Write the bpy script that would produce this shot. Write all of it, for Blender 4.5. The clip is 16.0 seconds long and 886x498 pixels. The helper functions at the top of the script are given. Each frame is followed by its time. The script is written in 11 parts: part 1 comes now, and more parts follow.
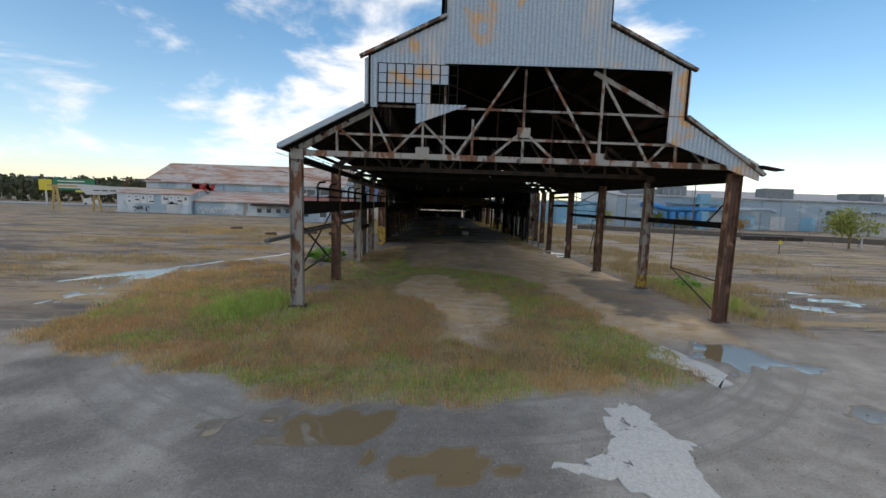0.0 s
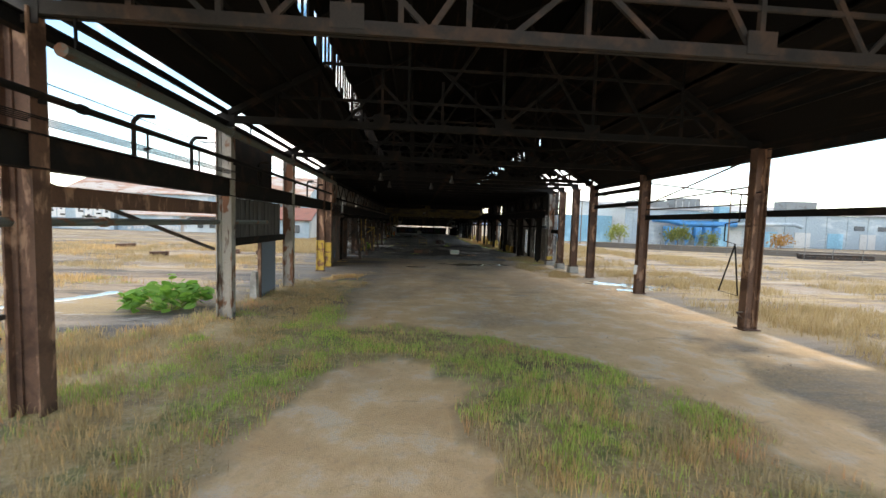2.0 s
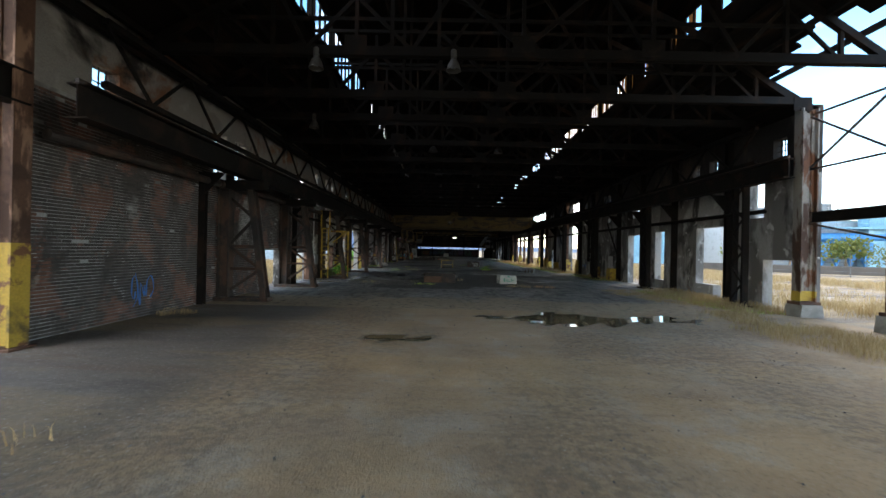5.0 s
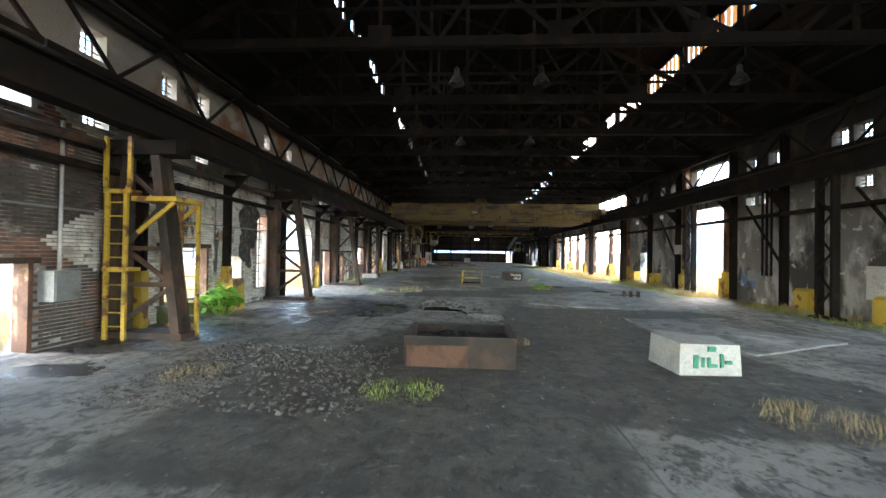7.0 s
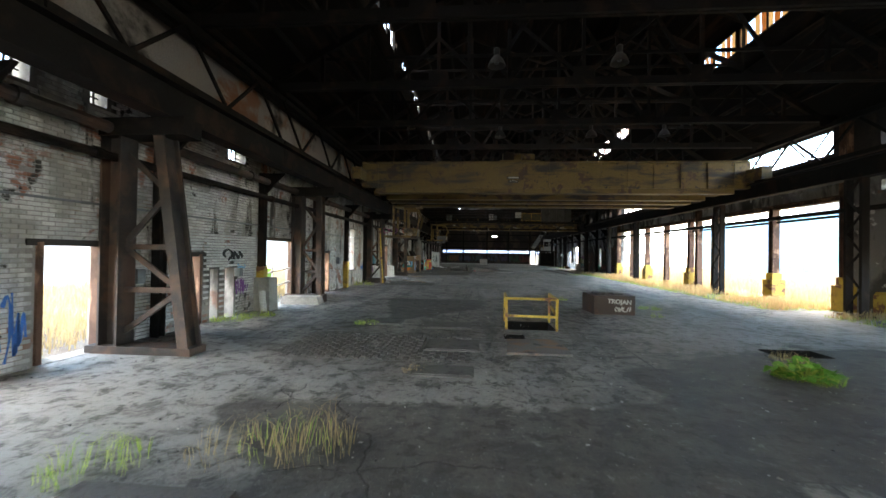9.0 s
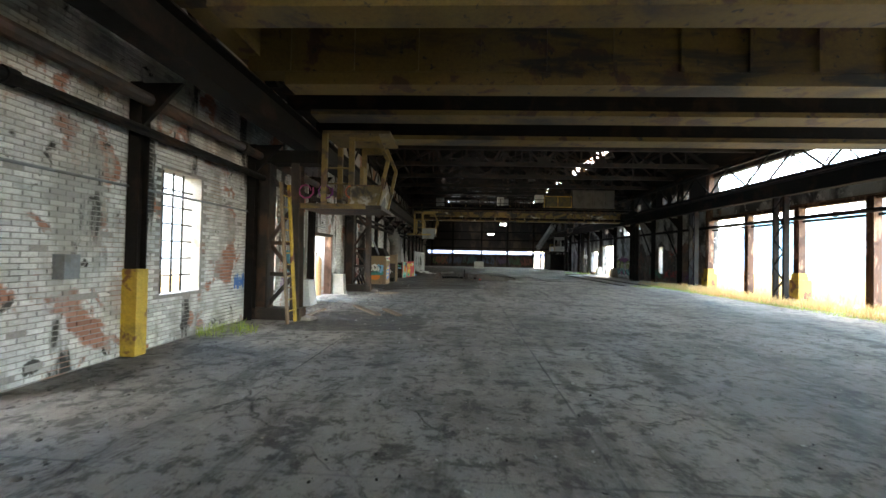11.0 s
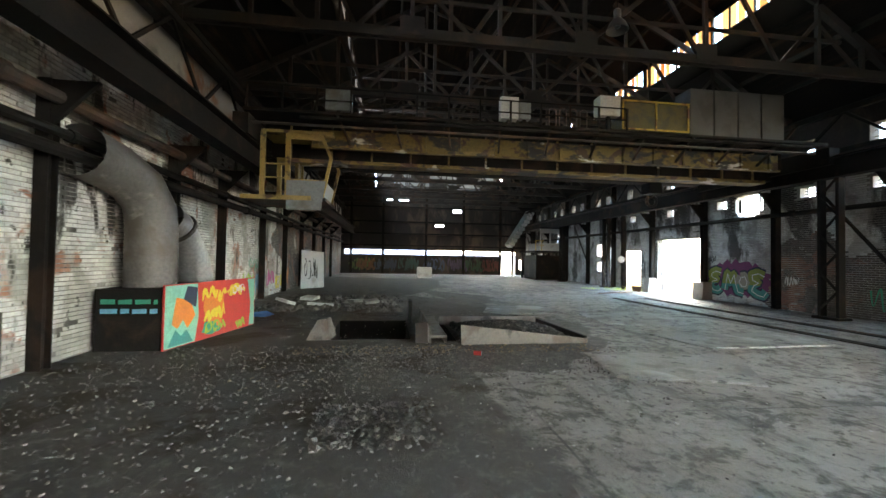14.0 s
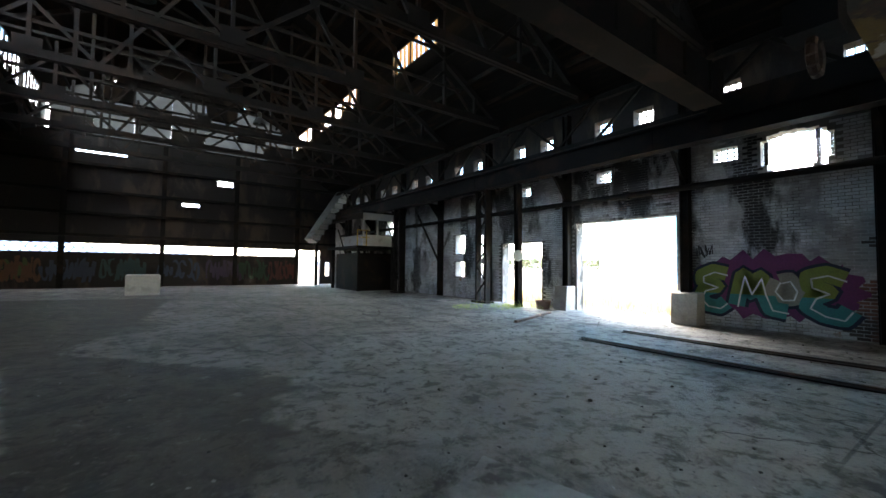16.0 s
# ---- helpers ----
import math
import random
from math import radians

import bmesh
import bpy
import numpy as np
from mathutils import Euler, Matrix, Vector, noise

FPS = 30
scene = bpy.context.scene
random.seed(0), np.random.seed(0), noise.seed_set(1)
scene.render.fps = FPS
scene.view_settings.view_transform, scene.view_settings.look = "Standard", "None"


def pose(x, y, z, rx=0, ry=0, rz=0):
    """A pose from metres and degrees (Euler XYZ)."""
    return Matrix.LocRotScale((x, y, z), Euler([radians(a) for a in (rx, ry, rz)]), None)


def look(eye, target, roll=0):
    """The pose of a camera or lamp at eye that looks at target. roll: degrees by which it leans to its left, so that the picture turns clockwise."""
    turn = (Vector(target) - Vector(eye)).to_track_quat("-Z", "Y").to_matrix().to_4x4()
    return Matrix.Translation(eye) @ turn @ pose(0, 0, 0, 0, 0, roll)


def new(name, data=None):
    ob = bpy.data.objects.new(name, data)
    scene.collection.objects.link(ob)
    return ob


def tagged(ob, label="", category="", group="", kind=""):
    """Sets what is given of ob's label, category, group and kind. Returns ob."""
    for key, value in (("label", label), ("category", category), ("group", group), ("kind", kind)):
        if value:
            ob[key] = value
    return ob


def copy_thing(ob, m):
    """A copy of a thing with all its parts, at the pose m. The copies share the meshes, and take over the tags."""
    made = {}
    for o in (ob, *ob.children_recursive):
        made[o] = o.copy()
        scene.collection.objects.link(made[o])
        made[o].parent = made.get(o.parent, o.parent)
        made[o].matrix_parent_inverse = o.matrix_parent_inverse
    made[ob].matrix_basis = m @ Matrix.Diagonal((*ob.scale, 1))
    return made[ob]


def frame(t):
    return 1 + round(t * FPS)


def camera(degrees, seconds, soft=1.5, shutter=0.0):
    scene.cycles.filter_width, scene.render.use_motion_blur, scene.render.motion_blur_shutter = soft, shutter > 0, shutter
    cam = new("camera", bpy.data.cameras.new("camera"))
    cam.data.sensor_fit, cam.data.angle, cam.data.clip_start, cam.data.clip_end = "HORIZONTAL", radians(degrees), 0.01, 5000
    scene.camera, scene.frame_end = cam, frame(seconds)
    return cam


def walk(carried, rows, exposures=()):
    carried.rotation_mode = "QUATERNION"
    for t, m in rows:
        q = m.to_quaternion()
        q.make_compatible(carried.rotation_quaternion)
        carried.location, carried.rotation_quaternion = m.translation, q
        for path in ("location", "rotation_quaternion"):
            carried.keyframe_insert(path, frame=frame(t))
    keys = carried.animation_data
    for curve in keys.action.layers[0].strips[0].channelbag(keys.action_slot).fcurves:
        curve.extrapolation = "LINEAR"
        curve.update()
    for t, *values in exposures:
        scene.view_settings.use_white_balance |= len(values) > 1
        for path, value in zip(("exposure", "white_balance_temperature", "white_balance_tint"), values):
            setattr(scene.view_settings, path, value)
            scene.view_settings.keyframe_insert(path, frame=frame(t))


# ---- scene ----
cam = camera(95.9, 16.0, shutter=0.08)
PATH = [
    (0, (0.96, 1.782, 5.214), (1.02, 3.768, 4.985), 1.8),
    (0.5, (1.143, 6.36, 4.652), (1.275, 8.35, 4.502), 1.7),
    (1, (1.34, 10.901, 4.304), (1.488, 12.892, 4.193), 1.7),
    (1.5, (1.477, 15.361, 4.046), (1.624, 17.353, 3.94), 1.8),
    (2, (1.763, 19.717, 3.767), (1.904, 21.708, 3.638), 1.8),
    (2.5, (2.16, 23.998, 3.363), (2.267, 25.988, 3.201), 1.8),
    (3, (2.418, 28.155, 2.903), (2.519, 30.147, 2.746), 1.7),
    (3.5, (2.649, 32.245, 2.476), (2.726, 34.239, 2.344), 1.8),
    (4, (2.723, 36.369, 2.255), (2.783, 38.367, 2.169), 1.8),
    (4.5, (2.939, 40.469, 2.036), (2.962, 42.469, 2.02), 1.5),
    (7, (2.677, 61.752, 1.946), (2.565, 63.748, 1.967), 0.9),
    (7.5, (2.493, 65.941, 1.993), (2.357, 67.936, 2.013), 1.1),
    (8, (2.317, 69.985, 1.982), (2.161, 71.979, 2.001), 1.0),
    (8.5, (2.028, 73.87, 1.949), (1.865, 75.863, 1.967), 0.9),
    (9, (1.703, 77.727, 1.918), (1.539, 79.72, 1.939), 0.9),
    (9.5, (1.385, 81.487, 1.896), (1.215, 83.48, 1.915), 1.2),
    (12, (-0.588, 99.418, 1.637), (-0.563, 101.417, 1.678), 0.8),
    (12.5, (-0.624, 103.138, 1.748), (-0.556, 105.136, 1.785), 0.7),
    (13, (-0.517, 106.874, 1.702), (-0.401, 108.87, 1.743), 0.9),
    (13.5, (-0.346, 110.304, 1.679), (-0.164, 112.295, 1.725), 1.0),
    (14, (0.036, 113.831, 1.783), (0.296, 115.814, 1.829), 1.0),
    (14.5, (0.414, 116.971, 1.691), (0.809, 118.931, 1.758), 0.8),
    (15, (0.881, 120.189, 1.685), (1.447, 122.107, 1.751), 0.8),
    (15.5, (1.868, 123.542, 1.628), (2.694, 125.362, 1.695), 0.7),
    (16, (3.368, 126.657, 1.483), (4.546, 128.272, 1.569), 0.6),
]
walk(cam, [(t, look(eye, target, roll)) for t, eye, target, roll in PATH],
     exposures=[(0.0, 0.15, 7100, 13), (1.0, 0.5, 7600, 12), (1.5, 1.25, 7700, 12), (2.5, 1.88, 7900, 12), (3.5, 2.5, 7500, 11), (4.7, 2.0, 6900, 10), (7.0, 4.5, 7300, 10),
                (7.5, 4.75, 7200, 10), (8.0, 5.0, 7200, 10), (9.0, 4.3, 7300, 10), (9.5, 4.8, 7500, 10), (12.0, 4.9, 7700, 10), (13.0, 5.42, 7900, 10), (13.5, 6.1, 7700, 10), (14.0, 5.85, 7600, 10), (14.5, 5.6, 7600, 10), (15.0, 5.15, 7300, 10), (16.0, 4.85, 7000, 10)])

# ---------------------------------------------------------------- world and sun
world = bpy.data.worlds.new("World")
scene.world = world
world.use_nodes = True
wn, wl = world.node_tree.nodes, world.node_tree.links
wn.clear()
w_out = wn.new("ShaderNodeOutputWorld")
w_bg = wn.new("ShaderNodeBackground")
w_bg.inputs["Strength"].default_value = 0.15
sky = wn.new("ShaderNodeTexSky")
sky.sky_type = "NISHITA"
sky.sun_disc = False
sky.sun_elevation = radians(42)
sky.sun_rotation = radians(215)
sky.air_density = 1.0
sky.dust_density = 0.6
sky.ozone_density = 2.0
w_co = wn.new("ShaderNodeTexCoord")
w_map = wn.new("ShaderNodeMapping")
w_map.inputs["Scale"].default_value = (1.0, 1.0, 2.8)
w_n1 = wn.new("ShaderNodeTexNoise")
w_n1.inputs["Scale"].default_value = 2.2
w_n1.inputs["Detail"].default_value = 8.0
w_n1.inputs["Roughness"].default_value = 0.58
w_n1.inputs["Distortion"].default_value = 0.35
w_ramp = wn.new("ShaderNodeMapRange")
w_ramp.interpolation_type = "SMOOTHSTEP"
w_ramp.inputs["From Min"].default_value = 0.47
w_ramp.inputs["From Max"].default_value = 0.62
w_sep = wn.new("ShaderNodeSeparateXYZ")
w_low = wn.new("ShaderNodeMapRange")          # thicker cloud towards the horizon
w_low.inputs["From Min"].default_value = 0.0
w_low.inputs["From Max"].default_value = 0.45
w_low.inputs["To Min"].default_value = 0.14
w_low.inputs["To Max"].default_value = 0.0
w_add = wn.new("ShaderNodeMath")
w_add.operation = "ADD"
w_add.use_clamp = True
w_n2 = wn.new("ShaderNodeTexNoise")
w_n2.inputs["Scale"].default_value = 6.0
w_n2.inputs["Detail"].default_value = 6.0
w_cl = wn.new("ShaderNodeMix")
w_cl.data_type = "RGBA"
w_cl.inputs["A"].default_value = (4.6, 5.1, 5.8, 1)
w_cl.inputs["B"].default_value = (8.2, 8.4, 8.6, 1)
w_mix = wn.new("ShaderNodeMix")
w_mix.data_type = "RGBA"
wl.new(w_co.outputs["Generated"], w_map.inputs["Vector"])
wl.new(w_map.outputs[0], w_n1.inputs["Vector"])
wl.new(w_map.outputs[0], w_n2.inputs["Vector"])
wl.new(w_n1.outputs["Fac"], w_ramp.inputs["Value"])
wl.new(w_co.outputs["Generated"], w_sep.inputs[0])
wl.new(w_sep.outputs["Z"], w_low.inputs["Value"])
wl.new(w_ramp.outputs[0], w_add.inputs[0])
wl.new(w_low.outputs[0], w_add.inputs[1])
wl.new(w_n2.outputs["Fac"], w_cl.inputs["Factor"])
w_hs = wn.new("ShaderNodeHueSaturation")         # clear autumn air
w_hs.inputs["Hue"].default_value = 0.492
w_hs.inputs["Saturation"].default_value = 1.25
w_hs.inputs["Value"].default_value = 1.15
wl.new(sky.outputs[0], w_hs.inputs["Color"])
wl.new(w_hs.outputs[0], w_mix.inputs["A"])
wl.new(w_cl.outputs["Result"], w_mix.inputs["B"])
wl.new(w_add.outputs[0], w_mix.inputs["Factor"])
wl.new(w_mix.outputs["Result"], w_bg.inputs["Color"])
wl.new(w_bg.outputs[0], w_out.inputs[0])

sun_data = bpy.data.lights.new("sun", "SUN")
sun_data.energy = 1.0
sun_data.angle = radians(40)
sun_data.color = (1.0, 0.95, 0.88)
sun_ob = new("sun", sun_data)
sun_ob.matrix_world = pose(0, 0, 60, 48, 0, 145)

# ---------------------------------------------------------------- mesh and material helpers


class Mesh:
    """Collects simple solids into one mesh."""

    def __init__(self):
        self.v, self.f = [], []

    def hexa(self, pts):
        n = len(self.v)
        self.v += [tuple(p) for p in pts]
        for q in ((0, 3, 2, 1), (4, 5, 6, 7), (0, 1, 5, 4), (1, 2, 6, 5), (2, 3, 7, 6), (3, 0, 4, 7)):
            self.f.append(tuple(n + i for i in q))
        return self

    def box(self, x0, x1, y0, y1, z0, z1):
        return self.hexa([(x0, y0, z0), (x1, y0, z0), (x1, y1, z0), (x0, y1, z0), (x0, y0, z1), (x1, y0, z1), (x1, y1, z1), (x0, y1, z1)])

    def rbox(self, m, sx, sy, sz):
        """A box of that size, its base centre at the pose m."""
        return self.hexa([m @ Vector((a * sx / 2, b * sy / 2, c * sz)) for c in (0, 1) for a, b in ((-1, -1), (1, -1), (1, 1), (-1, 1))])

    def beam(self, p, q, w, h, up=(0, 0, 1)):
        p, q = Vector(p), Vector(q)
        d = (q - p).normalized()
        u = Vector(up)
        if abs(d.dot(u)) > 0.98:
            u = Vector((0, 1, 0))
        s = d.cross(u).normalized() * (w / 2)
        t = s.cross(d).normalized() * (h / 2)
        return self.hexa([p - s - t, p + s - t, q + s - t, q - s - t, p - s + t, p + s + t, q + s + t, q - s + t])

    def ibeam(self, p, q, w, h, t=0.03, up=(0, 0, 1)):
        p, q = Vector(p), Vector(q)
        d = (q - p).normalized()
        u = Vector(up)
        s = d.cross(u).normalized()
        v = s.cross(d).normalized()
        half = [(-w / 2, -h / 2), (w / 2, -h / 2), (w / 2, -h / 2 + t), (t / 2, -h / 2 + t), (t / 2, h / 2 - t), (w / 2, h / 2 - t), (w / 2, h / 2), (-w / 2, h / 2), (-w / 2, h / 2 - t), (-t / 2, h / 2 - t), (-t / 2, -h / 2 + t), (-w / 2, -h / 2 + t)]
        k = len(self.v)
        for c in (p, q):
            self.v += [tuple(c + s * a + v * b) for a, b in half]
        for i in range(12):
            j = (i + 1) % 12
            self.f.append((k + i, k + j, k + 12 + j, k + 12 + i))
        for e in (k, k + 12):
            self.f += [(e, e + 1, e + 2, e + 11), (e + 3, e + 4, e + 9, e + 10), (e + 8, e + 5, e + 6, e + 7)]
        return self

    def tube(self, p, q, r, n=8, r2=None, caps=True):
        p, q = Vector(p), Vector(q)
        d = (q - p).normalized()
        a = d.orthogonal().normalized()
        b = d.cross(a)
        k = len(self.v)
        for c, rr in ((p, r), (q, r if r2 is None else r2)):
            for i in range(n):
                w = 2 * math.pi * i / n
                self.v.append(tuple(c + (a * math.cos(w) + b * math.sin(w)) * rr))
        for i in range(n):
            j = (i + 1) % n
            self.f.append((k + i, k + j, k + n + j, k + n + i))
        if caps:
            self.f.append(tuple(k + i for i in reversed(range(n))))
            self.f.append(tuple(k + n + i for i in range(n)))
        return self

    def path(self, pts, r, n=8):
        for p, q in zip(pts, pts[1:]):
            self.tube(p, q, r, n)
        return self

    def prism(self, pts, axis, a, b):
        """An outline in the two other axes, run along the axis from a to b."""
        def at(p, c):
            return {"x": (c, p[0], p[1]), "y": (p[0], c, p[1]), "z": (p[0], p[1], c)}[axis]
        k, n = len(self.v), len(pts)
        self.v += [at(p, a) for p in pts] + [at(p, b) for p in pts]
        for i in range(n):
            j = (i + 1) % n
            self.f.append((k + i, k + j, k + n + j, k + n + i))
        self.f.append(tuple(k + i for i in reversed(range(n))))
        self.f.append(tuple(k + n + i for i in range(n)))
        return self

    def lathe(self, c, prof, n=16):
        """A turned shape round the vertical through c; prof: (radius, height)."""
        k = len(self.v)
        for r, z in prof:
            for i in range(n):
                w = 2 * math.pi * i / n
                self.v.append((c[0] + r * math.cos(w), c[1] + r * math.sin(w), c[2] + z))
        for s in range(len(prof) - 1):
            for i in range(n):
                j = (i + 1) % n
                self.f.append((k + s * n + i, k + s * n + j, k + (s + 1) * n + j, k + (s + 1) * n + i))
        return self

    def quad(self, *pts):
        k = len(self.v)
        self.v += [tuple(p) for p in pts]
        self.f.append(tuple(range(k, k + len(pts))))
        return self

    def data(self, name, material, smooth=False, fix=True):
        me = bpy.data.meshes.new(name)
        me.from_pydata(self.v, [], self.f)
        if fix:
            bm = bmesh.new()
            bm.from_mesh(me)
            bmesh.ops.recalc_face_normals(bm, faces=bm.faces)
            bm.to_mesh(me)
            bm.free()
        if material:
            me.materials.append(material)
        if smooth:
            me.shade_smooth()
        return me


def part(name, mesh, material, parent=None, label="", smooth=False, fix=True):
    """Links a Mesh as one object, under a thing or a part where one is given."""
    ob = new(name, mesh.data(name, material, smooth, fix))
    if parent:
        ob.parent = parent
        ob.matrix_parent_inverse = parent.matrix_world.inverted()
    return tagged(ob, label) if label else ob


def base(name, x, y, z, label, category, group="", kind=""):
    """An Empty at a thing's foot that holds its parts."""
    ob = new(name)
    ob.empty_display_size = 0.1
    ob.matrix_world = pose(x, y, z)
    return tagged(ob, label, category, group, kind)


def mound(name, mesh, material, label, category, group="", kind="", smooth=False, fix=True):
    """A thing of a single mesh."""
    return tagged(part(name, mesh, material, None, "", smooth, fix), label, category, group, kind)


def hash01(ix, iy, seed):
    h = np.sin(ix * 127.1 + iy * 311.7 + seed * 74.7) * 43758.5453
    return h - np.floor(h)


def vnoise(x, y, seed=0):
    """Smooth value noise from 0 to 1 for arrays of places."""
    x, y = np.asarray(x, float), np.asarray(y, float)
    ix, iy = np.floor(x), np.floor(y)
    fx, fy = x - ix, y - iy
    fx, fy = fx * fx * (3 - 2 * fx), fy * fy * (3 - 2 * fy)
    a, b = hash01(ix, iy, seed), hash01(ix + 1, iy, seed)
    c, d = hash01(ix, iy + 1, seed), hash01(ix + 1, iy + 1, seed)
    return (a * (1 - fx) + b * fx) * (1 - fy) + (c * (1 - fx) + d * fx) * fy


def fbm(x, y, seed=0, octaves=4):
    t, w, s = 0, 0.5, 0
    for k in range(octaves):
        t, s = t + w * vnoise(np.asarray(x) * 2**k, np.asarray(y) * 2**k, seed + 13 * k), s + w
        w *= 0.55
    return t / s


def step(a, b, v):
    t = np.clip((v - a) / (b - a), 0, 1)
    return t * t * (3 - 2 * t)


def bend(pts, r, n=16):
    """A swept round duct through the points."""
    m = Mesh()
    for i, p in enumerate(pts):
        d = (Vector(pts[min(i + 1, len(pts) - 1)]) - Vector(pts[max(i - 1, 0)])).normalized()
        e = Vector((1, 0, 0))
        f = d.cross(e).normalized()
        for t in range(n):
            w = 2 * math.pi * t / n
            m.v.append(tuple(Vector(p) + (e * math.cos(w) + f * math.sin(w)) * r))
        if i:
            for t in range(n):
                u = (t + 1) % n
                m.f.append((n * i - n + t, n * i - n + u, n * i + u, n * i + t))
    return m


def surf(name, col, layers=(), rough=0.8, metal=0.0, bump=0.3, grain=30.0, rvar=0.12, vary=0.0, island=0.0, spec=0.5):
    """A weathered surface: a base colour, then layers of (colour, noise scale or 3 scales, from, to) over it, fine relief, and gloss that varies."""
    m = bpy.data.materials.new(name)
    m.use_nodes = True
    nt = m.node_tree
    n, l = nt.nodes, nt.links
    bsdf = n["Principled BSDF"]
    co = n.new("ShaderNodeTexCoord")
    cur = None

    def mixed(a, b, fac):
        mx = n.new("ShaderNodeMix")
        mx.data_type = "RGBA"
        for sock, v in (("A", a), ("B", b)):
            if isinstance(v, tuple):
                mx.inputs[sock].default_value = (*v, 1)
            else:
                l.new(v, mx.inputs[sock])
        l.new(fac, mx.inputs["Factor"])
        return mx.outputs["Result"]

    cur = col
    fine = n.new("ShaderNodeTexNoise")
    fine.inputs["Scale"].default_value = grain
    fine.inputs["Detail"].default_value = 6
    fine.inputs["Roughness"].default_value = 0.65
    l.new(co.outputs["Object"], fine.inputs["Vector"])
    dark = tuple(c * 0.62 for c in col)
    mr = n.new("ShaderNodeMapRange")
    mr.inputs["From Min"].default_value, mr.inputs["From Max"].default_value = 0.3, 0.72
    l.new(fine.outputs["Fac"], mr.inputs["Value"])
    cur = mixed(dark, col, mr.outputs[0])
    for k, (c, sc, lo, hi) in enumerate(layers):
        t = n.new("ShaderNodeTexNoise")
        t.inputs["Detail"].default_value = 7
        t.inputs["Roughness"].default_value = 0.6
        t.inputs["Distortion"].default_value = 0.3
        mp = n.new("ShaderNodeMapping")
        mp.inputs["Location"].default_value = (3.1 * k, 7.7 * k, 1.3 * k)
        mp.inputs["Scale"].default_value = sc if isinstance(sc, tuple) else (sc, sc, sc)
        l.new(co.outputs["Object"], mp.inputs["Vector"])
        l.new(mp.outputs[0], t.inputs["Vector"])
        t.inputs["Scale"].default_value = 1.0
        r = n.new("ShaderNodeMapRange")
        r.interpolation_type = "SMOOTHSTEP"
        r.inputs["From Min"].default_value, r.inputs["From Max"].default_value = lo, hi
        l.new(t.outputs["Fac"], r.inputs["Value"])
        cur = mixed(cur, c, r.outputs[0])
    if vary or island:
        hs = n.new("ShaderNodeHueSaturation")
        src = n.new("ShaderNodeNewGeometry").outputs["Random Per Island"] if island else n.new("ShaderNodeObjectInfo").outputs["Random"]
        r = n.new("ShaderNodeMapRange")
        amount = island or vary
        r.inputs["To Min"].default_value, r.inputs["To Max"].default_value = 1 - amount, 1 + amount
        l.new(src, r.inputs["Value"])
        l.new(r.outputs[0], hs.inputs["Value"])
        l.new(cur, hs.inputs["Color"])
        cur = hs.outputs[0]
    l.new(cur, bsdf.inputs["Base Color"])
    r = n.new("ShaderNodeMapRange")
    r.inputs["To Min"].default_value, r.inputs["To Max"].default_value = max(rough - rvar, 0.02), min(rough + rvar, 1)
    l.new(fine.outputs["Fac"], r.inputs["Value"])
    l.new(r.outputs[0], bsdf.inputs["Roughness"])
    bsdf.inputs["Metallic"].default_value = metal
    bsdf.inputs["Specular IOR Level"].default_value = spec
    if bump:
        b = n.new("ShaderNodeBump")
        b.inputs["Strength"].default_value = bump
        b.inputs["Distance"].default_value = 0.02
        l.new(fine.outputs["Fac"], b.inputs["Height"])
        l.new(b.outputs[0], bsdf.inputs["Normal"])
    return m


def clear(name, tint=(0.9, 0.95, 0.95), rough=0.05, alpha=0.35, dirt=(0.5, 0.5, 0.45)):
    """Dirty window glass: part clear, part grimy film."""
    m = bpy.data.materials.new(name)
    m.use_nodes = True
    n, l = m.node_tree.nodes, m.node_tree.links
    out, old = n["Material Output"], n["Principled BSDF"]
    tr = n.new("ShaderNodeBsdfTransparent")
    tr.inputs["Color"].default_value = (*tint, 1)
    old.inputs["Base Color"].default_value = (*dirt, 1)
    old.inputs["Roughness"].default_value = rough
    co = n.new("ShaderNodeTexCoord")
    t = n.new("ShaderNodeTexNoise")
    t.inputs["Scale"].default_value = 2.5
    t.inputs["Detail"].default_value = 6
    r = n.new("ShaderNodeMapRange")
    r.inputs["From Min"].default_value, r.inputs["From Max"].default_value = 0.35, 0.7
    r.inputs["To Min"].default_value, r.inputs["To Max"].default_value = alpha * 0.4, min(alpha * 1.8, 1)
    mx = n.new("ShaderNodeMixShader")
    l.new(co.outputs["Object"], t.inputs["Vector"])
    l.new(t.outputs["Fac"], r.inputs["Value"])
    l.new(r.outputs[0], mx.inputs[0])
    l.new(tr.outputs[0], mx.inputs[1])
    l.new(old.outputs[0], mx.inputs[2])
    l.new(mx.outputs[0], out.inputs["Surface"])
    return m


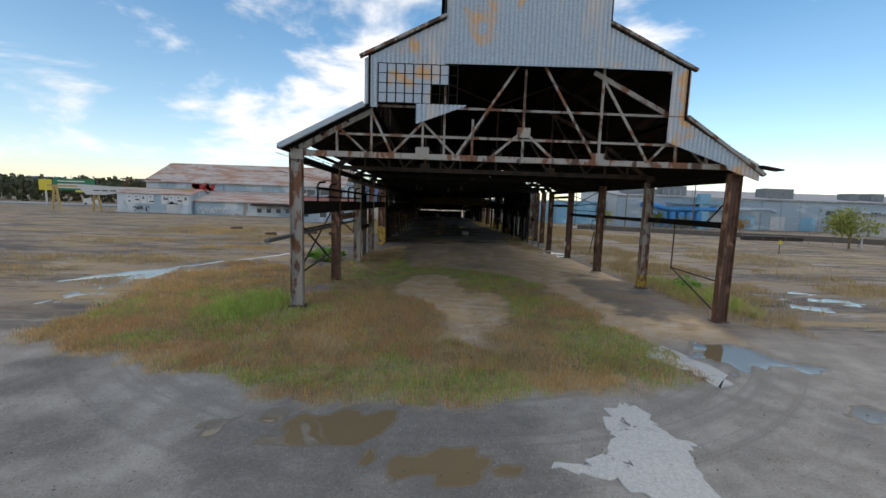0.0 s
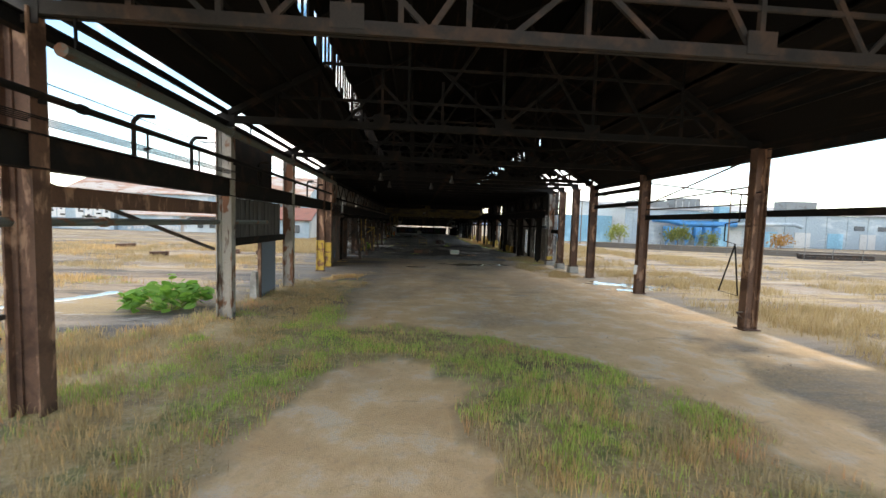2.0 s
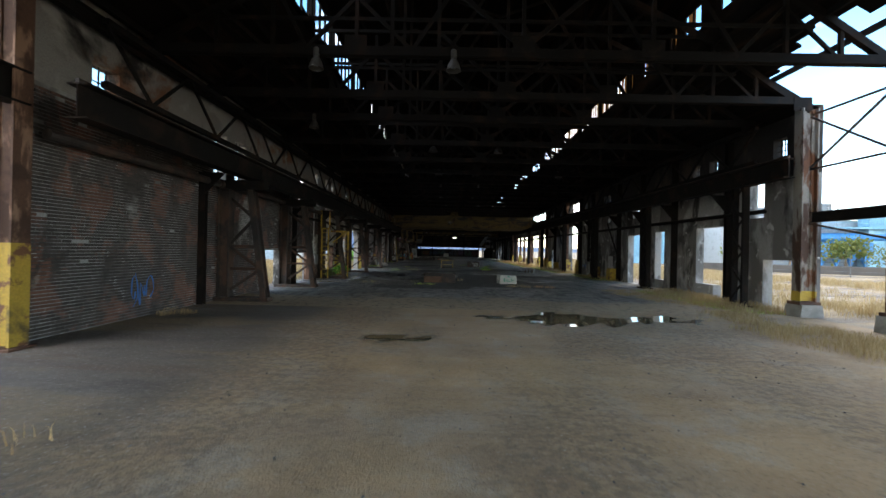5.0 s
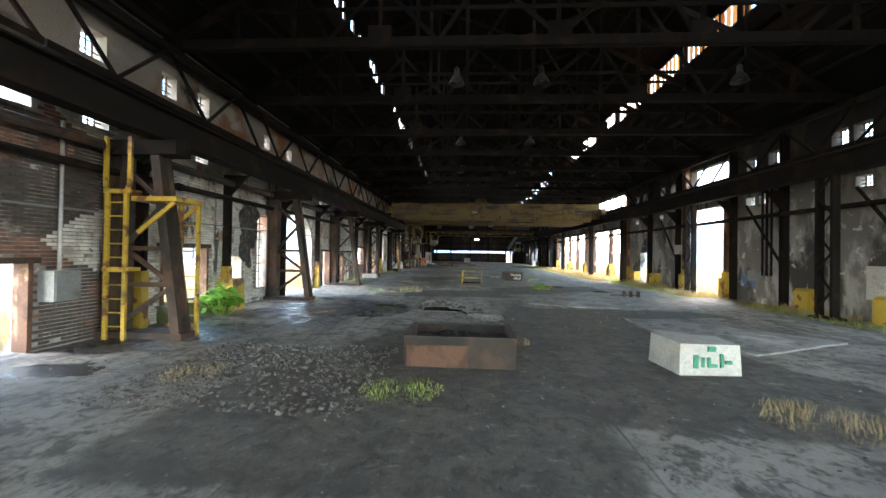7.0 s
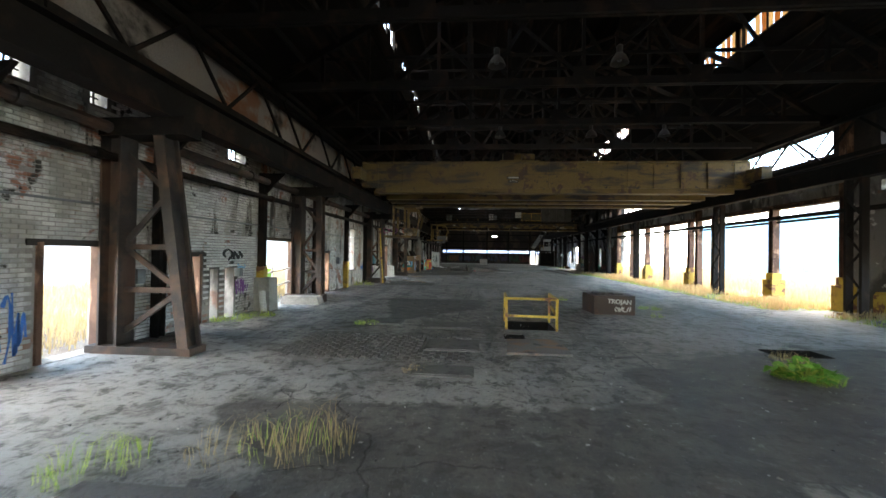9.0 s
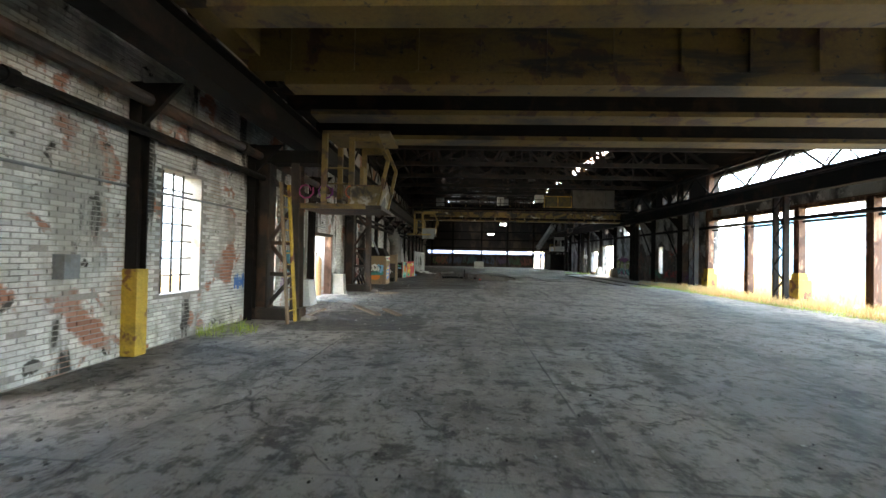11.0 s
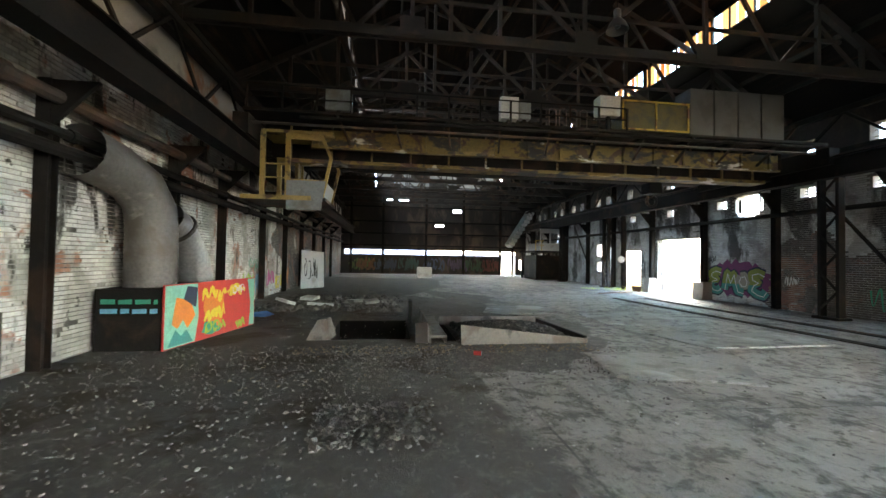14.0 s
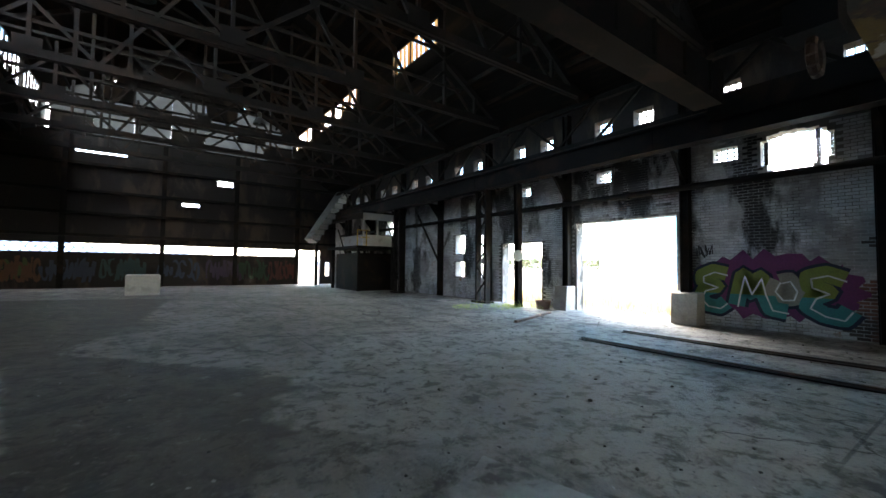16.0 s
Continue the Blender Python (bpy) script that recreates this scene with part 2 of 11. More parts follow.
def sheet(name, col, rust, rough=0.7, island=False):
    """Thin translucent glazing sheet, stained, that lets daylight glow through."""
    m = bpy.data.materials.new(name)
    m.use_nodes = True
    n, l = m.node_tree.nodes, m.node_tree.links
    out, old = n["Material Output"], n["Principled BSDF"]
    co = n.new("ShaderNodeTexCoord")
    t = n.new("ShaderNodeTexNoise")
    t.inputs["Scale"].default_value = 1.7
    t.inputs["Detail"].default_value = 7
    l.new(co.outputs["Object"], t.inputs["Vector"])
    mx = n.new("ShaderNodeMix")
    mx.data_type = "RGBA"
    mx.inputs["A"].default_value, mx.inputs["B"].default_value = (*col, 1), (*rust, 1)
    if island:
        ad = n.new("ShaderNodeMath")
        ad.operation = "MULTIPLY_ADD"
        ad.inputs[1].default_value, ad.inputs[2].default_value = 0.9, -0.42
        r = n.new("ShaderNodeMath")
        r.use_clamp = True
        l.new(n.new("ShaderNodeNewGeometry").outputs["Random Per Island"], ad.inputs[0])
        l.new(ad.outputs[0], r.inputs[0])
        l.new(t.outputs["Fac"], r.inputs[1])
        l.new(r.outputs[0], mx.inputs["Factor"])
    else:
        l.new(t.outputs["Fac"], mx.inputs["Factor"])
    tl = n.new("ShaderNodeBsdfTranslucent")
    l.new(mx.outputs["Result"], tl.inputs["Color"])
    l.new(mx.outputs["Result"], old.inputs["Base Color"])
    old.inputs["Roughness"].default_value = rough
    ms = n.new("ShaderNodeMixShader")
    ms.inputs[0].default_value = 0.25
    l.new(tl.outputs[0], ms.inputs[1])
    l.new(old.outputs[0], ms.inputs[2])
    l.new(ms.outputs[0], out.inputs["Surface"])
    return m


RUST, RUST_D, SOOT = (0.16, 0.065, 0.03), (0.07, 0.035, 0.022), (0.025, 0.023, 0.022)
m_steel = surf("rusted_steel", (0.055, 0.044, 0.038), [((0.095, 0.055, 0.038), 1.4, 0.45, 0.62), (SOOT, 0.9, 0.5, 0.68)], 0.75, 0.25, 0.35, 28, vary=0.15)
# sooty steel; its near-black colour also carries shade on inner trusses and pit linings
m_dark = surf("sooty_shaded_steel", (0.015, 0.0135, 0.0125), [((0.03, 0.019, 0.014), 1.1, 0.5, 0.65)], 0.8, 0.1, 0.3, 25, vary=0.15, spec=0.15)
# lighter copy for the farther trusses: light caught by the chords, put into colour
m_truss = surf("lit_truss_steel", (0.028, 0.025, 0.023), [((0.045, 0.03, 0.022), 1.3, 0.48, 0.64), (SOOT, 0.8, 0.5, 0.68)], 0.75, 0.15, 0.3, 25, spec=0.25)
m_peel = surf("peeling_paint_steel", (0.35, 0.32, 0.28), [(RUST, (2.2, 2.2, 0.9), 0.5, 0.58), (RUST_D, (1.6, 1.6, 0.5), 0.57, 0.64), (SOOT, 1.2, 0.62, 0.74)], 0.7, 0.15, 0.4, 26, vary=0.12)
m_rustcol = surf("rust_red_steel", (0.15, 0.078, 0.05), [((0.34, 0.2, 0.13), (3, 3, 0.8), 0.52, 0.62), (RUST_D, 1.3, 0.48, 0.62)], 0.8, 0.2, 0.4, 26, vary=0.15)
m_sheetpale = surf("yellowed_plastic_strip", (0.5, 0.43, 0.28), [((0.3, 0.24, 0.14), 2.0, 0.5, 0.65)], 0.6, 0, 0.1, 14)
m_tan0 = surf("tan_cylinder_paint", (0.38, 0.22, 0.09), [(RUST, 2.4, 0.52, 0.62)], 0.6, 0, 0.2, 20)
m_yellow = surf("worn_yellow_paint", (0.55, 0.36, 0.045), [(RUST, 2.2, 0.52, 0.6), (SOOT, 1.1, 0.55, 0.75)], 0.6, 0.0, 0.3, 22)
m_crane = surf("grimy_crane_yellow", (0.19, 0.128, 0.034), [(RUST_D, 1.6, 0.55, 0.62), (SOOT, (0.5, 0.5, 2.4), 0.46, 0.66), (SOOT, 5.0, 0.6, 0.68)], 0.6, 0.0, 0.3, 20)
m_cabyellow = surf("faded_cab_yellow", (0.36, 0.25, 0.08), [(RUST_D, 1.6, 0.57, 0.64), (SOOT, 2.0, 0.56, 0.7)], 0.6, 0.0, 0.2, 20)
m_corr = surf("blue_grey_cladding", (0.40, 0.47, 0.53), [((0.45, 0.42, 0.39), (0.7, 0.7, 0.18), 0.5, 0.66), ((0.55, 0.32, 0.15), (0.55, 0.55, 0.45), 0.57, 0.66)], 0.55, 0.15, 0.15, 14)
# one near-black colour for roof undersides, monitor sides and clerestory sheets
m_roofin = surf("near_black_roof_boards", (0.014, 0.012, 0.011), [((0.035, 0.022, 0.016), (3, 0.25, 0.8), 0.52, 0.68)], 0.95, 0.0, 0.3, 20, spec=0.08)
m_conc = surf("old_concrete", (0.36, 0.34, 0.31), [((0.2, 0.19, 0.17), 1.2, 0.48, 0.66), ((0.45, 0.43, 0.39), 0.7, 0.55, 0.7)], 0.85, 0, 0.5, 24)
m_brick = surf("whitewashed_brick", (0.72, 0.71, 0.68), [((0.33, 0.15, 0.10), (1.1, 1.1, 1.1), 0.56, 0.61), ((0.36, 0.345, 0.31), (1.1, 1.1, 0.5), 0.48, 0.6), ((0.04, 0.036, 0.031), (1.2, 1.2, 0.28), 0.55, 0.61), ((0.045, 0.04, 0.035), 3.2, 0.62, 0.68)], 0.85, 0, 0.5, 40, island=0.2)
m_mortar = surf("old_mortar", (0.36, 0.34, 0.31), [((0.28, 0.16, 0.12), 1.0, 0.55, 0.65), ((0.06, 0.055, 0.05), (0.9, 0.9, 0.3), 0.5, 0.64)], 0.9, 0, 0.5, 30)
m_plaster = surf("stained_wall_plaster", (0.44, 0.43, 0.41), [((0.17, 0.16, 0.15), (0.9, 0.9, 0.35), 0.44, 0.56), ((0.05, 0.047, 0.043), (0.6, 0.6, 0.3), 0.5, 0.6), ((0.5, 0.49, 0.47), 2.6, 0.6, 0.66), ((0.3, 0.16, 0.1), 1.0, 0.66, 0.72)], 0.88, 0, 0.5, 26)
m_glass = clear("dirty_glass")
m_orange = sheet("stained_glazing", (0.16, 0.085, 0.03), (0.075, 0.0165, 0.0025), island=True)
m_white = surf("grubby_white_paint", (0.6, 0.6, 0.58), [((0.33, 0.31, 0.28), 1.6, 0.55, 0.7)], 0.5, 0, 0.1, 20)
m_grey = surf("grey_enamel", (0.22, 0.24, 0.25), [((0.12, 0.11, 0.1), 1.4, 0.52, 0.68)], 0.5, 0.1, 0.15, 20)
m_bluegrey = surf("blue_grey_panel", (0.13, 0.17, 0.21), [((0.10, 0.12, 0.14), 0.9, 0.5, 0.7)], 0.7, 0.0, 0.1, 12)
m_timber = surf("weathered_timber", (0.24, 0.17, 0.11), [((0.1, 0.08, 0.06), (2, 2, 0.6), 0.5, 0.65)], 0.85, 0, 0.4, 30)
m_galv = surf("galvanised_sheet", (0.48, 0.49, 0.5), [((0.3, 0.29, 0.28), 1.3, 0.5, 0.7)], 0.4, 0.7, 0.1, 14)
m_pipe = surf("green_grey_pipe", (0.12, 0.135, 0.12), [(RUST, 1.6, 0.55, 0.65)], 0.65, 0.1, 0.2, 20)


def wall_plane(name, axis, a, b, u0, u1, z0, z1, holes, material, label, extra=None):
    """A wall with thickness from a to b on its axis, from u0 to u1 along the other, with openings (u, u, z, z) right through it."""
    us = sorted({u0, u1, *[u for h in holes for u in h[:2] if u0 < u < u1]})
    zs = sorted({z0, z1, *[z for h in holes for z in h[2:] if z0 < z < z1]})

    def solid(i, j):
        if not (0 <= i < len(us) - 1 and 0 <= j < len(zs) - 1):
            return False
        u, z = (us[i] + us[i + 1]) / 2, (zs[j] + zs[j + 1]) / 2
        return not any(h[0] < u < h[1] and h[2] < z < h[3] for h in holes)

    def at(w, u, z):
        return (w, u, z) if axis == "x" else (u, w, z)
    m = Mesh()
    for i in range(len(us) - 1):
        for j in range(len(zs) - 1):
            if not solid(i, j):
                continue
            p, q, r, s = us[i], us[i + 1], zs[j], zs[j + 1]
            for w in (a, b):
                m.quad(at(w, p, r), at(w, q, r), at(w, q, s), at(w, p, s))
            for di, dj, e in ((-1, 0, ((p, r), (p, s))), (1, 0, ((q, r), (q, s))), (0, -1, ((p, r), (q, r))), (0, 1, ((p, s), (q, s)))):
                if not solid(i + di, j + dj):
                    m.quad(at(a, *e[0]), at(b, *e[0]), at(b, *e[1]), at(a, *e[1]))
    me = m.data(name, material, fix=False)
    bm = bmesh.new()
    bm.from_mesh(me)
    bmesh.ops.remove_doubles(bm, verts=bm.verts, dist=1e-4)
    bmesh.ops.recalc_face_normals(bm, faces=bm.faces)
    bm.to_mesh(me)
    bm.free()
    return tagged(new(name, me), label, "wall", kind="structure")

# ---------------------------------------------------------------- plan of the hall
# The hall runs along +y. Column lines at x = XL and XR, open sheds up to y = 52 and 58, walls after that, end wall at YE.
XL, XR, XC = -5.3, 15.1, 4.9
WL, WR = -5.3, 15.4              # inner faces of the side walls
YF, YE, BAY = 19.9, 158.0, 7.4
CL, CR = -1.8, 11.85             # clerestory sides
ML, MR = 1.35, 8.3               # top monitor sides
Z_EL, Z_ER, Z_C0, Z_C1, Z_M0, Z_M1 = 7.3, 7.0, 9.2, 11.15, 12.85, 14.6
TRUSS_Y = [YF + BAY * k if k != 5 else 55.3 for k in range(19)]

# pits in the hall floor: x0, x1, y0, y1, depth
PITS = [(2.55, 3.75, 88.0, 89.2, 1.3), (2.38, 2.86, 86.84, 87.30, 0.5),
        (7.6, 8.6, 86.0, 86.6, 0.6), (-1.3, 0.5, 122.65, 125.1, 1.5), (1.28, 1.48, 122.4, 124.4, 1.0), (9.5, 10.3, 83.3, 84.0, 0.4)]


# the broken-in slab: outline of the hole
BROKEN = [(1.2, 75.05), (1.0, 76.6), (1.12, 77.9), (1.9, 78.1), (2.15, 77.5), (2.6, 77.35), (2.7, 76.6), (3.0, 76.45), (3.55, 75.4), (3.2, 75.15), (2.8, 75.25), (2.85, 74.75), (3.35, 74.45), (3.9, 74.3), (3.8, 73.65), (3.1, 73.45), (2.72, 74.4), (2.5, 74.95), (1.8, 75.15)]


def inside(x, y, outline):
    r = np.zeros(np.shape(x), bool)
    for (ax, ay), (bx, by) in zip(outline, outline[1:] + outline[:1]):
        hit = ((ay > y) != (by > y)) & (x < (bx - ax) * (y - ay) / (by - ay + 1e-9) + ax)
        r ^= hit
    return r


def soft_inside(x, y, outline, n=4, r=0.22):
    """How far inside an outline, 0 to 1, with a soft edge."""
    s = inside(x, y, outline).astype(float)
    for k in range(n):
        a = 2 * math.pi * k / n + 0.4
        s = s + inside(x + r * math.cos(a), y + r * math.sin(a), outline)
    return s / (n + 1)


def in_pit(x, y):
    r = np.zeros(np.shape(x), bool)
    for a, b, c, d, _ in PITS:
        r |= (x > a) & (x < b) & (y > c) & (y < d)
    return r | inside(x + 0.12 * (vnoise(x * 5, y * 5, 3) - 0.5), y + 0.12 * (vnoise(x * 5, y * 5, 4) - 0.5), BROKEN)


def grid_mesh(name, xs, ys, keep, height):
    """A sheet of quads over the grid lines xs, ys; keep and height take arrays of places."""
    gx, gy = np.meshgrid(xs, ys)
    gz = height(gx, gy)
    nx = len(xs)
    cx, cy = (gx[:-1, :-1] + gx[1:, 1:]) / 2, (gy[:-1, :-1] + gy[1:, 1:]) / 2
    ok = keep(cx, cy)
    j, i = np.nonzero(ok)
    k = j * nx + i
    faces = np.stack([k, k + 1, k + nx + 1, k + nx], 1)
    used = np.unique(faces)
    remap = np.full(gx.size, -1)
    remap[used] = np.arange(len(used))
    co = np.stack([gx, gy, gz], -1).reshape(-1, 3)[used]
    me = bpy.data.meshes.new(name)
    me.vertices.add(len(co))
    me.vertices.foreach_set("co", co.ravel())
    me.loops.add(faces.size)
    me.loops.foreach_set("vertex_index", remap[faces].ravel())
    me.polygons.add(len(faces))
    me.polygons.foreach_set("loop_start", np.arange(0, faces.size, 4))
    me.update(calc_edges=True)
    me.shade_smooth()
    return me, co


def lines(a, b, s, extra=()):
    v = list(np.arange(a, b + s * 0.5, s))
    v += [e for e in extra if a < e < b]
    return np.array(sorted(v))


# ---- outdoor ground: gravel road, mound of dry grass, bare dirt, puddles
MOUND = [(-13.3, 15.6), (-11.5, 15.1), (-7.6, 13.5), (-4.8, 12.8), (-4.1, 12.2), (-1.9, 11.8), (0.2, 11.6), (2.3, 11.4), (4.5, 12.2), (6.6, 12.6), (9.5, 15.6), (8.9, 17.6), (7.4, 20.1), (7.0, 24.8), (8.4, 26.9), (5.0, 32.1), (0.8, 34.5), (-0.7, 34.3), (-1.7, 37.2), (-1.1, 45.0), (-2.9, 48.2), (-4.4, 46), (-5.0, 40.0), (-6.0, 33.0), (-9.6, 32.7), (-16.7, 29.0), (-14.1, 20.2)]
STRIP = [(5.0, 25.6), (7.2, 26.4), (9.2, 24.0), (8.9, 19.8), (9.2, 17.1), (9.5, 13.5), (5.0, 12.5), (3.9, 16.6), (4.7, 19.1), (5.2, 22.5)]
BARE = [(-0.6, 22.8), (1.2, 20.4), (1.7, 17.6), (1.4, 15.8), (4.0, 15.4), (4.9, 18.6), (4.95, 22.6), (3.4, 24.9), (3.3, 25.7), (3.1, 28.0), (2.3, 30.4), (0.4, 30.9), (-0.8, 29.8), (-1.2, 26.7), (-1.4, 25.0)]
GREEN = [(-1.2, 26.7), (-3.0, 30.1), (-1.7, 32.8), (1.1, 34.0), (4.5, 32.4), (7.2, 29.5), (8.3, 27.3), (8.2, 26.4), (6.8, 25.9), (5.0, 25.3), (3.9, 24.9), (3.4, 24.9), (3.3, 25.7), (3.1, 28.0), (2.3, 30.4), (0.4, 30.9), (-0.8, 29.8)]


def zones(x, y):
    """How much of grass, dirt, puddle and dark ground there is at a place."""
    n1, n2, n3 = fbm(x / 5, y / 5, 1), fbm(x / 1.6, y / 1.6, 5), fbm(x / 11, y / 9, 9)
    n4 = fbm(x / 0.55, y / 0.4, 8, 3)
    edge = (n1 - 0.5) * 5 + (n2 - 0.5) * 1.6
    strip_g, strip_m = fbm(x / 17, y / 3.4, 15), fbm(x / 13, y / 2.6, 16)
    field = step(9.5, 12.5, np.abs(x - 5) + edge * 0.3) * step(17, 22, y + edge * 0.4)
    # the mound in front of the hall, and the bare patch on it
    wx, wy = x + (n2 - 0.5) * 1.8 + (n1 - 0.5) * 1.2, y + (fbm(x / 1.3, y / 1.3, 6) - 0.5) * 1.8
    mound_g = soft_inside(wx, wy, MOUND, 3, 0.3)
    # bare path down the middle and off to the right
    path = step(1.6, 0.2, np.abs(x - (7.5 - 0.02 * (y - 30) ** 2 * (y < 30) * 0.2)) - 2.2 - 0.17 * np.clip(y - 20, 0, 20) + edge * 0.3) * step(15, 18, y + edge * 0.2)
    bare = soft_inside(wx, wy, BARE, 3, 0.4)
    band = soft_inside(wx, wy, GREEN, 3, 0.4)
    dirt = np.clip(np.maximum(path, bare) * (1 - 0.9 * band), 0, 1)
    left_strip = step(1.2, -0.5, np.abs(x + 3.5) - 1.7 + edge * 0.5) * step(24, 28, y) * step(47, 42, y)
    in_hall = (x > -5) & (x < 15) & (y > 30)
    dirt = np.where(in_hall, np.maximum(dirt, step(-1.2, 0.4, x + 0.6 + edge * 0.4)), dirt)
    dirt = np.where((x > 4.0) & (x < 14.3) & (y > 15), np.maximum(dirt, step(15, 18.5, y + edge * 0.5) * step(14.3, 13.2, x + edge * 0.3)), dirt) * (1 - 0.85 * band)
    grass = np.clip(np.maximum(mound_g, left_strip) * (1 - dirt) + band * 0.9, 0, 1)
    strip = soft_inside(wx, wy, STRIP, 3, 0.4)
    dirt = dirt * (1 - 0.95 * strip)
    grass = np.maximum(grass, 0.8 * strip)
    muddy = step(1.25, 0.7, np.hypot((x - 12.4) / 1.9, (y - 25.5) / 5.6) + (n2 - 0.5) * 1.8)
    dirt = dirt * (1 - 0.9 * muddy)
    # fields on both sides
    far_l = step(-7, -9, x + edge * 0.6) * step(22, 28, y + edge) * step(0.49, 0.58, 0.75 * strip_g + 0.25 * n3 + 0.25 * (n2 - 0.5))
    track = step(2.2, 1.0, np.abs(x - 24 - 0.10 * (y - 40) - 3 * np.sin(y / 23)) - 0.8 + edge * 0.2)
    far_r = step(15.6, 17.2, x + edge * 0.4) * step(17, 26, y + edge) * (1 - track) * (0.08 + 0.92 * step(0.44, 0.56, 0.6 * strip_g + 0.4 * n3 + 0.3 * (n2 - 0.5)))
    grass = np.maximum(grass, np.maximum(far_l, far_r))
    grass = np.where((np.abs(x - 5) > 34) | (y > 95), np.maximum(grass, step(0.46, 0.56, strip_g) * 0.8), grass)
    grass *= np.where((x > -5) & (x < 15) & (y > 44), 0.12, 1)
    dirt = np.clip(dirt + 0.35 * step(-8, -12, x + edge * 0.5) * step(16, 24, y + edge) * (1 - grass) + 0.3 * step(15, 18, x) * step(20, 30, y) * (1 - grass), 0, 1)
    puddle = np.zeros(np.shape(x))
    for px, py, rx, ry in ((-1.5, 10.6, 2.1, 0.6), (0.9, 9.3, 1.6, 0.5), (12.4, 15.0, 1.8, 1.1), (-17.3, 27.6, 0.6, 5.6), (16.0, 45.2, 1.8, 1.2), (25.5, 25, 1.6, 1.0), (27.5, 27.2, 1.5, 0.5), (22.5, 23.2, 1.0, 0.5), (12.8, 11.4, 0.7, 0.4), (7.3, 56.6, 2.5, 0.55), (2.0, 53.6, 1.0, 0.3)):
        puddle = np.maximum(puddle, step(1.12, 0.9, np.hypot((x - px) / rx, (y - py) / ry) + (n2 - 0.5) * 3.2 + (n4 - 0.5) * 2.2))
    # the wet wheel track across the field
    tq = np.clip(((x + 20.5) * 0.51 + (y - 25.5) * 0.86) / 16.0, 0, 1)
    tw = np.hypot(x + 20.5 - 8.2 * tq, y - 25.5 - 13.8 * tq) + (n2 - 0.5) * 1.3
    grass = grass * step(0.9, 1.7, tw)
    puddle = np.maximum(puddle, 0.9 * step(0.62, 0.3, tw))
    pink = step(1.2, 0.7, np.hypot((x + 5.8) / 1.5, (y - 24.5) / 2.0) + (n2 - 0.5) * 1.6)
    grass = grass * (1 - 0.85 * pink)
    puddle = puddle * (1 - 0.6 * grass)
    dark = step(0.52, 0.62, n3 * 0.4 + n1 * 0.6) * (1 - grass) * (0.4 + 0.4 * step(-8, -12, x))
    dark = np.maximum(dark, 0.38 * step(15, 24, y) * step(11, 16, np.abs(x - 3)) * (1 - grass))
    # darker ground within the hall outline from about y 34 on
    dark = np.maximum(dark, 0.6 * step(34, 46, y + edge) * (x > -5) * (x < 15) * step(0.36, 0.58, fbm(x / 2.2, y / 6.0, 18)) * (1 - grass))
    dark = np.maximum(dark, 0.5 * muddy * (1 - grass))
    dark = np.maximum(dark, 0.85 * field * step(0.5, 0.6, strip_m) * (1 - 0.8 * grass))
    # half the dirt colour within the hall outline from about y 40 on
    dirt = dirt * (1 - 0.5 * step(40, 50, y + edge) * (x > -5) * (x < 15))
    return grass, dirt, puddle, dark, pink


def ground_z(x, y):
    g, d, p, k, _ = zones(x, y)
    bump = 0.05 * (fbm(x / 2.2, y / 2.2, 21) - 0.5) + 0.02 * (fbm(x / 0.5, y / 0.5, 22, 2) - 0.5)
    lift = 0.28 * step(1.0, 0.0, np.hypot((x + 1.5) / 9, (y - 19) / 6.5))
    z = lift + bump * (0.5 + g) + 0.05 * g - 0.035 * p
    z = z * step(58.0, 55.0, y + 1000 * ((x < WL - 0.15) | (x > WR + 0.15) | (y > YE)) * -1)
    return np.where((y > 58.1) & (x > WL - 0.15) & (x < WR + 0.15) & (y < YE), -0.08, z)


def hall_zone(x, y):
    return (x > WL - 0.1) & (x < WR + 0.1) & (y > 58.0) & (y < YE)


g_x = np.unique(np.round(np.concatenate([lines(-2500, -130, 200), lines(-130, -26, 6), lines(-26, 34, 0.3), lines(34, 130, 6), lines(130, 2500, 200), [WL - 0.1, WR + 0.1]]), 3))
g_y = np.unique(np.round(np.concatenate([lines(-400, -8, 30), lines(-8, 58, 0.3), lines(58, 170, 2.0), lines(170, 400, 10), lines(400, 4000, 200), [58.0, YE]]), 3))
g_me, g_co = grid_mesh("ground", g_x, g_y, lambda x, y: ~hall_zone(x, y), ground_z)
g_zone = zones(g_co[:, 0], g_co[:, 1])
for key, val in zip(("grass", "dirt", "puddle", "dark_ground", "pink"), g_zone):
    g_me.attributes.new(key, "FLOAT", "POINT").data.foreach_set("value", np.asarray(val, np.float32))


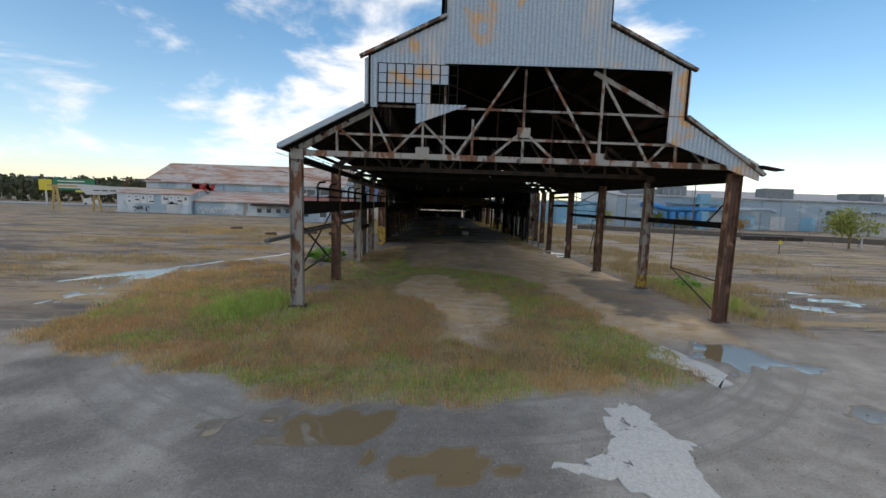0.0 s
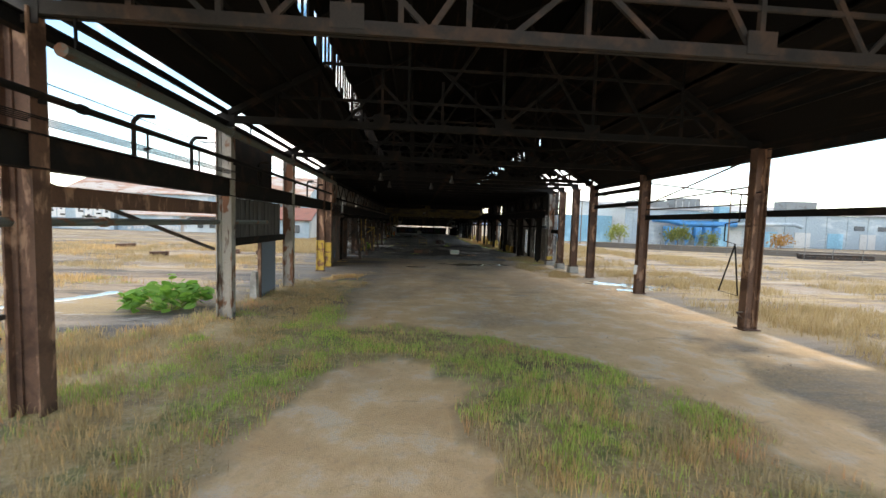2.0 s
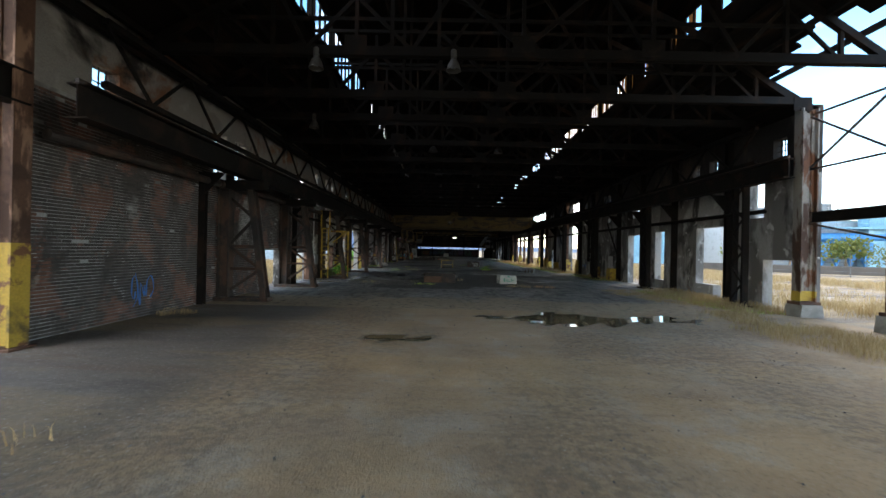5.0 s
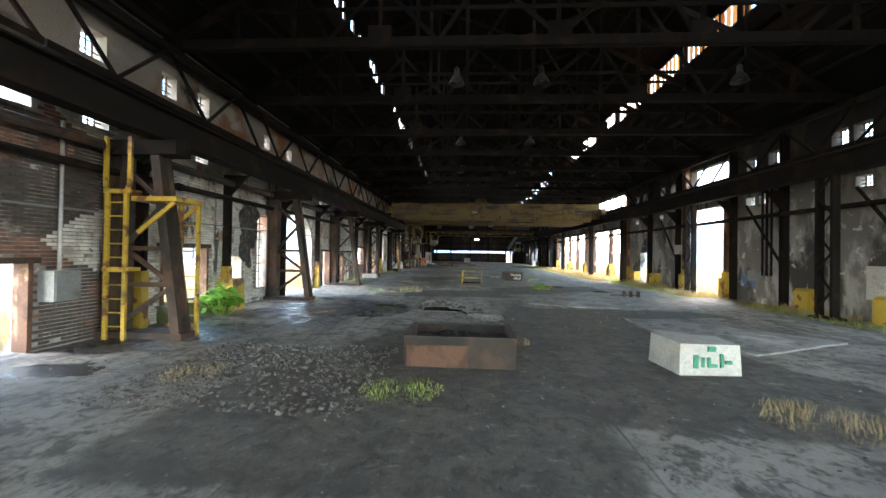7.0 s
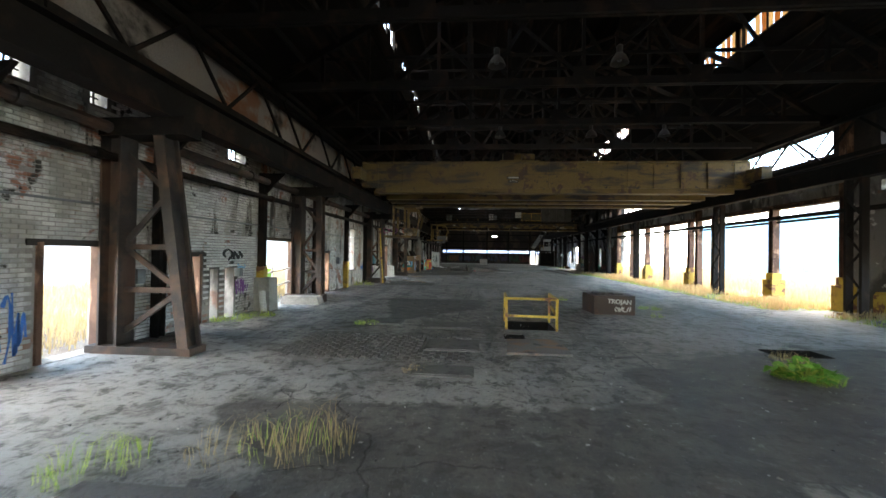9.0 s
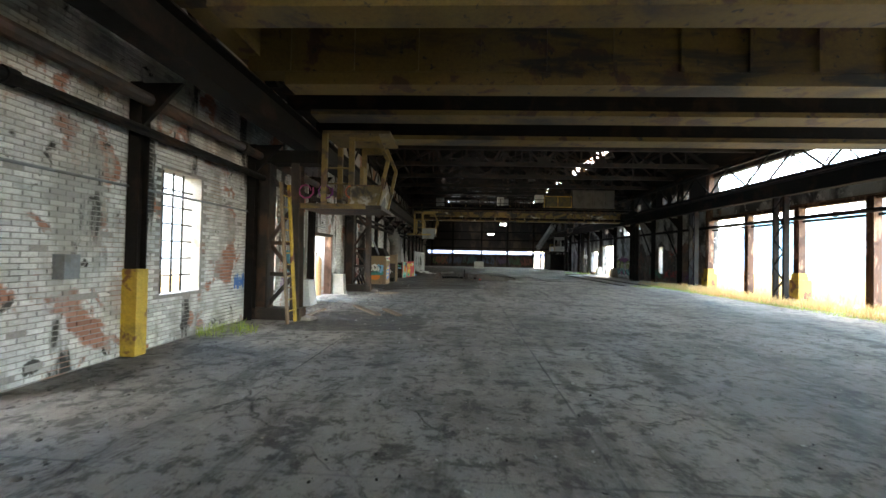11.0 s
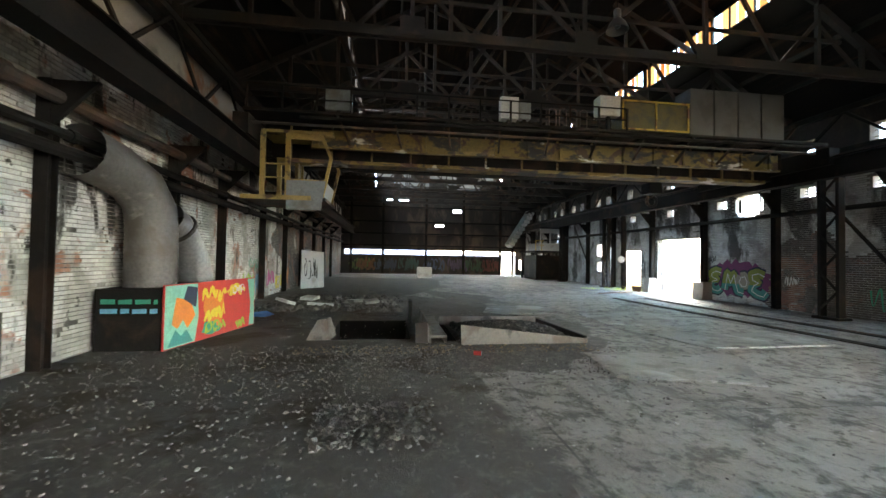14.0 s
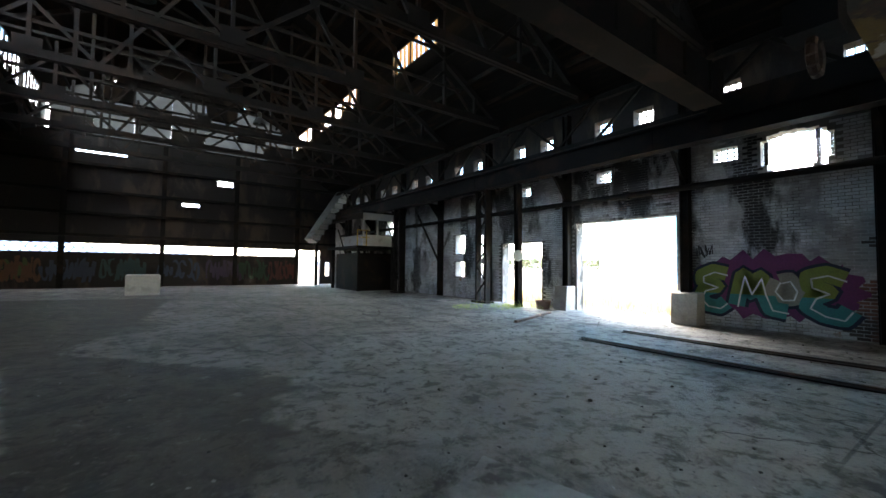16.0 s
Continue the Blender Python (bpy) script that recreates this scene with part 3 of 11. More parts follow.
def ground_material():
    m = bpy.data.materials.new("yard_ground")
    m.use_nodes = True
    n, l = m.node_tree.nodes, m.node_tree.links
    bsdf = n["Principled BSDF"]
    co = n.new("ShaderNodeTexCoord")

    def noise_at(scale, detail=7, rough=0.62):
        t = n.new("ShaderNodeTexNoise")
        t.inputs["Scale"].default_value, t.inputs["Detail"].default_value, t.inputs["Roughness"].default_value = scale, detail, rough
        l.new(co.outputs["Object"], t.inputs["Vector"])
        return t.outputs["Fac"]

    def ramp(v, a, b, lo=0.0, hi=1.0):
        r = n.new("ShaderNodeMapRange")
        r.interpolation_type = "SMOOTHSTEP"
        for key, val in (("From Min", a), ("From Max", b), ("To Min", lo), ("To Max", hi)):
            r.inputs[key].default_value = val
        l.new(v, r.inputs["Value"])
        return r.outputs[0]

    def mix(a, b, f):
        mx = n.new("ShaderNodeMix")
        mx.data_type = "RGBA"
        for s, v in (("A", a), ("B", b)):
            if isinstance(v, tuple):
                mx.inputs[s].default_value = (*v, 1)
            else:
                l.new(v, mx.inputs[s])
        l.new(f, mx.inputs["Factor"])
        return mx.outputs["Result"]

    def attr(name):
        a = n.new("ShaderNodeAttribute")
        a.attribute_name = name
        return a.outputs["Fac"]

    def op2(a, b):
        o = n.new("ShaderNodeMath")
        o.operation = "MULTIPLY"
        l.new(a, o.inputs[0])
        l.new(b, o.inputs[1])
        return o.outputs[0]

    big, mid, fine, grit = noise_at(0.16), noise_at(0.9), noise_at(7.0), noise_at(45.0, 3)
    gravel = mix((0.25, 0.222, 0.188), (0.385, 0.345, 0.295), ramp(mid, 0.35, 0.68))
    gravel = mix(gravel, (0.40, 0.385, 0.355), ramp(grit, 0.6, 0.72, 0, 0.6))
    gravel = mix(gravel, (0.13, 0.125, 0.12), ramp(big, 0.52, 0.66, 0, 0.35))
    gravel = mix(gravel, (0.085, 0.08, 0.075), attr("dark_ground"))
    # long bands of damp soil, straw and weeds across the fields
    def bands(sx, sy, off):
        mp = n.new("ShaderNodeMapping")
        mp.inputs["Scale"].default_value, mp.inputs["Location"].default_value = (sx, sy, 1.0), (off, off * 1.7, 0)
        l.new(co.outputs["Object"], mp.inputs["Vector"])
        t = n.new("ShaderNodeTexNoise")
        t.inputs["Scale"].default_value, t.inputs["Detail"].default_value, t.inputs["Roughness"].default_value, t.inputs["Distortion"].default_value = 1.0, 8, 0.68, 0.3
        l.new(mp.outputs[0], t.inputs["Vector"])
        return t.outputs["Fac"]

    yy = n.new("ShaderNodeSeparateXYZ")
    l.new(co.outputs["Object"], yy.inputs[0])
    afield = ramp(yy.outputs["Y"], 14.0, 21.0)
    band_a, band_b, band_c = bands(0.09, 0.4, 3.0), bands(0.07, 0.3, 11.0), bands(0.2, 0.75, 23.0)
    gravel = mix(gravel, (0.16, 0.125, 0.092), op2(afield, ramp(mid, 0.3, 0.6, 0.35, 0.75)))
    gravel = mix(gravel, (0.085, 0.068, 0.054), op2(afield, ramp(band_a, 0.47, 0.6, 0, 0.85)))
    gravel = mix(gravel, (0.27, 0.19, 0.095), op2(afield, ramp(band_b, 0.49, 0.6, 0, 0.85)))
    gravel = mix(gravel, (0.15, 0.10, 0.065), op2(afield, ramp(band_c, 0.53, 0.63, 0, 0.8)))
    dirt = mix((0.56, 0.36, 0.185), (0.68, 0.475, 0.275), ramp(mid, 0.35, 0.65))
    dirt = mix(dirt, (0.36, 0.26, 0.165), ramp(fine, 0.52, 0.7, 0, 0.45))
    dirt = mix(dirt, (0.34, 0.27, 0.2), ramp(big, 0.5, 0.66, 0, 0.4))
    dirt = mix(dirt, (0.2, 0.15, 0.105), ramp(band_c, 0.6, 0.68, 0, 0.55))
    dirt = mix(dirt, (0.55, 0.5, 0.43), op2(ramp(mid, 0.52, 0.62, 0, 0.8), ramp(grit, 0.45, 0.6, 0.2, 0.9)))
    turf = mix((0.36, 0.255, 0.12), (0.17, 0.18, 0.06), ramp(mid, 0.48, 0.64))
    turf = mix(turf, (0.46, 0.35, 0.19), ramp(fine, 0.45, 0.68, 0, 0.8))
    turf = mix(turf, (0.16, 0.11, 0.06), ramp(band_a, 0.5, 0.62, 0, 0.7))
    turf = mix(turf, (0.15, 0.16, 0.055), ramp(band_c, 0.56, 0.64, 0, 0.5))
    # the fields to both sides are browner
    off = n.new("ShaderNodeMath")
    off.operation = "SUBTRACT"
    off.inputs[1].default_value = 5.0
    l.new(yy.outputs["X"], off.inputs[0])
    ab = n.new("ShaderNodeMath")
    ab.operation = "ABSOLUTE"
    l.new(off.outputs[0], ab.inputs[0])
    aside = ramp(ab.outputs[0], 10.5, 14.0)
    turf = mix(turf, (0.17, 0.115, 0.062), op2(op2(aside, afield), ramp(mid, 0.35, 0.6, 0.4, 0.8)))
    # wheel tracks that swing round the mound
    sub = n.new("ShaderNodeVectorMath")
    sub.operation = "SUBTRACT"
    sub.inputs[1].default_value = (1.5, 24.0, 0.0)
    l.new(co.outputs["Object"], sub.inputs[0])
    sp = n.new("ShaderNodeSeparateXYZ")
    l.new(sub.outputs[0], sp.inputs[0])
    ln = n.new("ShaderNodeVectorMath")
    ln.operation = "LENGTH"
    l.new(sub.outputs[0], ln.inputs[0])
    cb_ = n.new("ShaderNodeCombineXYZ")
    l.new(ln.outputs["Value"], cb_.inputs[0])
    tn = n.new("ShaderNodeMapping")
    tn.inputs["Scale"].default_value = (2.6, 1.0, 1.0)
    wob = n.new("ShaderNodeTexNoise")
    wob.inputs["Scale"].default_value = 0.12
    l.new(co.outputs["Object"], wob.inputs["Vector"])
    l.new(wob.outputs["Fac"], cb_.inputs[1])
    l.new(cb_.outputs[0], tn.inputs["Vector"])
    rut = n.new("ShaderNodeTexNoise")
    rut.inputs["Scale"].default_value, rut.inputs["Detail"].default_value, rut.inputs["Roughness"].default_value = 1.0, 4, 0.7
    l.new(tn.outputs[0], rut.inputs["Vector"])
    gravel = mix(gravel, (0.15, 0.135, 0.12), op2(ramp(rut.outputs["Fac"], 0.48, 0.68, 0, 0.5), ramp(mid, 0.35, 0.6, 0.3, 1.0)))
    dirt = mix(dirt, (0.26, 0.185, 0.115), op2(ramp(rut.outputs["Fac"], 0.52, 0.64, 0, 0.16), ramp(mid, 0.35, 0.6, 0.2, 1.0)))
    c = mix(gravel, dirt, attr("dirt"))
    c = mix(c, (0.11, 0.09, 0.07), op2(attr("dark_ground"), ramp(fine, 0.4, 0.6, 0.3, 0.9)))
    c = mix(c, turf, attr("grass"))
    # streaks of damp, straw and bare stone over the fields
    out = op2(aside, afield)
    c = mix(c, (0.07, 0.056, 0.046), op2(out, ramp(band_a, 0.5, 0.56, 0, 0.85)))
    c = mix(c, (0.33, 0.23, 0.11), op2(out, ramp(band_b, 0.52, 0.58, 0, 0.8)))
    c = mix(c, (0.13, 0.085, 0.055), op2(out, ramp(band_c, 0.54, 0.6, 0, 0.8)))
    c = mix(c, (0.36, 0.325, 0.285), op2(out, ramp(band_c, 0.42, 0.37, 0, 0.7)))
    pn = n.new("ShaderNodeMath")
    pn.operation = "MULTIPLY_ADD"
    pn.inputs[1].default_value, pn.inputs[2].default_value = 1.3, -0.65
    l.new(noise_at(1.7, 8, 0.7), pn.inputs[0])
    pud = n.new("ShaderNodeMath")
    pud.operation = "ADD"
    l.new(pn.outputs[0], pud.inputs[0])
    l.new(attr("puddle"), pud.inputs[1])
    c = mix(c, (0.16, 0.13, 0.095), ramp(pud.outputs[0], 0.2, 0.45, 0, 0.8))
    c = mix(c, (0.2, 0.145, 0.078), ramp(pud.outputs[0], 0.45, 0.6, 0, 0.9))
    c = mix(c, (0.24, 0.155, 0.14), op2(attr("pink"), ramp(fine, 0.4, 0.6, 0.5, 0.9)))
    stone = noise_at(19.0, 8, 0.75)
    c = mix(c, (0.06, 0.056, 0.05), op2(ramp(stone, 0.52, 0.66, 0, 0.65), op2(ramp(attr("dirt"), 0.2, 0.9, 1.0, 0.35), ramp(attr("puddle"), 0.3, 0.1))))
    c = mix(c, (0.52, 0.5, 0.46), op2(ramp(stone, 0.44, 0.32, 0, 0.7), op2(ramp(attr("dirt"), 0.2, 0.9, 1.0, 0.2), ramp(attr("puddle"), 0.3, 0.1))))
    l.new(c, bsdf.inputs["Base Color"])
    wet = ramp(pud.outputs[0], 0.5, 0.62)
    ro = n.new("ShaderNodeMix")
    ro.inputs["A"].default_value, ro.inputs["B"].default_value = 0.9, 0.03
    l.new(wet, ro.inputs["Factor"])
    l.new(ro.outputs[0], bsdf.inputs["Roughness"])
    b = n.new("ShaderNodeBump")
    b.inputs["Distance"].default_value = 0.03
    inv = n.new("ShaderNodeMath")
    inv.operation = "SUBTRACT"
    inv.inputs[0].default_value = 0.7
    l.new(wet, inv.inputs[1])
    inv.use_clamp = True
    l.new(inv.outputs[0], b.inputs["Strength"])
    add = n.new("ShaderNodeMath")
    l.new(fine, add.inputs[0])
    l.new(grit, add.inputs[1])
    l.new(add.outputs[0], b.inputs["Height"])
    l.new(b.outputs[0], bsdf.inputs["Normal"])
    return m


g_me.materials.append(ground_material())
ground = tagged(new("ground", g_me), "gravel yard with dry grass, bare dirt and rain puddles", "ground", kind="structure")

# ---- hall floor with its pits: worn slab in big panels, stains, wet patches, paler repairs, other darker and paler zones
WET = [(-5.5, 72.2), (-4.9, 72.9), (-4.3, 74.2), (-3.6, 77.5), (-2.8, 79.5), (0.9, 76.1), (0.8, 75.0), (0.4, 73.7), (-0.8, 73.5), (-1.0, 72.2), (-1.5, 71.3), (-2.2, 70.9), (-2.4, 69.9), (-3.8, 68.6), (-5.5, 68.8)]
DARK = [[(-1.0, 65.0), (4.2, 65.0), (4.4, 72.6), (1.6, 73.2), (0.4, 70.2), (-0.6, 68.0)], [(2.6, 81.5), (2.5, 82.7), (4.2, 83.2), (5.4, 85.4), (7.0, 86.2), (10.3, 87.0), (10.5, 84.5), (7.5, 82.5), (5.8, 81.4)], [(4.6, 78.0), (5.0, 76.4), (10.6, 76.3), (11.6, 75.3), (7.6, 74.4), (7.4, 72.4), (7.7, 71.3), (9.5, 66), (3.9, 66.5), (4.2, 71.4), (3.7, 73.5)],
        # the outline from (-2.0, 86.8) is a line of shadow painted on the slab
        [(-1.45, 82.6), (1.7, 82.75), (2.9, 82.6), (4.0, 81.9), (5.2, 79.8), (-1.0, 79.6), (-1.3, 81.3)], [(-2.0, 86.8), (-0.8, 89.6), (-1.9, 94.2), (2.1, 94.3), (1.9, 92.0), (-1.4, 87.6)],
        [(4.2, 84.9), (5.5, 84.7), (4.8, 83.2), (4.2, 83.7)], [(-2.6, 115.2), (-1.1, 116.9), (0.9, 115.2), (1.3, 113.4), (-0.2, 112.8), (-1.8, 113.4)],
        [(-5.3, 126.2), (-5.3, 133.5), (0.2, 133.3), (3.4, 130.1), (5.2, 131.4), (3.7, 129.5), (3.6, 128.2), (3.1, 126.8), (3.4, 126.2)], [(-5.3, 133), (-5.3, 150), (4.0, 147), (3.0, 138), (1.0, 133)], [(1.4, 136.5), (4.6, 132.6), (5.0, 131.4), (5.1, 130.8), (4.8, 130.5), (4.2, 130.2), (3.9, 129.5), (2.7, 130.4)], [(-4.0, 101.0), (-0.8, 101.3), (-0.9, 103.2), (-2.6, 104.0), (-4.0, 104.0)], [(-5.3, 118), (-5.3, 124), (-1.5, 124), (-0.5, 119)]]
PALE = [[(7.6, 74.4), (9.8, 73.5), (11.5, 71.5), (8.5, 70.0), (7.8, 71.4), (7.6, 72.6)], [(9.1, 83.3), (11.5, 81.0), (11.4, 76.7), (7.1, 76.7), (5.3, 77.6)], [(-3.8, 78.0), (-3.6, 84.2), (0.1, 80.9), (-2.8, 79.5)],
        [(-5.3, 82.1), (-5.3, 87.0), (-1.4, 84.4), (-1.5, 82.8), (-1.3, 80.6), (-3.5, 79.5)], [(3.7, 121.1), (6.7, 120.8), (9.5, 121.2), (6.3, 118.2), (3.6, 119.4)], [(6.2, 126.8), (6.3, 123.0), (6.6, 121.2), (10.0, 121.5), (10.2, 125.4)], [(3.1, 126.8), (3.6, 128.2), (5.5, 129.0), (6.0, 126.9), (4.9, 126.5), (3.8, 126.4)],
        [(6.3, 126.7), (8.7, 126.6), (9.2, 125.9), (8.0, 124.0), (6.1, 124.4)], [(4.2, 130.7), (6.7, 134.7), (8.8, 133.9), (12.5, 133.0), (8.3, 127.7), (6.7, 127.1), (5.6, 129.2)]]


# trodden cinders round the big pit
CINDER = [(-5.3, 113.4), (-3.2, 111.8), (-1.0, 112.6), (1.0, 113.6), (1.3, 117.5), (1.4, 119.9), (2.0, 120.4), (2.75, 120.25), (3.7, 121.1), (4.8, 122.0), (5.3, 124.4), (4.2, 126.2), (3.4, 128.2), (1.5, 131.0), (-5.3, 134.0)]


def floor_z(x, y):
    return (0.035 * (fbm(x / 3, y / 3, 31) - 0.5) + 0.012 * (fbm(x / 0.7, y / 0.7, 32, 2) - 0.5)) * step(58.0, 59.5, y)


f_x = lines(WL, WR, 0.2, [v for p in PITS for v in p[:2]] + [WL, WR])
f_y = lines(58.0, YE, 0.2, [v for p in PITS for v in p[2:4]] + [YE])
f_x, f_y = np.unique(np.round(np.append(f_x, [WL, WR]), 3)), np.unique(np.round(np.append(f_y, [58.0, YE]), 3))
f_x, f_y = np.unique(np.append(f_x, np.arange(0.8, 4.2, 0.06).round(3))), np.unique(np.append(f_y, np.arange(73.2, 78.4, 0.06).round(3)))
f_x, f_y = f_x[f_x <= WR + 1e-6], f_y[f_y <= YE + 1e-6]
f_me, f_co = grid_mesh("floor", f_x, f_y, lambda x, y: ~in_pit(x, y), floor_z)
fx, fy = f_co[:, 0], f_co[:, 1]
f_wet = soft_inside(fx, fy, WET) * step(0.30, 0.5, fbm(fx / 1.7, fy / 1.1, 41)) * 0.7 + soft_inside(fx, fy, WET) * 0.3
f_dark, f_pale = np.zeros(len(fx)), np.zeros(len(fx))
for o in DARK:
    f_dark = np.maximum(f_dark, soft_inside(fx, fy, o))
for o in PALE:
    f_pale = np.maximum(f_pale, soft_inside(fx, fy, o))
f_pool = np.zeros(len(fx))
for px, py, rx, ry in ((-0.2, 74.05, 0.42, 0.42), (-3.75, 78.3, 0.3, 0.3), (-3.75, 67.75, 0.75, 0.45), (-0.3, 76.3, 0.5, 0.25)):
    f_pool = np.maximum(f_pool, step(1.4, 0.6, np.hypot((fx - px) / rx, (fy - py) / ry)))
f_cinder = soft_inside(fx + 1.2 * (fbm(fx / 1.3, fy / 1.3, 43) - 0.5), fy + 1.2 * (fbm(fx / 1.3, fy / 1.3, 44) - 0.5), CINDER)
f_rust = step(1.3, 0.5, np.hypot((fx + 2.2) / 1.5, (fy - 74.25) / 0.35)) + step(1.3, 0.5, np.hypot((fx + 1.6) / 0.7, (fy - 76.6) / 0.3))
f_soil = step(63.5, 58.5, fy + 3 * (fbm(fx / 2, fy / 2, 42) - 0.5)) + 0.8 * soft_inside(fx, fy, [(-3.9, 110.6), (-2.8, 110.9), (-2.5, 109.8), (-3.2, 109.0)])
for key, val in (("wet", f_wet), ("pool", f_pool), ("rust", f_rust), ("cinder", f_cinder), ("dark", f_dark), ("pale", f_pale), ("soil", np.clip(f_soil, 0, 1))):
    f_me.attributes.new(key, "FLOAT", "POINT").data.foreach_set("value", np.asarray(val, np.float32))


def floor_material():
    m = bpy.data.materials.new("worn_floor_slab")
    m.use_nodes = True
    n, l = m.node_tree.nodes, m.node_tree.links
    bsdf = n["Principled BSDF"]
    co = n.new("ShaderNodeTexCoord")

    def noise_at(scale, detail=7, rough=0.62, dist=0.0):
        t = n.new("ShaderNodeTexNoise")
        t.inputs["Scale"].default_value, t.inputs["Detail"].default_value, t.inputs["Roughness"].default_value, t.inputs["Distortion"].default_value = scale, detail, rough, dist
        l.new(co.outputs["Object"], t.inputs["Vector"])
        return t.outputs["Fac"]

    def ramp(v, a, b, lo=0.0, hi=1.0):
        r = n.new("ShaderNodeMapRange")
        r.interpolation_type = "SMOOTHSTEP"
        for key, val in (("From Min", a), ("From Max", b), ("To Min", lo), ("To Max", hi)):
            r.inputs[key].default_value = val
        l.new(v, r.inputs["Value"])
        return r.outputs[0]

    def mix(a, b, f):
        mx = n.new("ShaderNodeMix")
        mx.data_type = "RGBA"
        for s, v in (("A", a), ("B", b)):
            if isinstance(v, tuple):
                mx.inputs[s].default_value = (*v, 1)
            else:
                l.new(v, mx.inputs[s])
        l.new(f, mx.inputs["Factor"])
        return mx.outputs["Result"]

    def op(kind, a, b):
        o = n.new("ShaderNodeMath")
        o.operation = kind
        for i, v in enumerate((a, b)):
            if isinstance(v, (int, float)):
                o.inputs[i].default_value = v
            else:
                l.new(v, o.inputs[i])
        return o.outputs[0]

    def ragged(name, lo, hi):
        """A zone of the slab with a ragged edge."""
        a = n.new("ShaderNodeAttribute")
        a.attribute_name = name
        return ramp(op("ADD", a.outputs["Fac"], op("MULTIPLY", op("SUBTRACT", edge, 0.5), 0.9)), lo, hi)

    edge = noise_at(1.6, 8, 0.68)
    big, mid, blot, fine, grit = noise_at(0.13, 5), noise_at(0.55, 8, 0.68, 0.4), noise_at(1.5, 9, 0.76, 0.35), noise_at(9.0, 8, 0.7), noise_at(60.0, 4)
    panel = n.new("ShaderNodeTexBrick")
    panel.offset, panel.squash = 0.0, 1.0
    for key, val in (("Scale", 1.0), ("Mortar Size", 0.018), ("Mortar Smooth", 0.3), ("Brick Width", 3.7), ("Row Height", 4.6), ("Bias", 0.0)):
        panel.inputs[key].default_value = val
    panel.inputs["Color1"].default_value, panel.inputs["Color2"].default_value, panel.inputs["Mortar"].default_value = (0.24, 0.22, 0.192, 1), (0.335, 0.31, 0.272, 1), (0.10, 0.095, 0.09, 1)
    warp = n.new("ShaderNodeMapping")
    warp.inputs["Rotation"].default_value = (0, 0, 0.02)
    warp.inputs["Location"].default_value = (0.6, 1.3, 0)
    l.new(co.outputs["Object"], warp.inputs["Vector"])
    l.new(warp.outputs[0], panel.inputs["Vector"])
    # dragged dirt along the length of the hall
    drag = n.new("ShaderNodeTexNoise")
    drag.inputs["Scale"].default_value, drag.inputs["Detail"].default_value, drag.inputs["Roughness"].default_value, drag.inputs["Distortion"].default_value = 1.0, 8, 0.66, 0.6
    dm = n.new("ShaderNodeMapping")
    dm.inputs["Scale"].default_value, dm.inputs["Rotation"].default_value = (1.5, 0.28, 1.0), (0, 0, 0.12)
    l.new(co.outputs["Object"], dm.inputs["Vector"])
    l.new(dm.outputs[0], drag.inputs["Vector"])
    c = mix(panel.outputs["Color"], (0.165, 0.15, 0.132), ramp(mid, 0.4, 0.62, 0, 0.7))
    c = mix(c, (0.40, 0.375, 0.34), ramp(big, 0.48, 0.6, 0, 0.45))
    c = mix(c, (0.095, 0.088, 0.079), ramp(drag.outputs["Fac"], 0.5, 0.68, 0, 0.75))
    c = mix(c, (0.075, 0.068, 0.06), ramp(blot, 0.515, 0.6, 0, 0.82))
    c = mix(c, (0.37, 0.345, 0.305), ramp(blot, 0.46, 0.38, 0, 0.5))
    c = mix(c, (0.42, 0.40, 0.365), ramp(fine, 0.56, 0.7, 0, 0.4))
    c = mix(c, (0.115, 0.103, 0.088), op("MULTIPLY", ragged("dark", 0.2, 0.6), 0.86))
    c = mix(c, (0.07, 0.067, 0.062), op("MULTIPLY", ragged("dark", 0.2, 0.7), ramp(blot, 0.44, 0.6, 0, 0.7)))
    c = mix(c, (0.36, 0.34, 0.305), op("MULTIPLY", ragged("pale", 0.35, 0.6), ramp(blot, 0.62, 0.42, 0.25, 0.9)))
    c = mix(c, (0.40, 0.30, 0.19), op("MULTIPLY", ragged("soil", 0.25, 0.8), 0.9))
    c = mix(c, (0.075, 0.069, 0.061), ramp(fine, 0.42, 0.32, 0, 0.45))
    mott, speck = noise_at(4.2, 8, 0.74, 0.3), noise_at(24.0, 6, 0.8)
    c = mix(c, (0.062, 0.056, 0.05), ramp(mott, 0.5, 0.62, 0, 0.75))
    c = mix(c, (0.43, 0.41, 0.375), ramp(mott, 0.42, 0.3, 0, 0.5))
    c = mix(c, (0.05, 0.046, 0.042), ramp(speck, 0.55, 0.7, 0, 0.75))
    c = mix(c, (0.5, 0.48, 0.44), ramp(speck, 0.41, 0.3, 0, 0.6))
    cin = ragged("cinder", 0.3, 0.6)
    c = mix(c, (0.098, 0.088, 0.077), op("MULTIPLY", cin, ramp(mott, 0.36, 0.5, 0.6, 0.92)))
    c = mix(c, (0.05, 0.035, 0.022), op("MULTIPLY", cin, ramp(mid, 0.5, 0.6, 0, 0.8)))
    c = mix(c, (0.2, 0.185, 0.165), op("MULTIPLY", cin, ramp(speck, 0.4, 0.3, 0, 0.6)))
    wet = ragged("wet", 0.35, 0.6)
    c = mix(c, (0.03, 0.031, 0.034), op("MULTIPLY", wet, 0.93))
    pa = n.new("ShaderNodeAttribute")
    pa.attribute_name = "pool"
    pool = ramp(op("ADD", pa.outputs["Fac"], op("MULTIPLY", op("SUBTRACT", noise_at(3.4, 8, 0.7), 0.5), 2.6)), 0.45, 0.75)
    c = mix(c, (0.025, 0.027, 0.03), op("MULTIPLY", pool, 0.9))
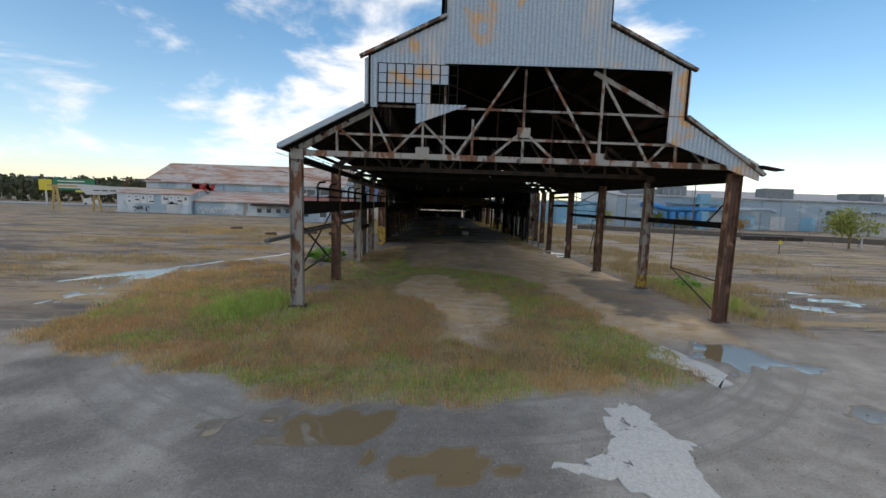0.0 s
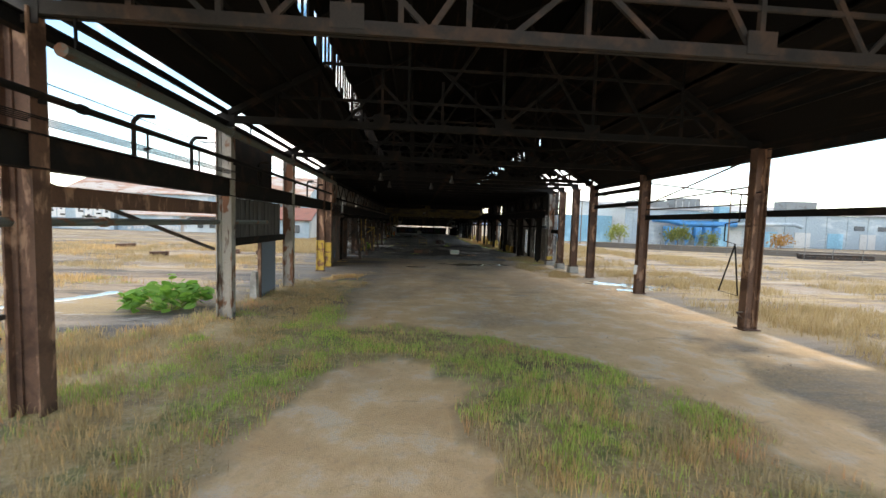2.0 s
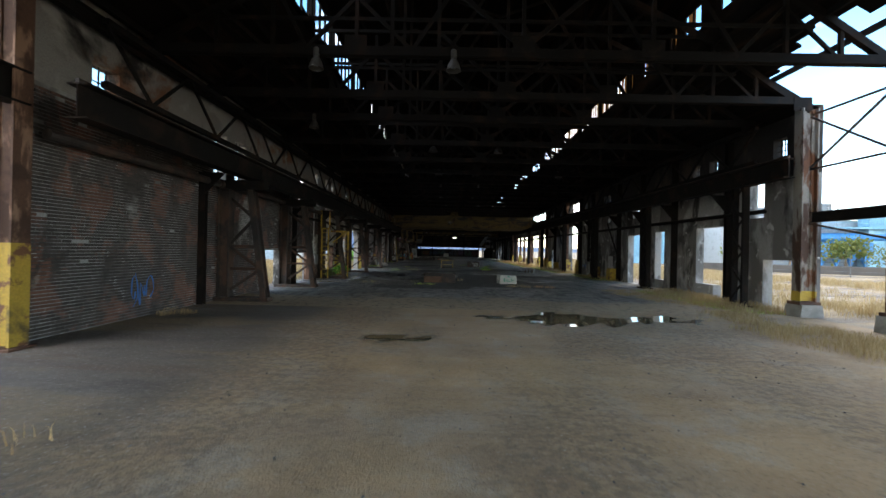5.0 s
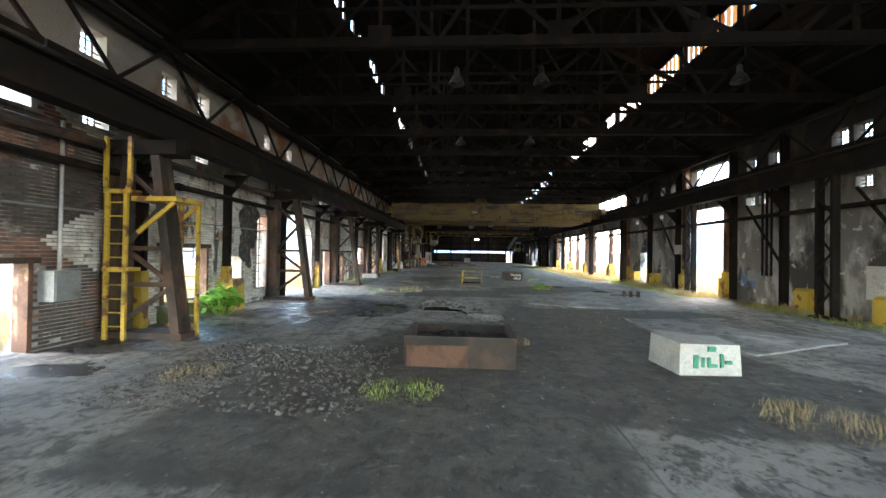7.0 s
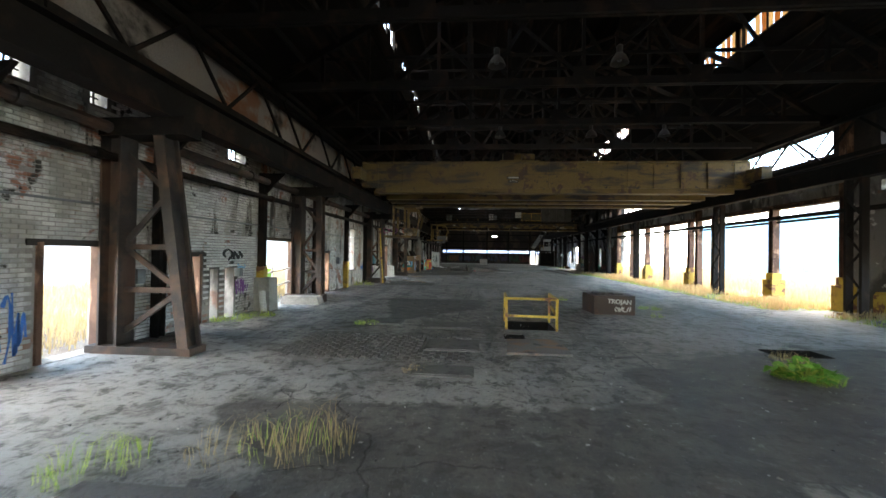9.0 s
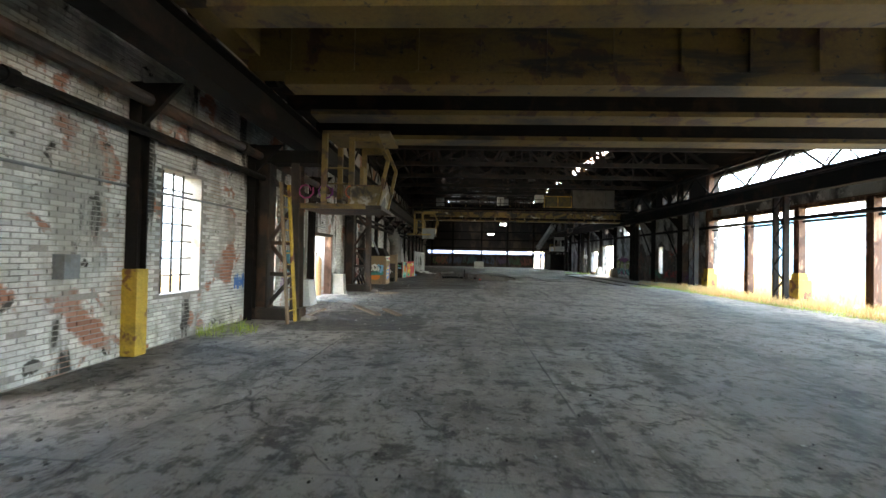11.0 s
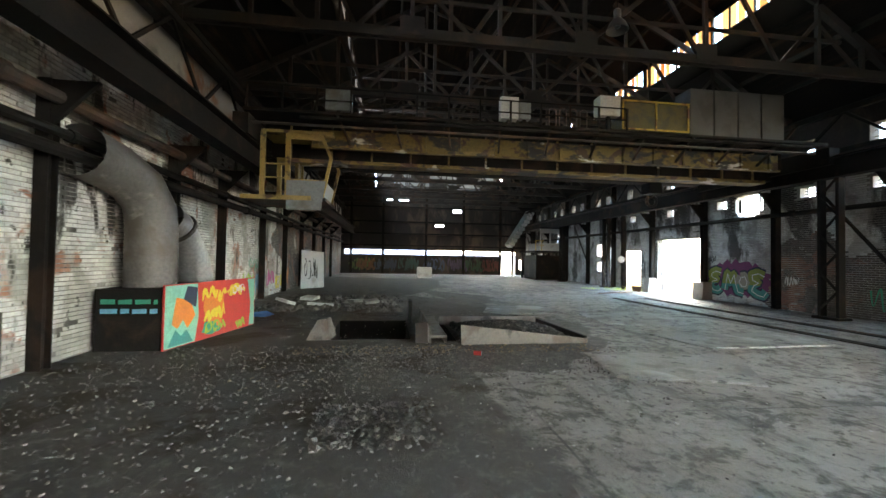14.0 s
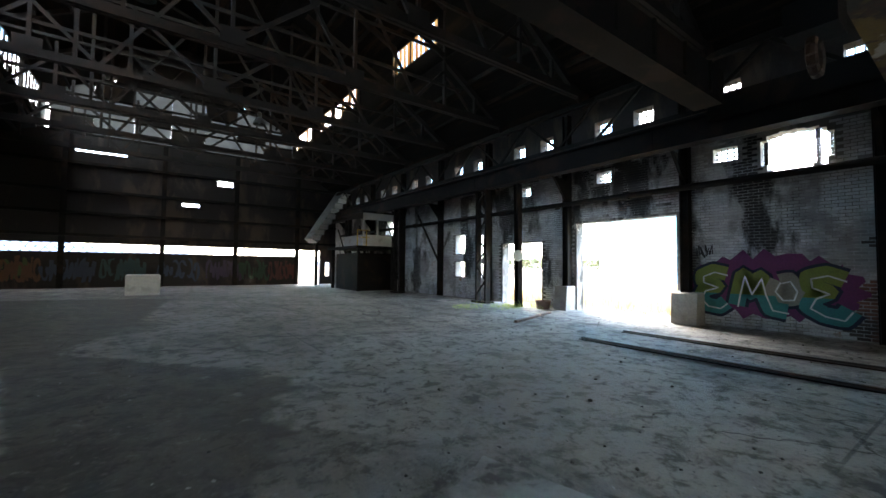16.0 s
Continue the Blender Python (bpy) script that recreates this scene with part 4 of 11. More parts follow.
    c = mix(c, (0.16, 0.075, 0.035), op("MULTIPLY", ragged("rust", 0.4, 0.7), ramp(drag.outputs["Fac"], 0.42, 0.55, 0.0, 0.9)))
    crack = n.new("ShaderNodeTexVoronoi")
    crack.feature = "DISTANCE_TO_EDGE"
    crack.inputs["Scale"].default_value = 0.42
    crack.inputs["Randomness"].default_value = 1.0
    wv = n.new("ShaderNodeVectorMath")
    wv.operation = "ADD"
    wn_ = n.new("ShaderNodeTexNoise")
    wn_.inputs["Scale"].default_value, wn_.inputs["Detail"].default_value = 1.1, 6
    l.new(co.outputs["Object"], wn_.inputs["Vector"])
    l.new(co.outputs["Object"], wv.inputs[0])
    l.new(wn_.outputs["Color"], wv.inputs[1])
    l.new(wv.outputs[0], crack.inputs["Vector"])
    line = op("MULTIPLY", ramp(crack.outputs["Distance"], 0.009, 0.0), ramp(noise_at(0.3, 3), 0.5, 0.62))
    c = mix(c, (0.05, 0.047, 0.044), op("MULTIPLY", line, 0.7))
    c = mix(c, (0.09, 0.085, 0.08), ramp(grit, 0.62, 0.7, 0, 0.45))
    l.new(c, bsdf.inputs["Base Color"])
    ro = n.new("ShaderNodeMix")
    ro.inputs["B"].default_value = 0.22
    l.new(ramp(blot, 0.35, 0.65, 0.97, 0.8), ro.inputs["A"])
    l.new(op("MULTIPLY", wet, ramp(blot, 0.62, 0.42, 0.35, 1.0)), ro.inputs["Factor"])
    rp_ = n.new("ShaderNodeMix")
    rp_.inputs["B"].default_value = 0.1
    l.new(ro.outputs[0], rp_.inputs["A"])
    l.new(pool, rp_.inputs["Factor"])
    l.new(rp_.outputs[0], bsdf.inputs["Roughness"])
    b = n.new("ShaderNodeBump")
    bsdf.inputs["Specular IOR Level"].default_value = 0.28
    b.inputs["Distance"].default_value, b.inputs["Strength"].default_value = 0.04, 1.0
    hgt = op("SUBTRACT", op("ADD", op("MULTIPLY", blot, 0.8), op("MULTIPLY", mott, 0.7)), op("MULTIPLY", line, 0.6))
    l.new(op("ADD", hgt, op("MULTIPLY", speck, 0.3)), b.inputs["Height"])
    l.new(b.outputs[0], bsdf.inputs["Normal"])
    return m


f_me.materials.append(floor_material())
floor = tagged(new("floor", f_me), "cracked, stained concrete slab of the hall", "floor", kind="structure")

# thick broken edge round the hole
edge_m = Mesh()
bx, by = np.arange(0.8, 4.2, 0.06).round(3), np.arange(73.2, 78.4, 0.06).round(3)
gone = in_pit(*np.meshgrid((bx[:-1] + bx[1:]) / 2, (by[:-1] + by[1:]) / 2))
for j in range(1, len(by) - 2):
    for i in range(1, len(bx) - 2):
        if gone[j, i]:
            for ok, p, q in ((gone[j, i - 1], (bx[i], by[j]), (bx[i], by[j + 1])), (gone[j, i + 1], (bx[i + 1], by[j]), (bx[i + 1], by[j + 1])), (gone[j - 1, i], (bx[i], by[j]), (bx[i + 1], by[j])), (gone[j + 1, i], (bx[i], by[j + 1]), (bx[i + 1], by[j + 1]))):
                if not ok:
                    k = 0.0
                    edge_m.quad((*p, 0.02), (*q, 0.02), (q[0] + k, q[1] + k, -0.24), (p[0] + k, p[1] + k, -0.24))
tagged(part("pit_edge", edge_m, m_conc, fix=False), "broken edge of the caved-in slab", "pit", "floor pits", "structure")
# cavity and pit linings are coloured near black to hold the shade inside
cave = Mesh()
cave.quad((0.7, 73.0, -1.0), (4.3, 73.0, -1.0), (4.3, 78.8, -1.0), (0.7, 78.8, -1.0))
for p, q in (((0.7, 73.0), (4.3, 73.0)), ((4.3, 73.0), (4.3, 78.8)), ((4.3, 78.8), (0.7, 78.8)), ((0.7, 78.8), (0.7, 73.0))):
    cave.quad((*p, -1.0), (*q, -1.0), (*q, -0.05), (*p, -0.05))
tagged(part("pit_lining", cave, m_dark, fix=False), "cavity under the caved-in slab, coloured near black as shade", "pit", "floor pits", "structure")
for a, b, c, d, dep in PITS:
    m = Mesh()
    m.quad((a, c, -dep), (b, c, -dep), (b, d, -dep), (a, d, -dep))
    for p, q in (((a, c), (b, c)), ((b, c), (b, d)), ((b, d), (a, d)), ((a, d), (a, c))):
        m.quad((*p, -dep), (*q, -dep), (*q, 0.02), (*p, 0.02))
    tagged(part("pit_lining", m, m_dark, fix=False), "concrete lining of a floor pit, shade put in its colour", "pit", "floor pits", "structure")

# ---- roof: one thick shell a piece
def roof_piece(name, pts, y0, y1, label, t=0.14, outer=None):
    """A roof slope along y between two points (x, z)."""
    (x0, z0), (x1, z1) = pts
    m = Mesh()
    m.prism([(x0, z0), (x1, z1), (x1, z1 + t), (x0, z0 + t)], "y", y0, y1)
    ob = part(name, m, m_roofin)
    return tagged(ob, label, "roof", kind="structure")


Y0R, Y1R = YF - 0.45, YE + 0.4
roof_piece("ceiling", [(CL, Z_C0 + 0.02), (-5.75, Z_EL + 0.02)], Y0R, 21.0, "near-black underside of the low side roof")
roof_piece("ceiling", [(CL, Z_C0 + 0.02), (-4.95, 7.7)], 21.0, 50.5, "near-black low side roof with its eave sheets gone")
roof_piece("ceiling", [(CL, Z_C0 + 0.02), (-5.75, Z_EL + 0.02)], 50.5, Y1R, "near-black underside of the low side roof")
roof_piece("ceiling", [(CR, Z_C0 - 0.05), (15.65, Z_ER - 0.05)], Y0R, 49.4, "near-black underside of the low side roof")
roof_piece("ceiling", [(CR, Z_C0 - 0.05), (15.65, Z_ER - 0.05)], 58.4, Y1R, "near-black underside of the low side roof")
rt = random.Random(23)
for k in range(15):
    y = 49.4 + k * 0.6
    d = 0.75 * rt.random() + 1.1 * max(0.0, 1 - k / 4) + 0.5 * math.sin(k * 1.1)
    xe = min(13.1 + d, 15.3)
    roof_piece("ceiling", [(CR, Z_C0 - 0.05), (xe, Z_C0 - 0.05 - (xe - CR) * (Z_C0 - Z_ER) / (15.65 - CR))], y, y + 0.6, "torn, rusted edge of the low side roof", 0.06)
roof_piece("ceiling", [(ML, Z_M0), (CL - 0.1, Z_C1 + 0.08)], Y0R, Y1R, "near-black underside of the upper roof slope")
roof_piece("ceiling", [(MR, Z_M0), (CR + 0.1, Z_C1 + 0.06)], Y0R, Y1R, "near-black underside of the upper roof slope")
roof_piece("ceiling", [(XC, Z_M1 + 1.2), (ML - 0.2, Z_M1)], Y0R, Y1R, "near-black underside of the monitor roof")
roof_piece("ceiling", [(XC, Z_M1 + 1.2), (MR + 0.2, Z_M1)], Y0R, Y1R, "near-black underside of the monitor roof")
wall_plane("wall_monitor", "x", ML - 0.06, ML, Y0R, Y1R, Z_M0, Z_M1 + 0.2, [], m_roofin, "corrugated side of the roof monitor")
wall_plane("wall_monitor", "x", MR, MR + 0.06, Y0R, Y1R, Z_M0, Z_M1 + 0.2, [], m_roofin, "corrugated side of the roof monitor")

# clerestories: glazed strips with gaps, sheeted over here and there
hl, hr = [], []
rc = random.Random(3)
y = YF + 0.3
while y < YE - 2:
    w = 0.62
    if rc.random() < (0.9 if 24 < y < 66 or y > 132 else 0.6):
        hl.append((y, y + w - (0.04 if y < 66 else 0.07), (9.5 if y < 66 or y > 132 else 10.25) + rc.choice([0, 0, 0.2, 0.35]), 11.0 - rc.choice([0, 0, 0.12])))
    y += w
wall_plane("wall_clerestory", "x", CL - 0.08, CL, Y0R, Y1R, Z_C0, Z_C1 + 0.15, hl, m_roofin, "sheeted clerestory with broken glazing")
rg = random.Random(5)
y = 50.0
while y < YE - 2:
    w = 3.5
    if rg.random() < (0.75 if y < 62 else 0.95 if y < 92 else 0.12 if y < 104 else 0.96):
        n = 0
        while n < 7:
            k = rg.choice([2, 3, 4]) if y > 62 else 1
            if rg.random() < (0.93 if y > 62 else 0.5):
                hr.append((y + 0.5 * n, y + 0.5 * min(n + k, 7) - 0.03, (10.05 if y < 100 else 9.95) + rg.choice([0, 0, 0, 0.2]), 10.95 - rg.choice([0, 0, 0.1])))
            n += k
    y += 3.7
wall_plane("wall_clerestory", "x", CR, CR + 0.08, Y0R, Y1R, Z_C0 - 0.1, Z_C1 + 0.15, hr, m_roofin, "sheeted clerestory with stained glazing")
m = Mesh()
for a, b, c, d in hr:
    u = a
    while u < b - 0.05 and a > 58:
        e = min(u + 0.34, b)
        if rc.random() < 0.9:
            j = 0.012 * rc.random()
            m.quad((CR + 0.03 + j, u, c), (CR + 0.05 + j, e - 0.012, c), (CR + 0.05 + j, e - 0.012, d), (CR + 0.03 + j, u, d))
        u = e
tagged(part("window_clerestory", m, m_orange, fix=False), "rust-stained translucent glazing strip", "window", kind="structure")
m = Mesh()
for a, b, c, d in hl:
    if rc.random() < 0.35:
        m.quad((CL - 0.04, a, c), (CL - 0.04, b, c), (CL - 0.04, b, d), (CL - 0.04, a, d))
tagged(part("window_clerestory", m, m_glass, fix=False), "dirty clerestory glazing with missing panes", "window", kind="structure")

# ---- front gable, sheeted above, open below
gable = [(CL - 0.25, Z_C0), (CL - 0.25, Z_C1), (ML, Z_M0 + 0.05), (ML, Z_M1 + 0.1), (XC, Z_M1 + 1.2), (MR, Z_M1 + 0.1), (MR, Z_M0 + 0.05), (CR + 0.15, Z_C1), (CR + 0.15, Z_C0), (CR - 0.65, Z_C0), (CR - 0.65, 11.15), (-1.5, 11.05), (-1.5, Z_C0)]


def corrugated(m, x0, x1, y, bottom, top, pitch=0.19, depth=0.022):
    """Vertical corrugated sheet between two height functions of x."""
    n = max(2, int((x1 - x0) / (pitch / 4)))
    k = len(m.v)
    for i in range(n + 1):
        x = x0 + (x1 - x0) * i / n
        d = depth * math.sin(2 * math.pi * x / pitch)
        m.v += [(x, y + d, bottom(x)), (x, y + d, top(x)), (x, y + 0.03 + d, bottom(x)), (x, y + 0.03 + d, top(x))]
    for i in range(n):
        a, b = k + 4 * i, k + 4 * i + 4
        m.f += [(a, b, b + 1, a + 1), (a + 3, b + 3, b + 2, a + 2), (a, a + 2, b + 2, b), (a + 1, b + 1, b + 3, a + 3)]
    return m


def roof_line(x):
    """Height of the upper roofline over x."""
    if x < ML:
        return Z_C1 + (Z_M0 - Z_C1) * (x - CL + 0.25) / (ML - CL + 0.25)
    if x > MR:
        return Z_C1 + (Z_M0 - Z_C1) * (CR + 0.15 - x) / (CR + 0.15 - MR)
    return Z_M1 + 0.1 + 1.1 * (1 - abs(x - XC) / (MR - ML) * 2)


front = base("wall_front", XC, YF - 0.35, 9, "blue-grey corrugated gable sheeting with rust patches", "wall", kind="structure")
yg = YF - 0.42
for x0, x1, lo, hi in ((CL - 0.25, ML, lambda x: 11.02, roof_line), (ML + 0.001, MR, lambda x: 11.08 + 0.012 * (x - ML), roof_line), (MR + 0.001, CR + 0.15, lambda x: 11.15, roof_line),
                       (CL - 0.25, -1.5, lambda x: Z_C0, lambda x: 11.018), (CR - 0.7, CR + 0.15, lambda x: Z_C0 + 0.08, lambda x: 11.148)):
    part("cladding_sheet", corrugated(Mesh(), x0, x1, yg, lo, hi), m_corr, front, fix=False)
part("cladding_sheet", corrugated(Mesh(), 0.15, 2.3, yg, lambda x: 8.55 + 0.38 * (x - 0.15), lambda x: 9.4), m_corr, front, "torn corrugated sheet hanging below the window", fix=False)
part("cladding_sheet", corrugated(Mesh(), 11.15, 15.5, yg, lambda x: 8.12 - 0.325 * (x - 11.15) + (0.05 if x < 14 else -0.1), lambda x: 9.22 - 0.53 * (x - 11.9) if x > 11.9 else 9.25), m_corr, front, fix=False)
part("verge_flashing", Mesh().beam((CL - 0.45, yg - 0.03, Z_C1 + 0.06), (ML, yg - 0.03, Z_M0 + 0.14), 0.22, 0.12), m_peel, front)
part("verge_flashing", Mesh().beam((CR + 0.35, yg - 0.03, Z_C1 + 0.06), (MR, yg - 0.03, Z_M0 + 0.14), 0.22, 0.12), m_peel, front)
part("verge_flashing", Mesh().beam((-5.68, yg - 0.03, Z_EL + 0.12), (CL - 0.25, yg - 0.03, Z_C0 + 0.1), 0.2, 0.22), m_corr, front)
part("verge_flashing", Mesh().beam((15.7, yg - 0.03, Z_ER - 0.12), (CR + 0.1, yg - 0.03, Z_C0 + 0.08), 0.2, 0.14), m_peel, front)
part("torn_flap", Mesh().rbox(pose(15.9, yg, 7.15, 0, 8, 0), 1.0, 0.5, 0.07), m_dark, front, "bent sheet sticking out at the eave")
# steel window of the gable
gw = base("window_1", 0.4, yg, 9.4, "steel gable window with painted-over and missing panes", "window", kind="structure")
for i in range(10):
    x0 = -1.48 + i * 0.375
    part("mullion", Mesh().box(x0 - 0.02, x0 + 0.02, yg - 0.01, yg + 0.05, 9.4, 11.0), m_dark, gw)
    for j in range(4):
        z0 = 9.42 + j * 0.4
        if i < 9 and not (i >= 6 and j in (0, 1)) and not (i == 8):
            part("pane", Mesh().box(x0 + 0.025, x0 + 0.35, yg + 0.012, yg + 0.02, z0, z0 + 0.37), m_corr if i < 8 else m_white, gw)
for j in range(5):
    part("glazing_bar", Mesh().box(-1.48, 1.9, yg + 0.003, yg + 0.047, 9.39 + j * 0.4, 9.42 + j * 0.4), m_dark, gw)

# ---------------------------------------------------------------- steel frame
def column(x, y, z1, material, label, w=0.5, d=0.34, plinth=0.0, group="hall columns", z0=-0.05, yellow=0.0):
    """A riveted H column with flanges, web, base plate and lacing."""
    c = base("steel_column", x, y, z0, label, "column", group)
    for s in (-1, 1):
        part("flange", Mesh().box(x + s * w / 2 - 0.02, x + s * w / 2 + 0.02, y - d / 2, y + d / 2, z0 + plinth, z1), material, c)
        part("cover_angle", Mesh().box(x + s * (w / 2 - 0.07) - 0.05, x + s * (w / 2 - 0.07) + 0.05, y - 0.05, y + 0.05, z0 + plinth + 0.02, z1 - 0.02), material, c)
    part("web", Mesh().box(x - w / 2 + 0.02, x + w / 2 - 0.02, y - 0.012, y + 0.012, z0 + plinth, z1), material, c)
    part("base_plate", Mesh().box(x - w / 2 - 0.1, x + w / 2 + 0.1, y - d / 2 - 0.08, y + d / 2 + 0.08, z0 + plinth, z0 + plinth + 0.1), m_rustcol, c)
    if plinth:
        part("footing", Mesh().prism([(x - w / 2 - 0.16, z0 - 0.1), (x + w / 2 + 0.16, z0 - 0.1), (x + w / 2 + 0.08, z0 + plinth), (x - w / 2 - 0.08, z0 + plinth)], "y", y - d / 2 - 0.16, y + d / 2 + 0.16), m_conc, c, "cracked concrete footing")
    if yellow:
        m = Mesh()
        for s in (-1, 1):
            m.box(x + s * w / 2 - 0.026, x + s * w / 2 + 0.026, y - d / 2 - 0.005, y + d / 2 + 0.005, z0 + plinth + 0.12, z0 + yellow)
        m.box(x - w / 2 + 0.03, x + w / 2 - 0.03, y - 0.056, y + 0.056, z0 + plinth + 0.12, z0 + yellow)
        part("paint_guard", m, m_yellow, c, "worn yellow painted foot")
    return c


for y, mt, yl in ((19.95, m_peel, 0), (27.3, m_rustcol, 0), (34.75, m_peel, 0), (42.0, m_peel, 0), (49.4, m_rustcol, 2.3), (51.9, m_rustcol, 2.0)):
    column(-5.1, y, 7.2, mt, {m_peel: "riveted steel column with peeling pale paint", m_rustcol: "rust-red riveted steel column"}[mt], plinth=0.3 if y < 21 else 0.0, yellow=yl)
for y, mt, pl, yl in ((19.95, m_rustcol, 0, 0), (27.6, m_peel, 0, 0.9), (34.2, m_rustcol, 0, 0), (42.2, m_rustcol, 0, 0), (48.9, m_rustcol, 0, 0), (52.2, m_rustcol, 0.55, 0), (55.25, m_rustcol, 0.5, 0), (58.15, m_peel, 0.45, 0.9)):
    column(14.75 if y < 22 or 33 < y < 36 else 15.0, y, 6.95, mt, {m_peel: "steel column with peeling pale paint and yellow foot", m_rustcol: "rust-red riveted steel column"}[mt], plinth=pl, yellow=yl)


def truss(y, material, front=False):
    """A roof truss: chords, posts and diagonals, in the plane y."""
    t = base("roof_truss", XC, y, 7.2, "riveted steel roof truss, rusty and sooty", "truss", "roof trusses")
    part("bottom_chord", Mesh().box(XL, XR, y - 0.11, y - 0.02, 7.1, 7.34).box(XL, XR, y + 0.02, y + 0.11, 7.1, 7.34), material, t)
    part("top_chord", Mesh().beam((XL, y, 7.25), (CL, y, Z_C0 - 0.1), 0.16, 0.2), material, t)
    part("top_chord", Mesh().beam((XR, y, 6.9), (CR, y, Z_C0 - 0.15), 0.16, 0.2), material, t)
    part("top_chord", Mesh().beam((CL, y, Z_C1 - 0.1), (ML, y, Z_M0 - 0.1), 0.16, 0.2), material, t)
    part("top_chord", Mesh().beam((CR, y, Z_C1 - 0.1), (MR, y, Z_M0 - 0.1), 0.16, 0.2), material, t)
    for z in (8.1, 9.35):
        part("tie", Mesh().box(-3.2 if z < 9 else -1.7, 12.6 if z < 9 else 11.7, y - 0.03, y + 0.03, z - 0.05, z + 0.05), material, t)
    for x, z in ((-3.3, 8.2), (CL, 11.1), (0.45, 9.2), (1.4, 12.7), (2.65, 8.9), (4.9, 11.1), (8.35, 12.7), (CR, 11.1), (13.3, 8.1)):
        part("post", Mesh().box(x - 0.05, x + 0.05, y - 0.05, y + 0.05, 7.3, z), material, t)
    for a, b, w in (((-4.9, 7.3), (-3.2, 8.3), 0.09), ((-3.2, 8.35), (-2.0, 7.3), 0.09), ((-1.8, 9.1), (-0.9, 7.3), 0.1), ((-0.9, 7.3), (0.45, 8.7), 0.1), ((0.45, 8.7), (1.9, 7.3), 0.1), ((1.95, 7.3), (4.6, 11.3), 0.11),
                    *((((4.9, 8.5), (3.5, 7.3), 0.11), ((4.9, 8.5), (6.3, 7.3), 0.11)) if front else (((4.9, 7.35), (2.65, 9.3), 0.12), ((4.9, 7.35), (7.15, 9.3), 0.12))), ((5.7, 11.3), (8.2, 7.3), 0.11), ((7.9, 11.1), (11.8, 9.2), 0.2), ((8.35, 10.8), (10.6, 7.3), 0.11), ((10.6, 7.3), (11.8, 8.6), 0.1), ((11.8, 8.6), (13.3, 7.2), 0.09), ((1.4, 12.6), (4.9, 11.3), 0.1), ((8.3, 12.6), (4.9, 11.3), 0.1)):
        part("diagonal", Mesh().beam((a[0], y, a[1]), (b[0], y, b[1]), 0.07, w), material, t)
    for x, z in ((0.45, 7.4), (4.9, 8.4 if front else 7.45), (8.3, 7.4), (-5.0, 7.15), (14.8, 7.1)):
        part("gusset", Mesh().box(x - 0.3, x + 0.3, y - 0.125, y - 0.112, z - 0.22, z + 0.22), material, t)
    return t


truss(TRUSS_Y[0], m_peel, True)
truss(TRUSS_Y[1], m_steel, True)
# shaded colour on the nearer inner trusses, lit colour on the farther ones
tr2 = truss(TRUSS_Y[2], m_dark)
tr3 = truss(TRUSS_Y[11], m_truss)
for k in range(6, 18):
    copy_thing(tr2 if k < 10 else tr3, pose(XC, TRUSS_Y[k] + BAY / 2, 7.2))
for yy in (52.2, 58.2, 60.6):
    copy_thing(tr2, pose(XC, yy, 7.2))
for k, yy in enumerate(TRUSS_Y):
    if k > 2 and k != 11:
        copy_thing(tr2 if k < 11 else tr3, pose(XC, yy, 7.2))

# purlins and eave beams, a length a bay
def run_beam(name, x, z, w, h, y0, y1, material, label, category="beam", group="", style="i"):
    o = base(name, x, y0, z, label, category, group)
    y = y0
    while y < y1 - 0.1:
        e = min(y + BAY, y1)
        m = Mesh()
        m.ibeam((x, y, z), (x, e - 0.012, z), w, h, 0.03) if style == "i" else m.box(x - w / 2, x + w / 2, y, e - 0.012, z - h / 2, z + h / 2)
        part("beam_length", m, material, o)
        y = e
    return o


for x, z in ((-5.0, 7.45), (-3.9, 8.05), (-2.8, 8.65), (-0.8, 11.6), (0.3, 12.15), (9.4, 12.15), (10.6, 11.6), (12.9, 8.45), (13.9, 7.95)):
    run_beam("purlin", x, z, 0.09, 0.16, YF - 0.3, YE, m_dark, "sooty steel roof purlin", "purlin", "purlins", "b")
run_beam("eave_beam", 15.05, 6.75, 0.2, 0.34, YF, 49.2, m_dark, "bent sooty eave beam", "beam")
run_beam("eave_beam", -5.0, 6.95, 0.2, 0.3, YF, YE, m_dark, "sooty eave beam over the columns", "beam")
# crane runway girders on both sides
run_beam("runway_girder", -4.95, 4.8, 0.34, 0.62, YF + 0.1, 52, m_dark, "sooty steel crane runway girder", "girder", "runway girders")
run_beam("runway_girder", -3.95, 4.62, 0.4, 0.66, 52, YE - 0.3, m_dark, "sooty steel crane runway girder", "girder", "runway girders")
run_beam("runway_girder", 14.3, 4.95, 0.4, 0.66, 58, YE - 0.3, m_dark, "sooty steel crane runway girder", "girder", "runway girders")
run_beam("crane_rail", -3.95, 4.99, 0.07, 0.08, 52, YE - 0.3, m_steel, "worn crane rail on the girder", "rail", "crane rails", "b")
run_beam("crane_rail", 14.3, 5.32, 0.07, 0.08, 58, YE - 0.3, m_steel, "worn crane rail on the girder", "rail", "crane rails", "b")


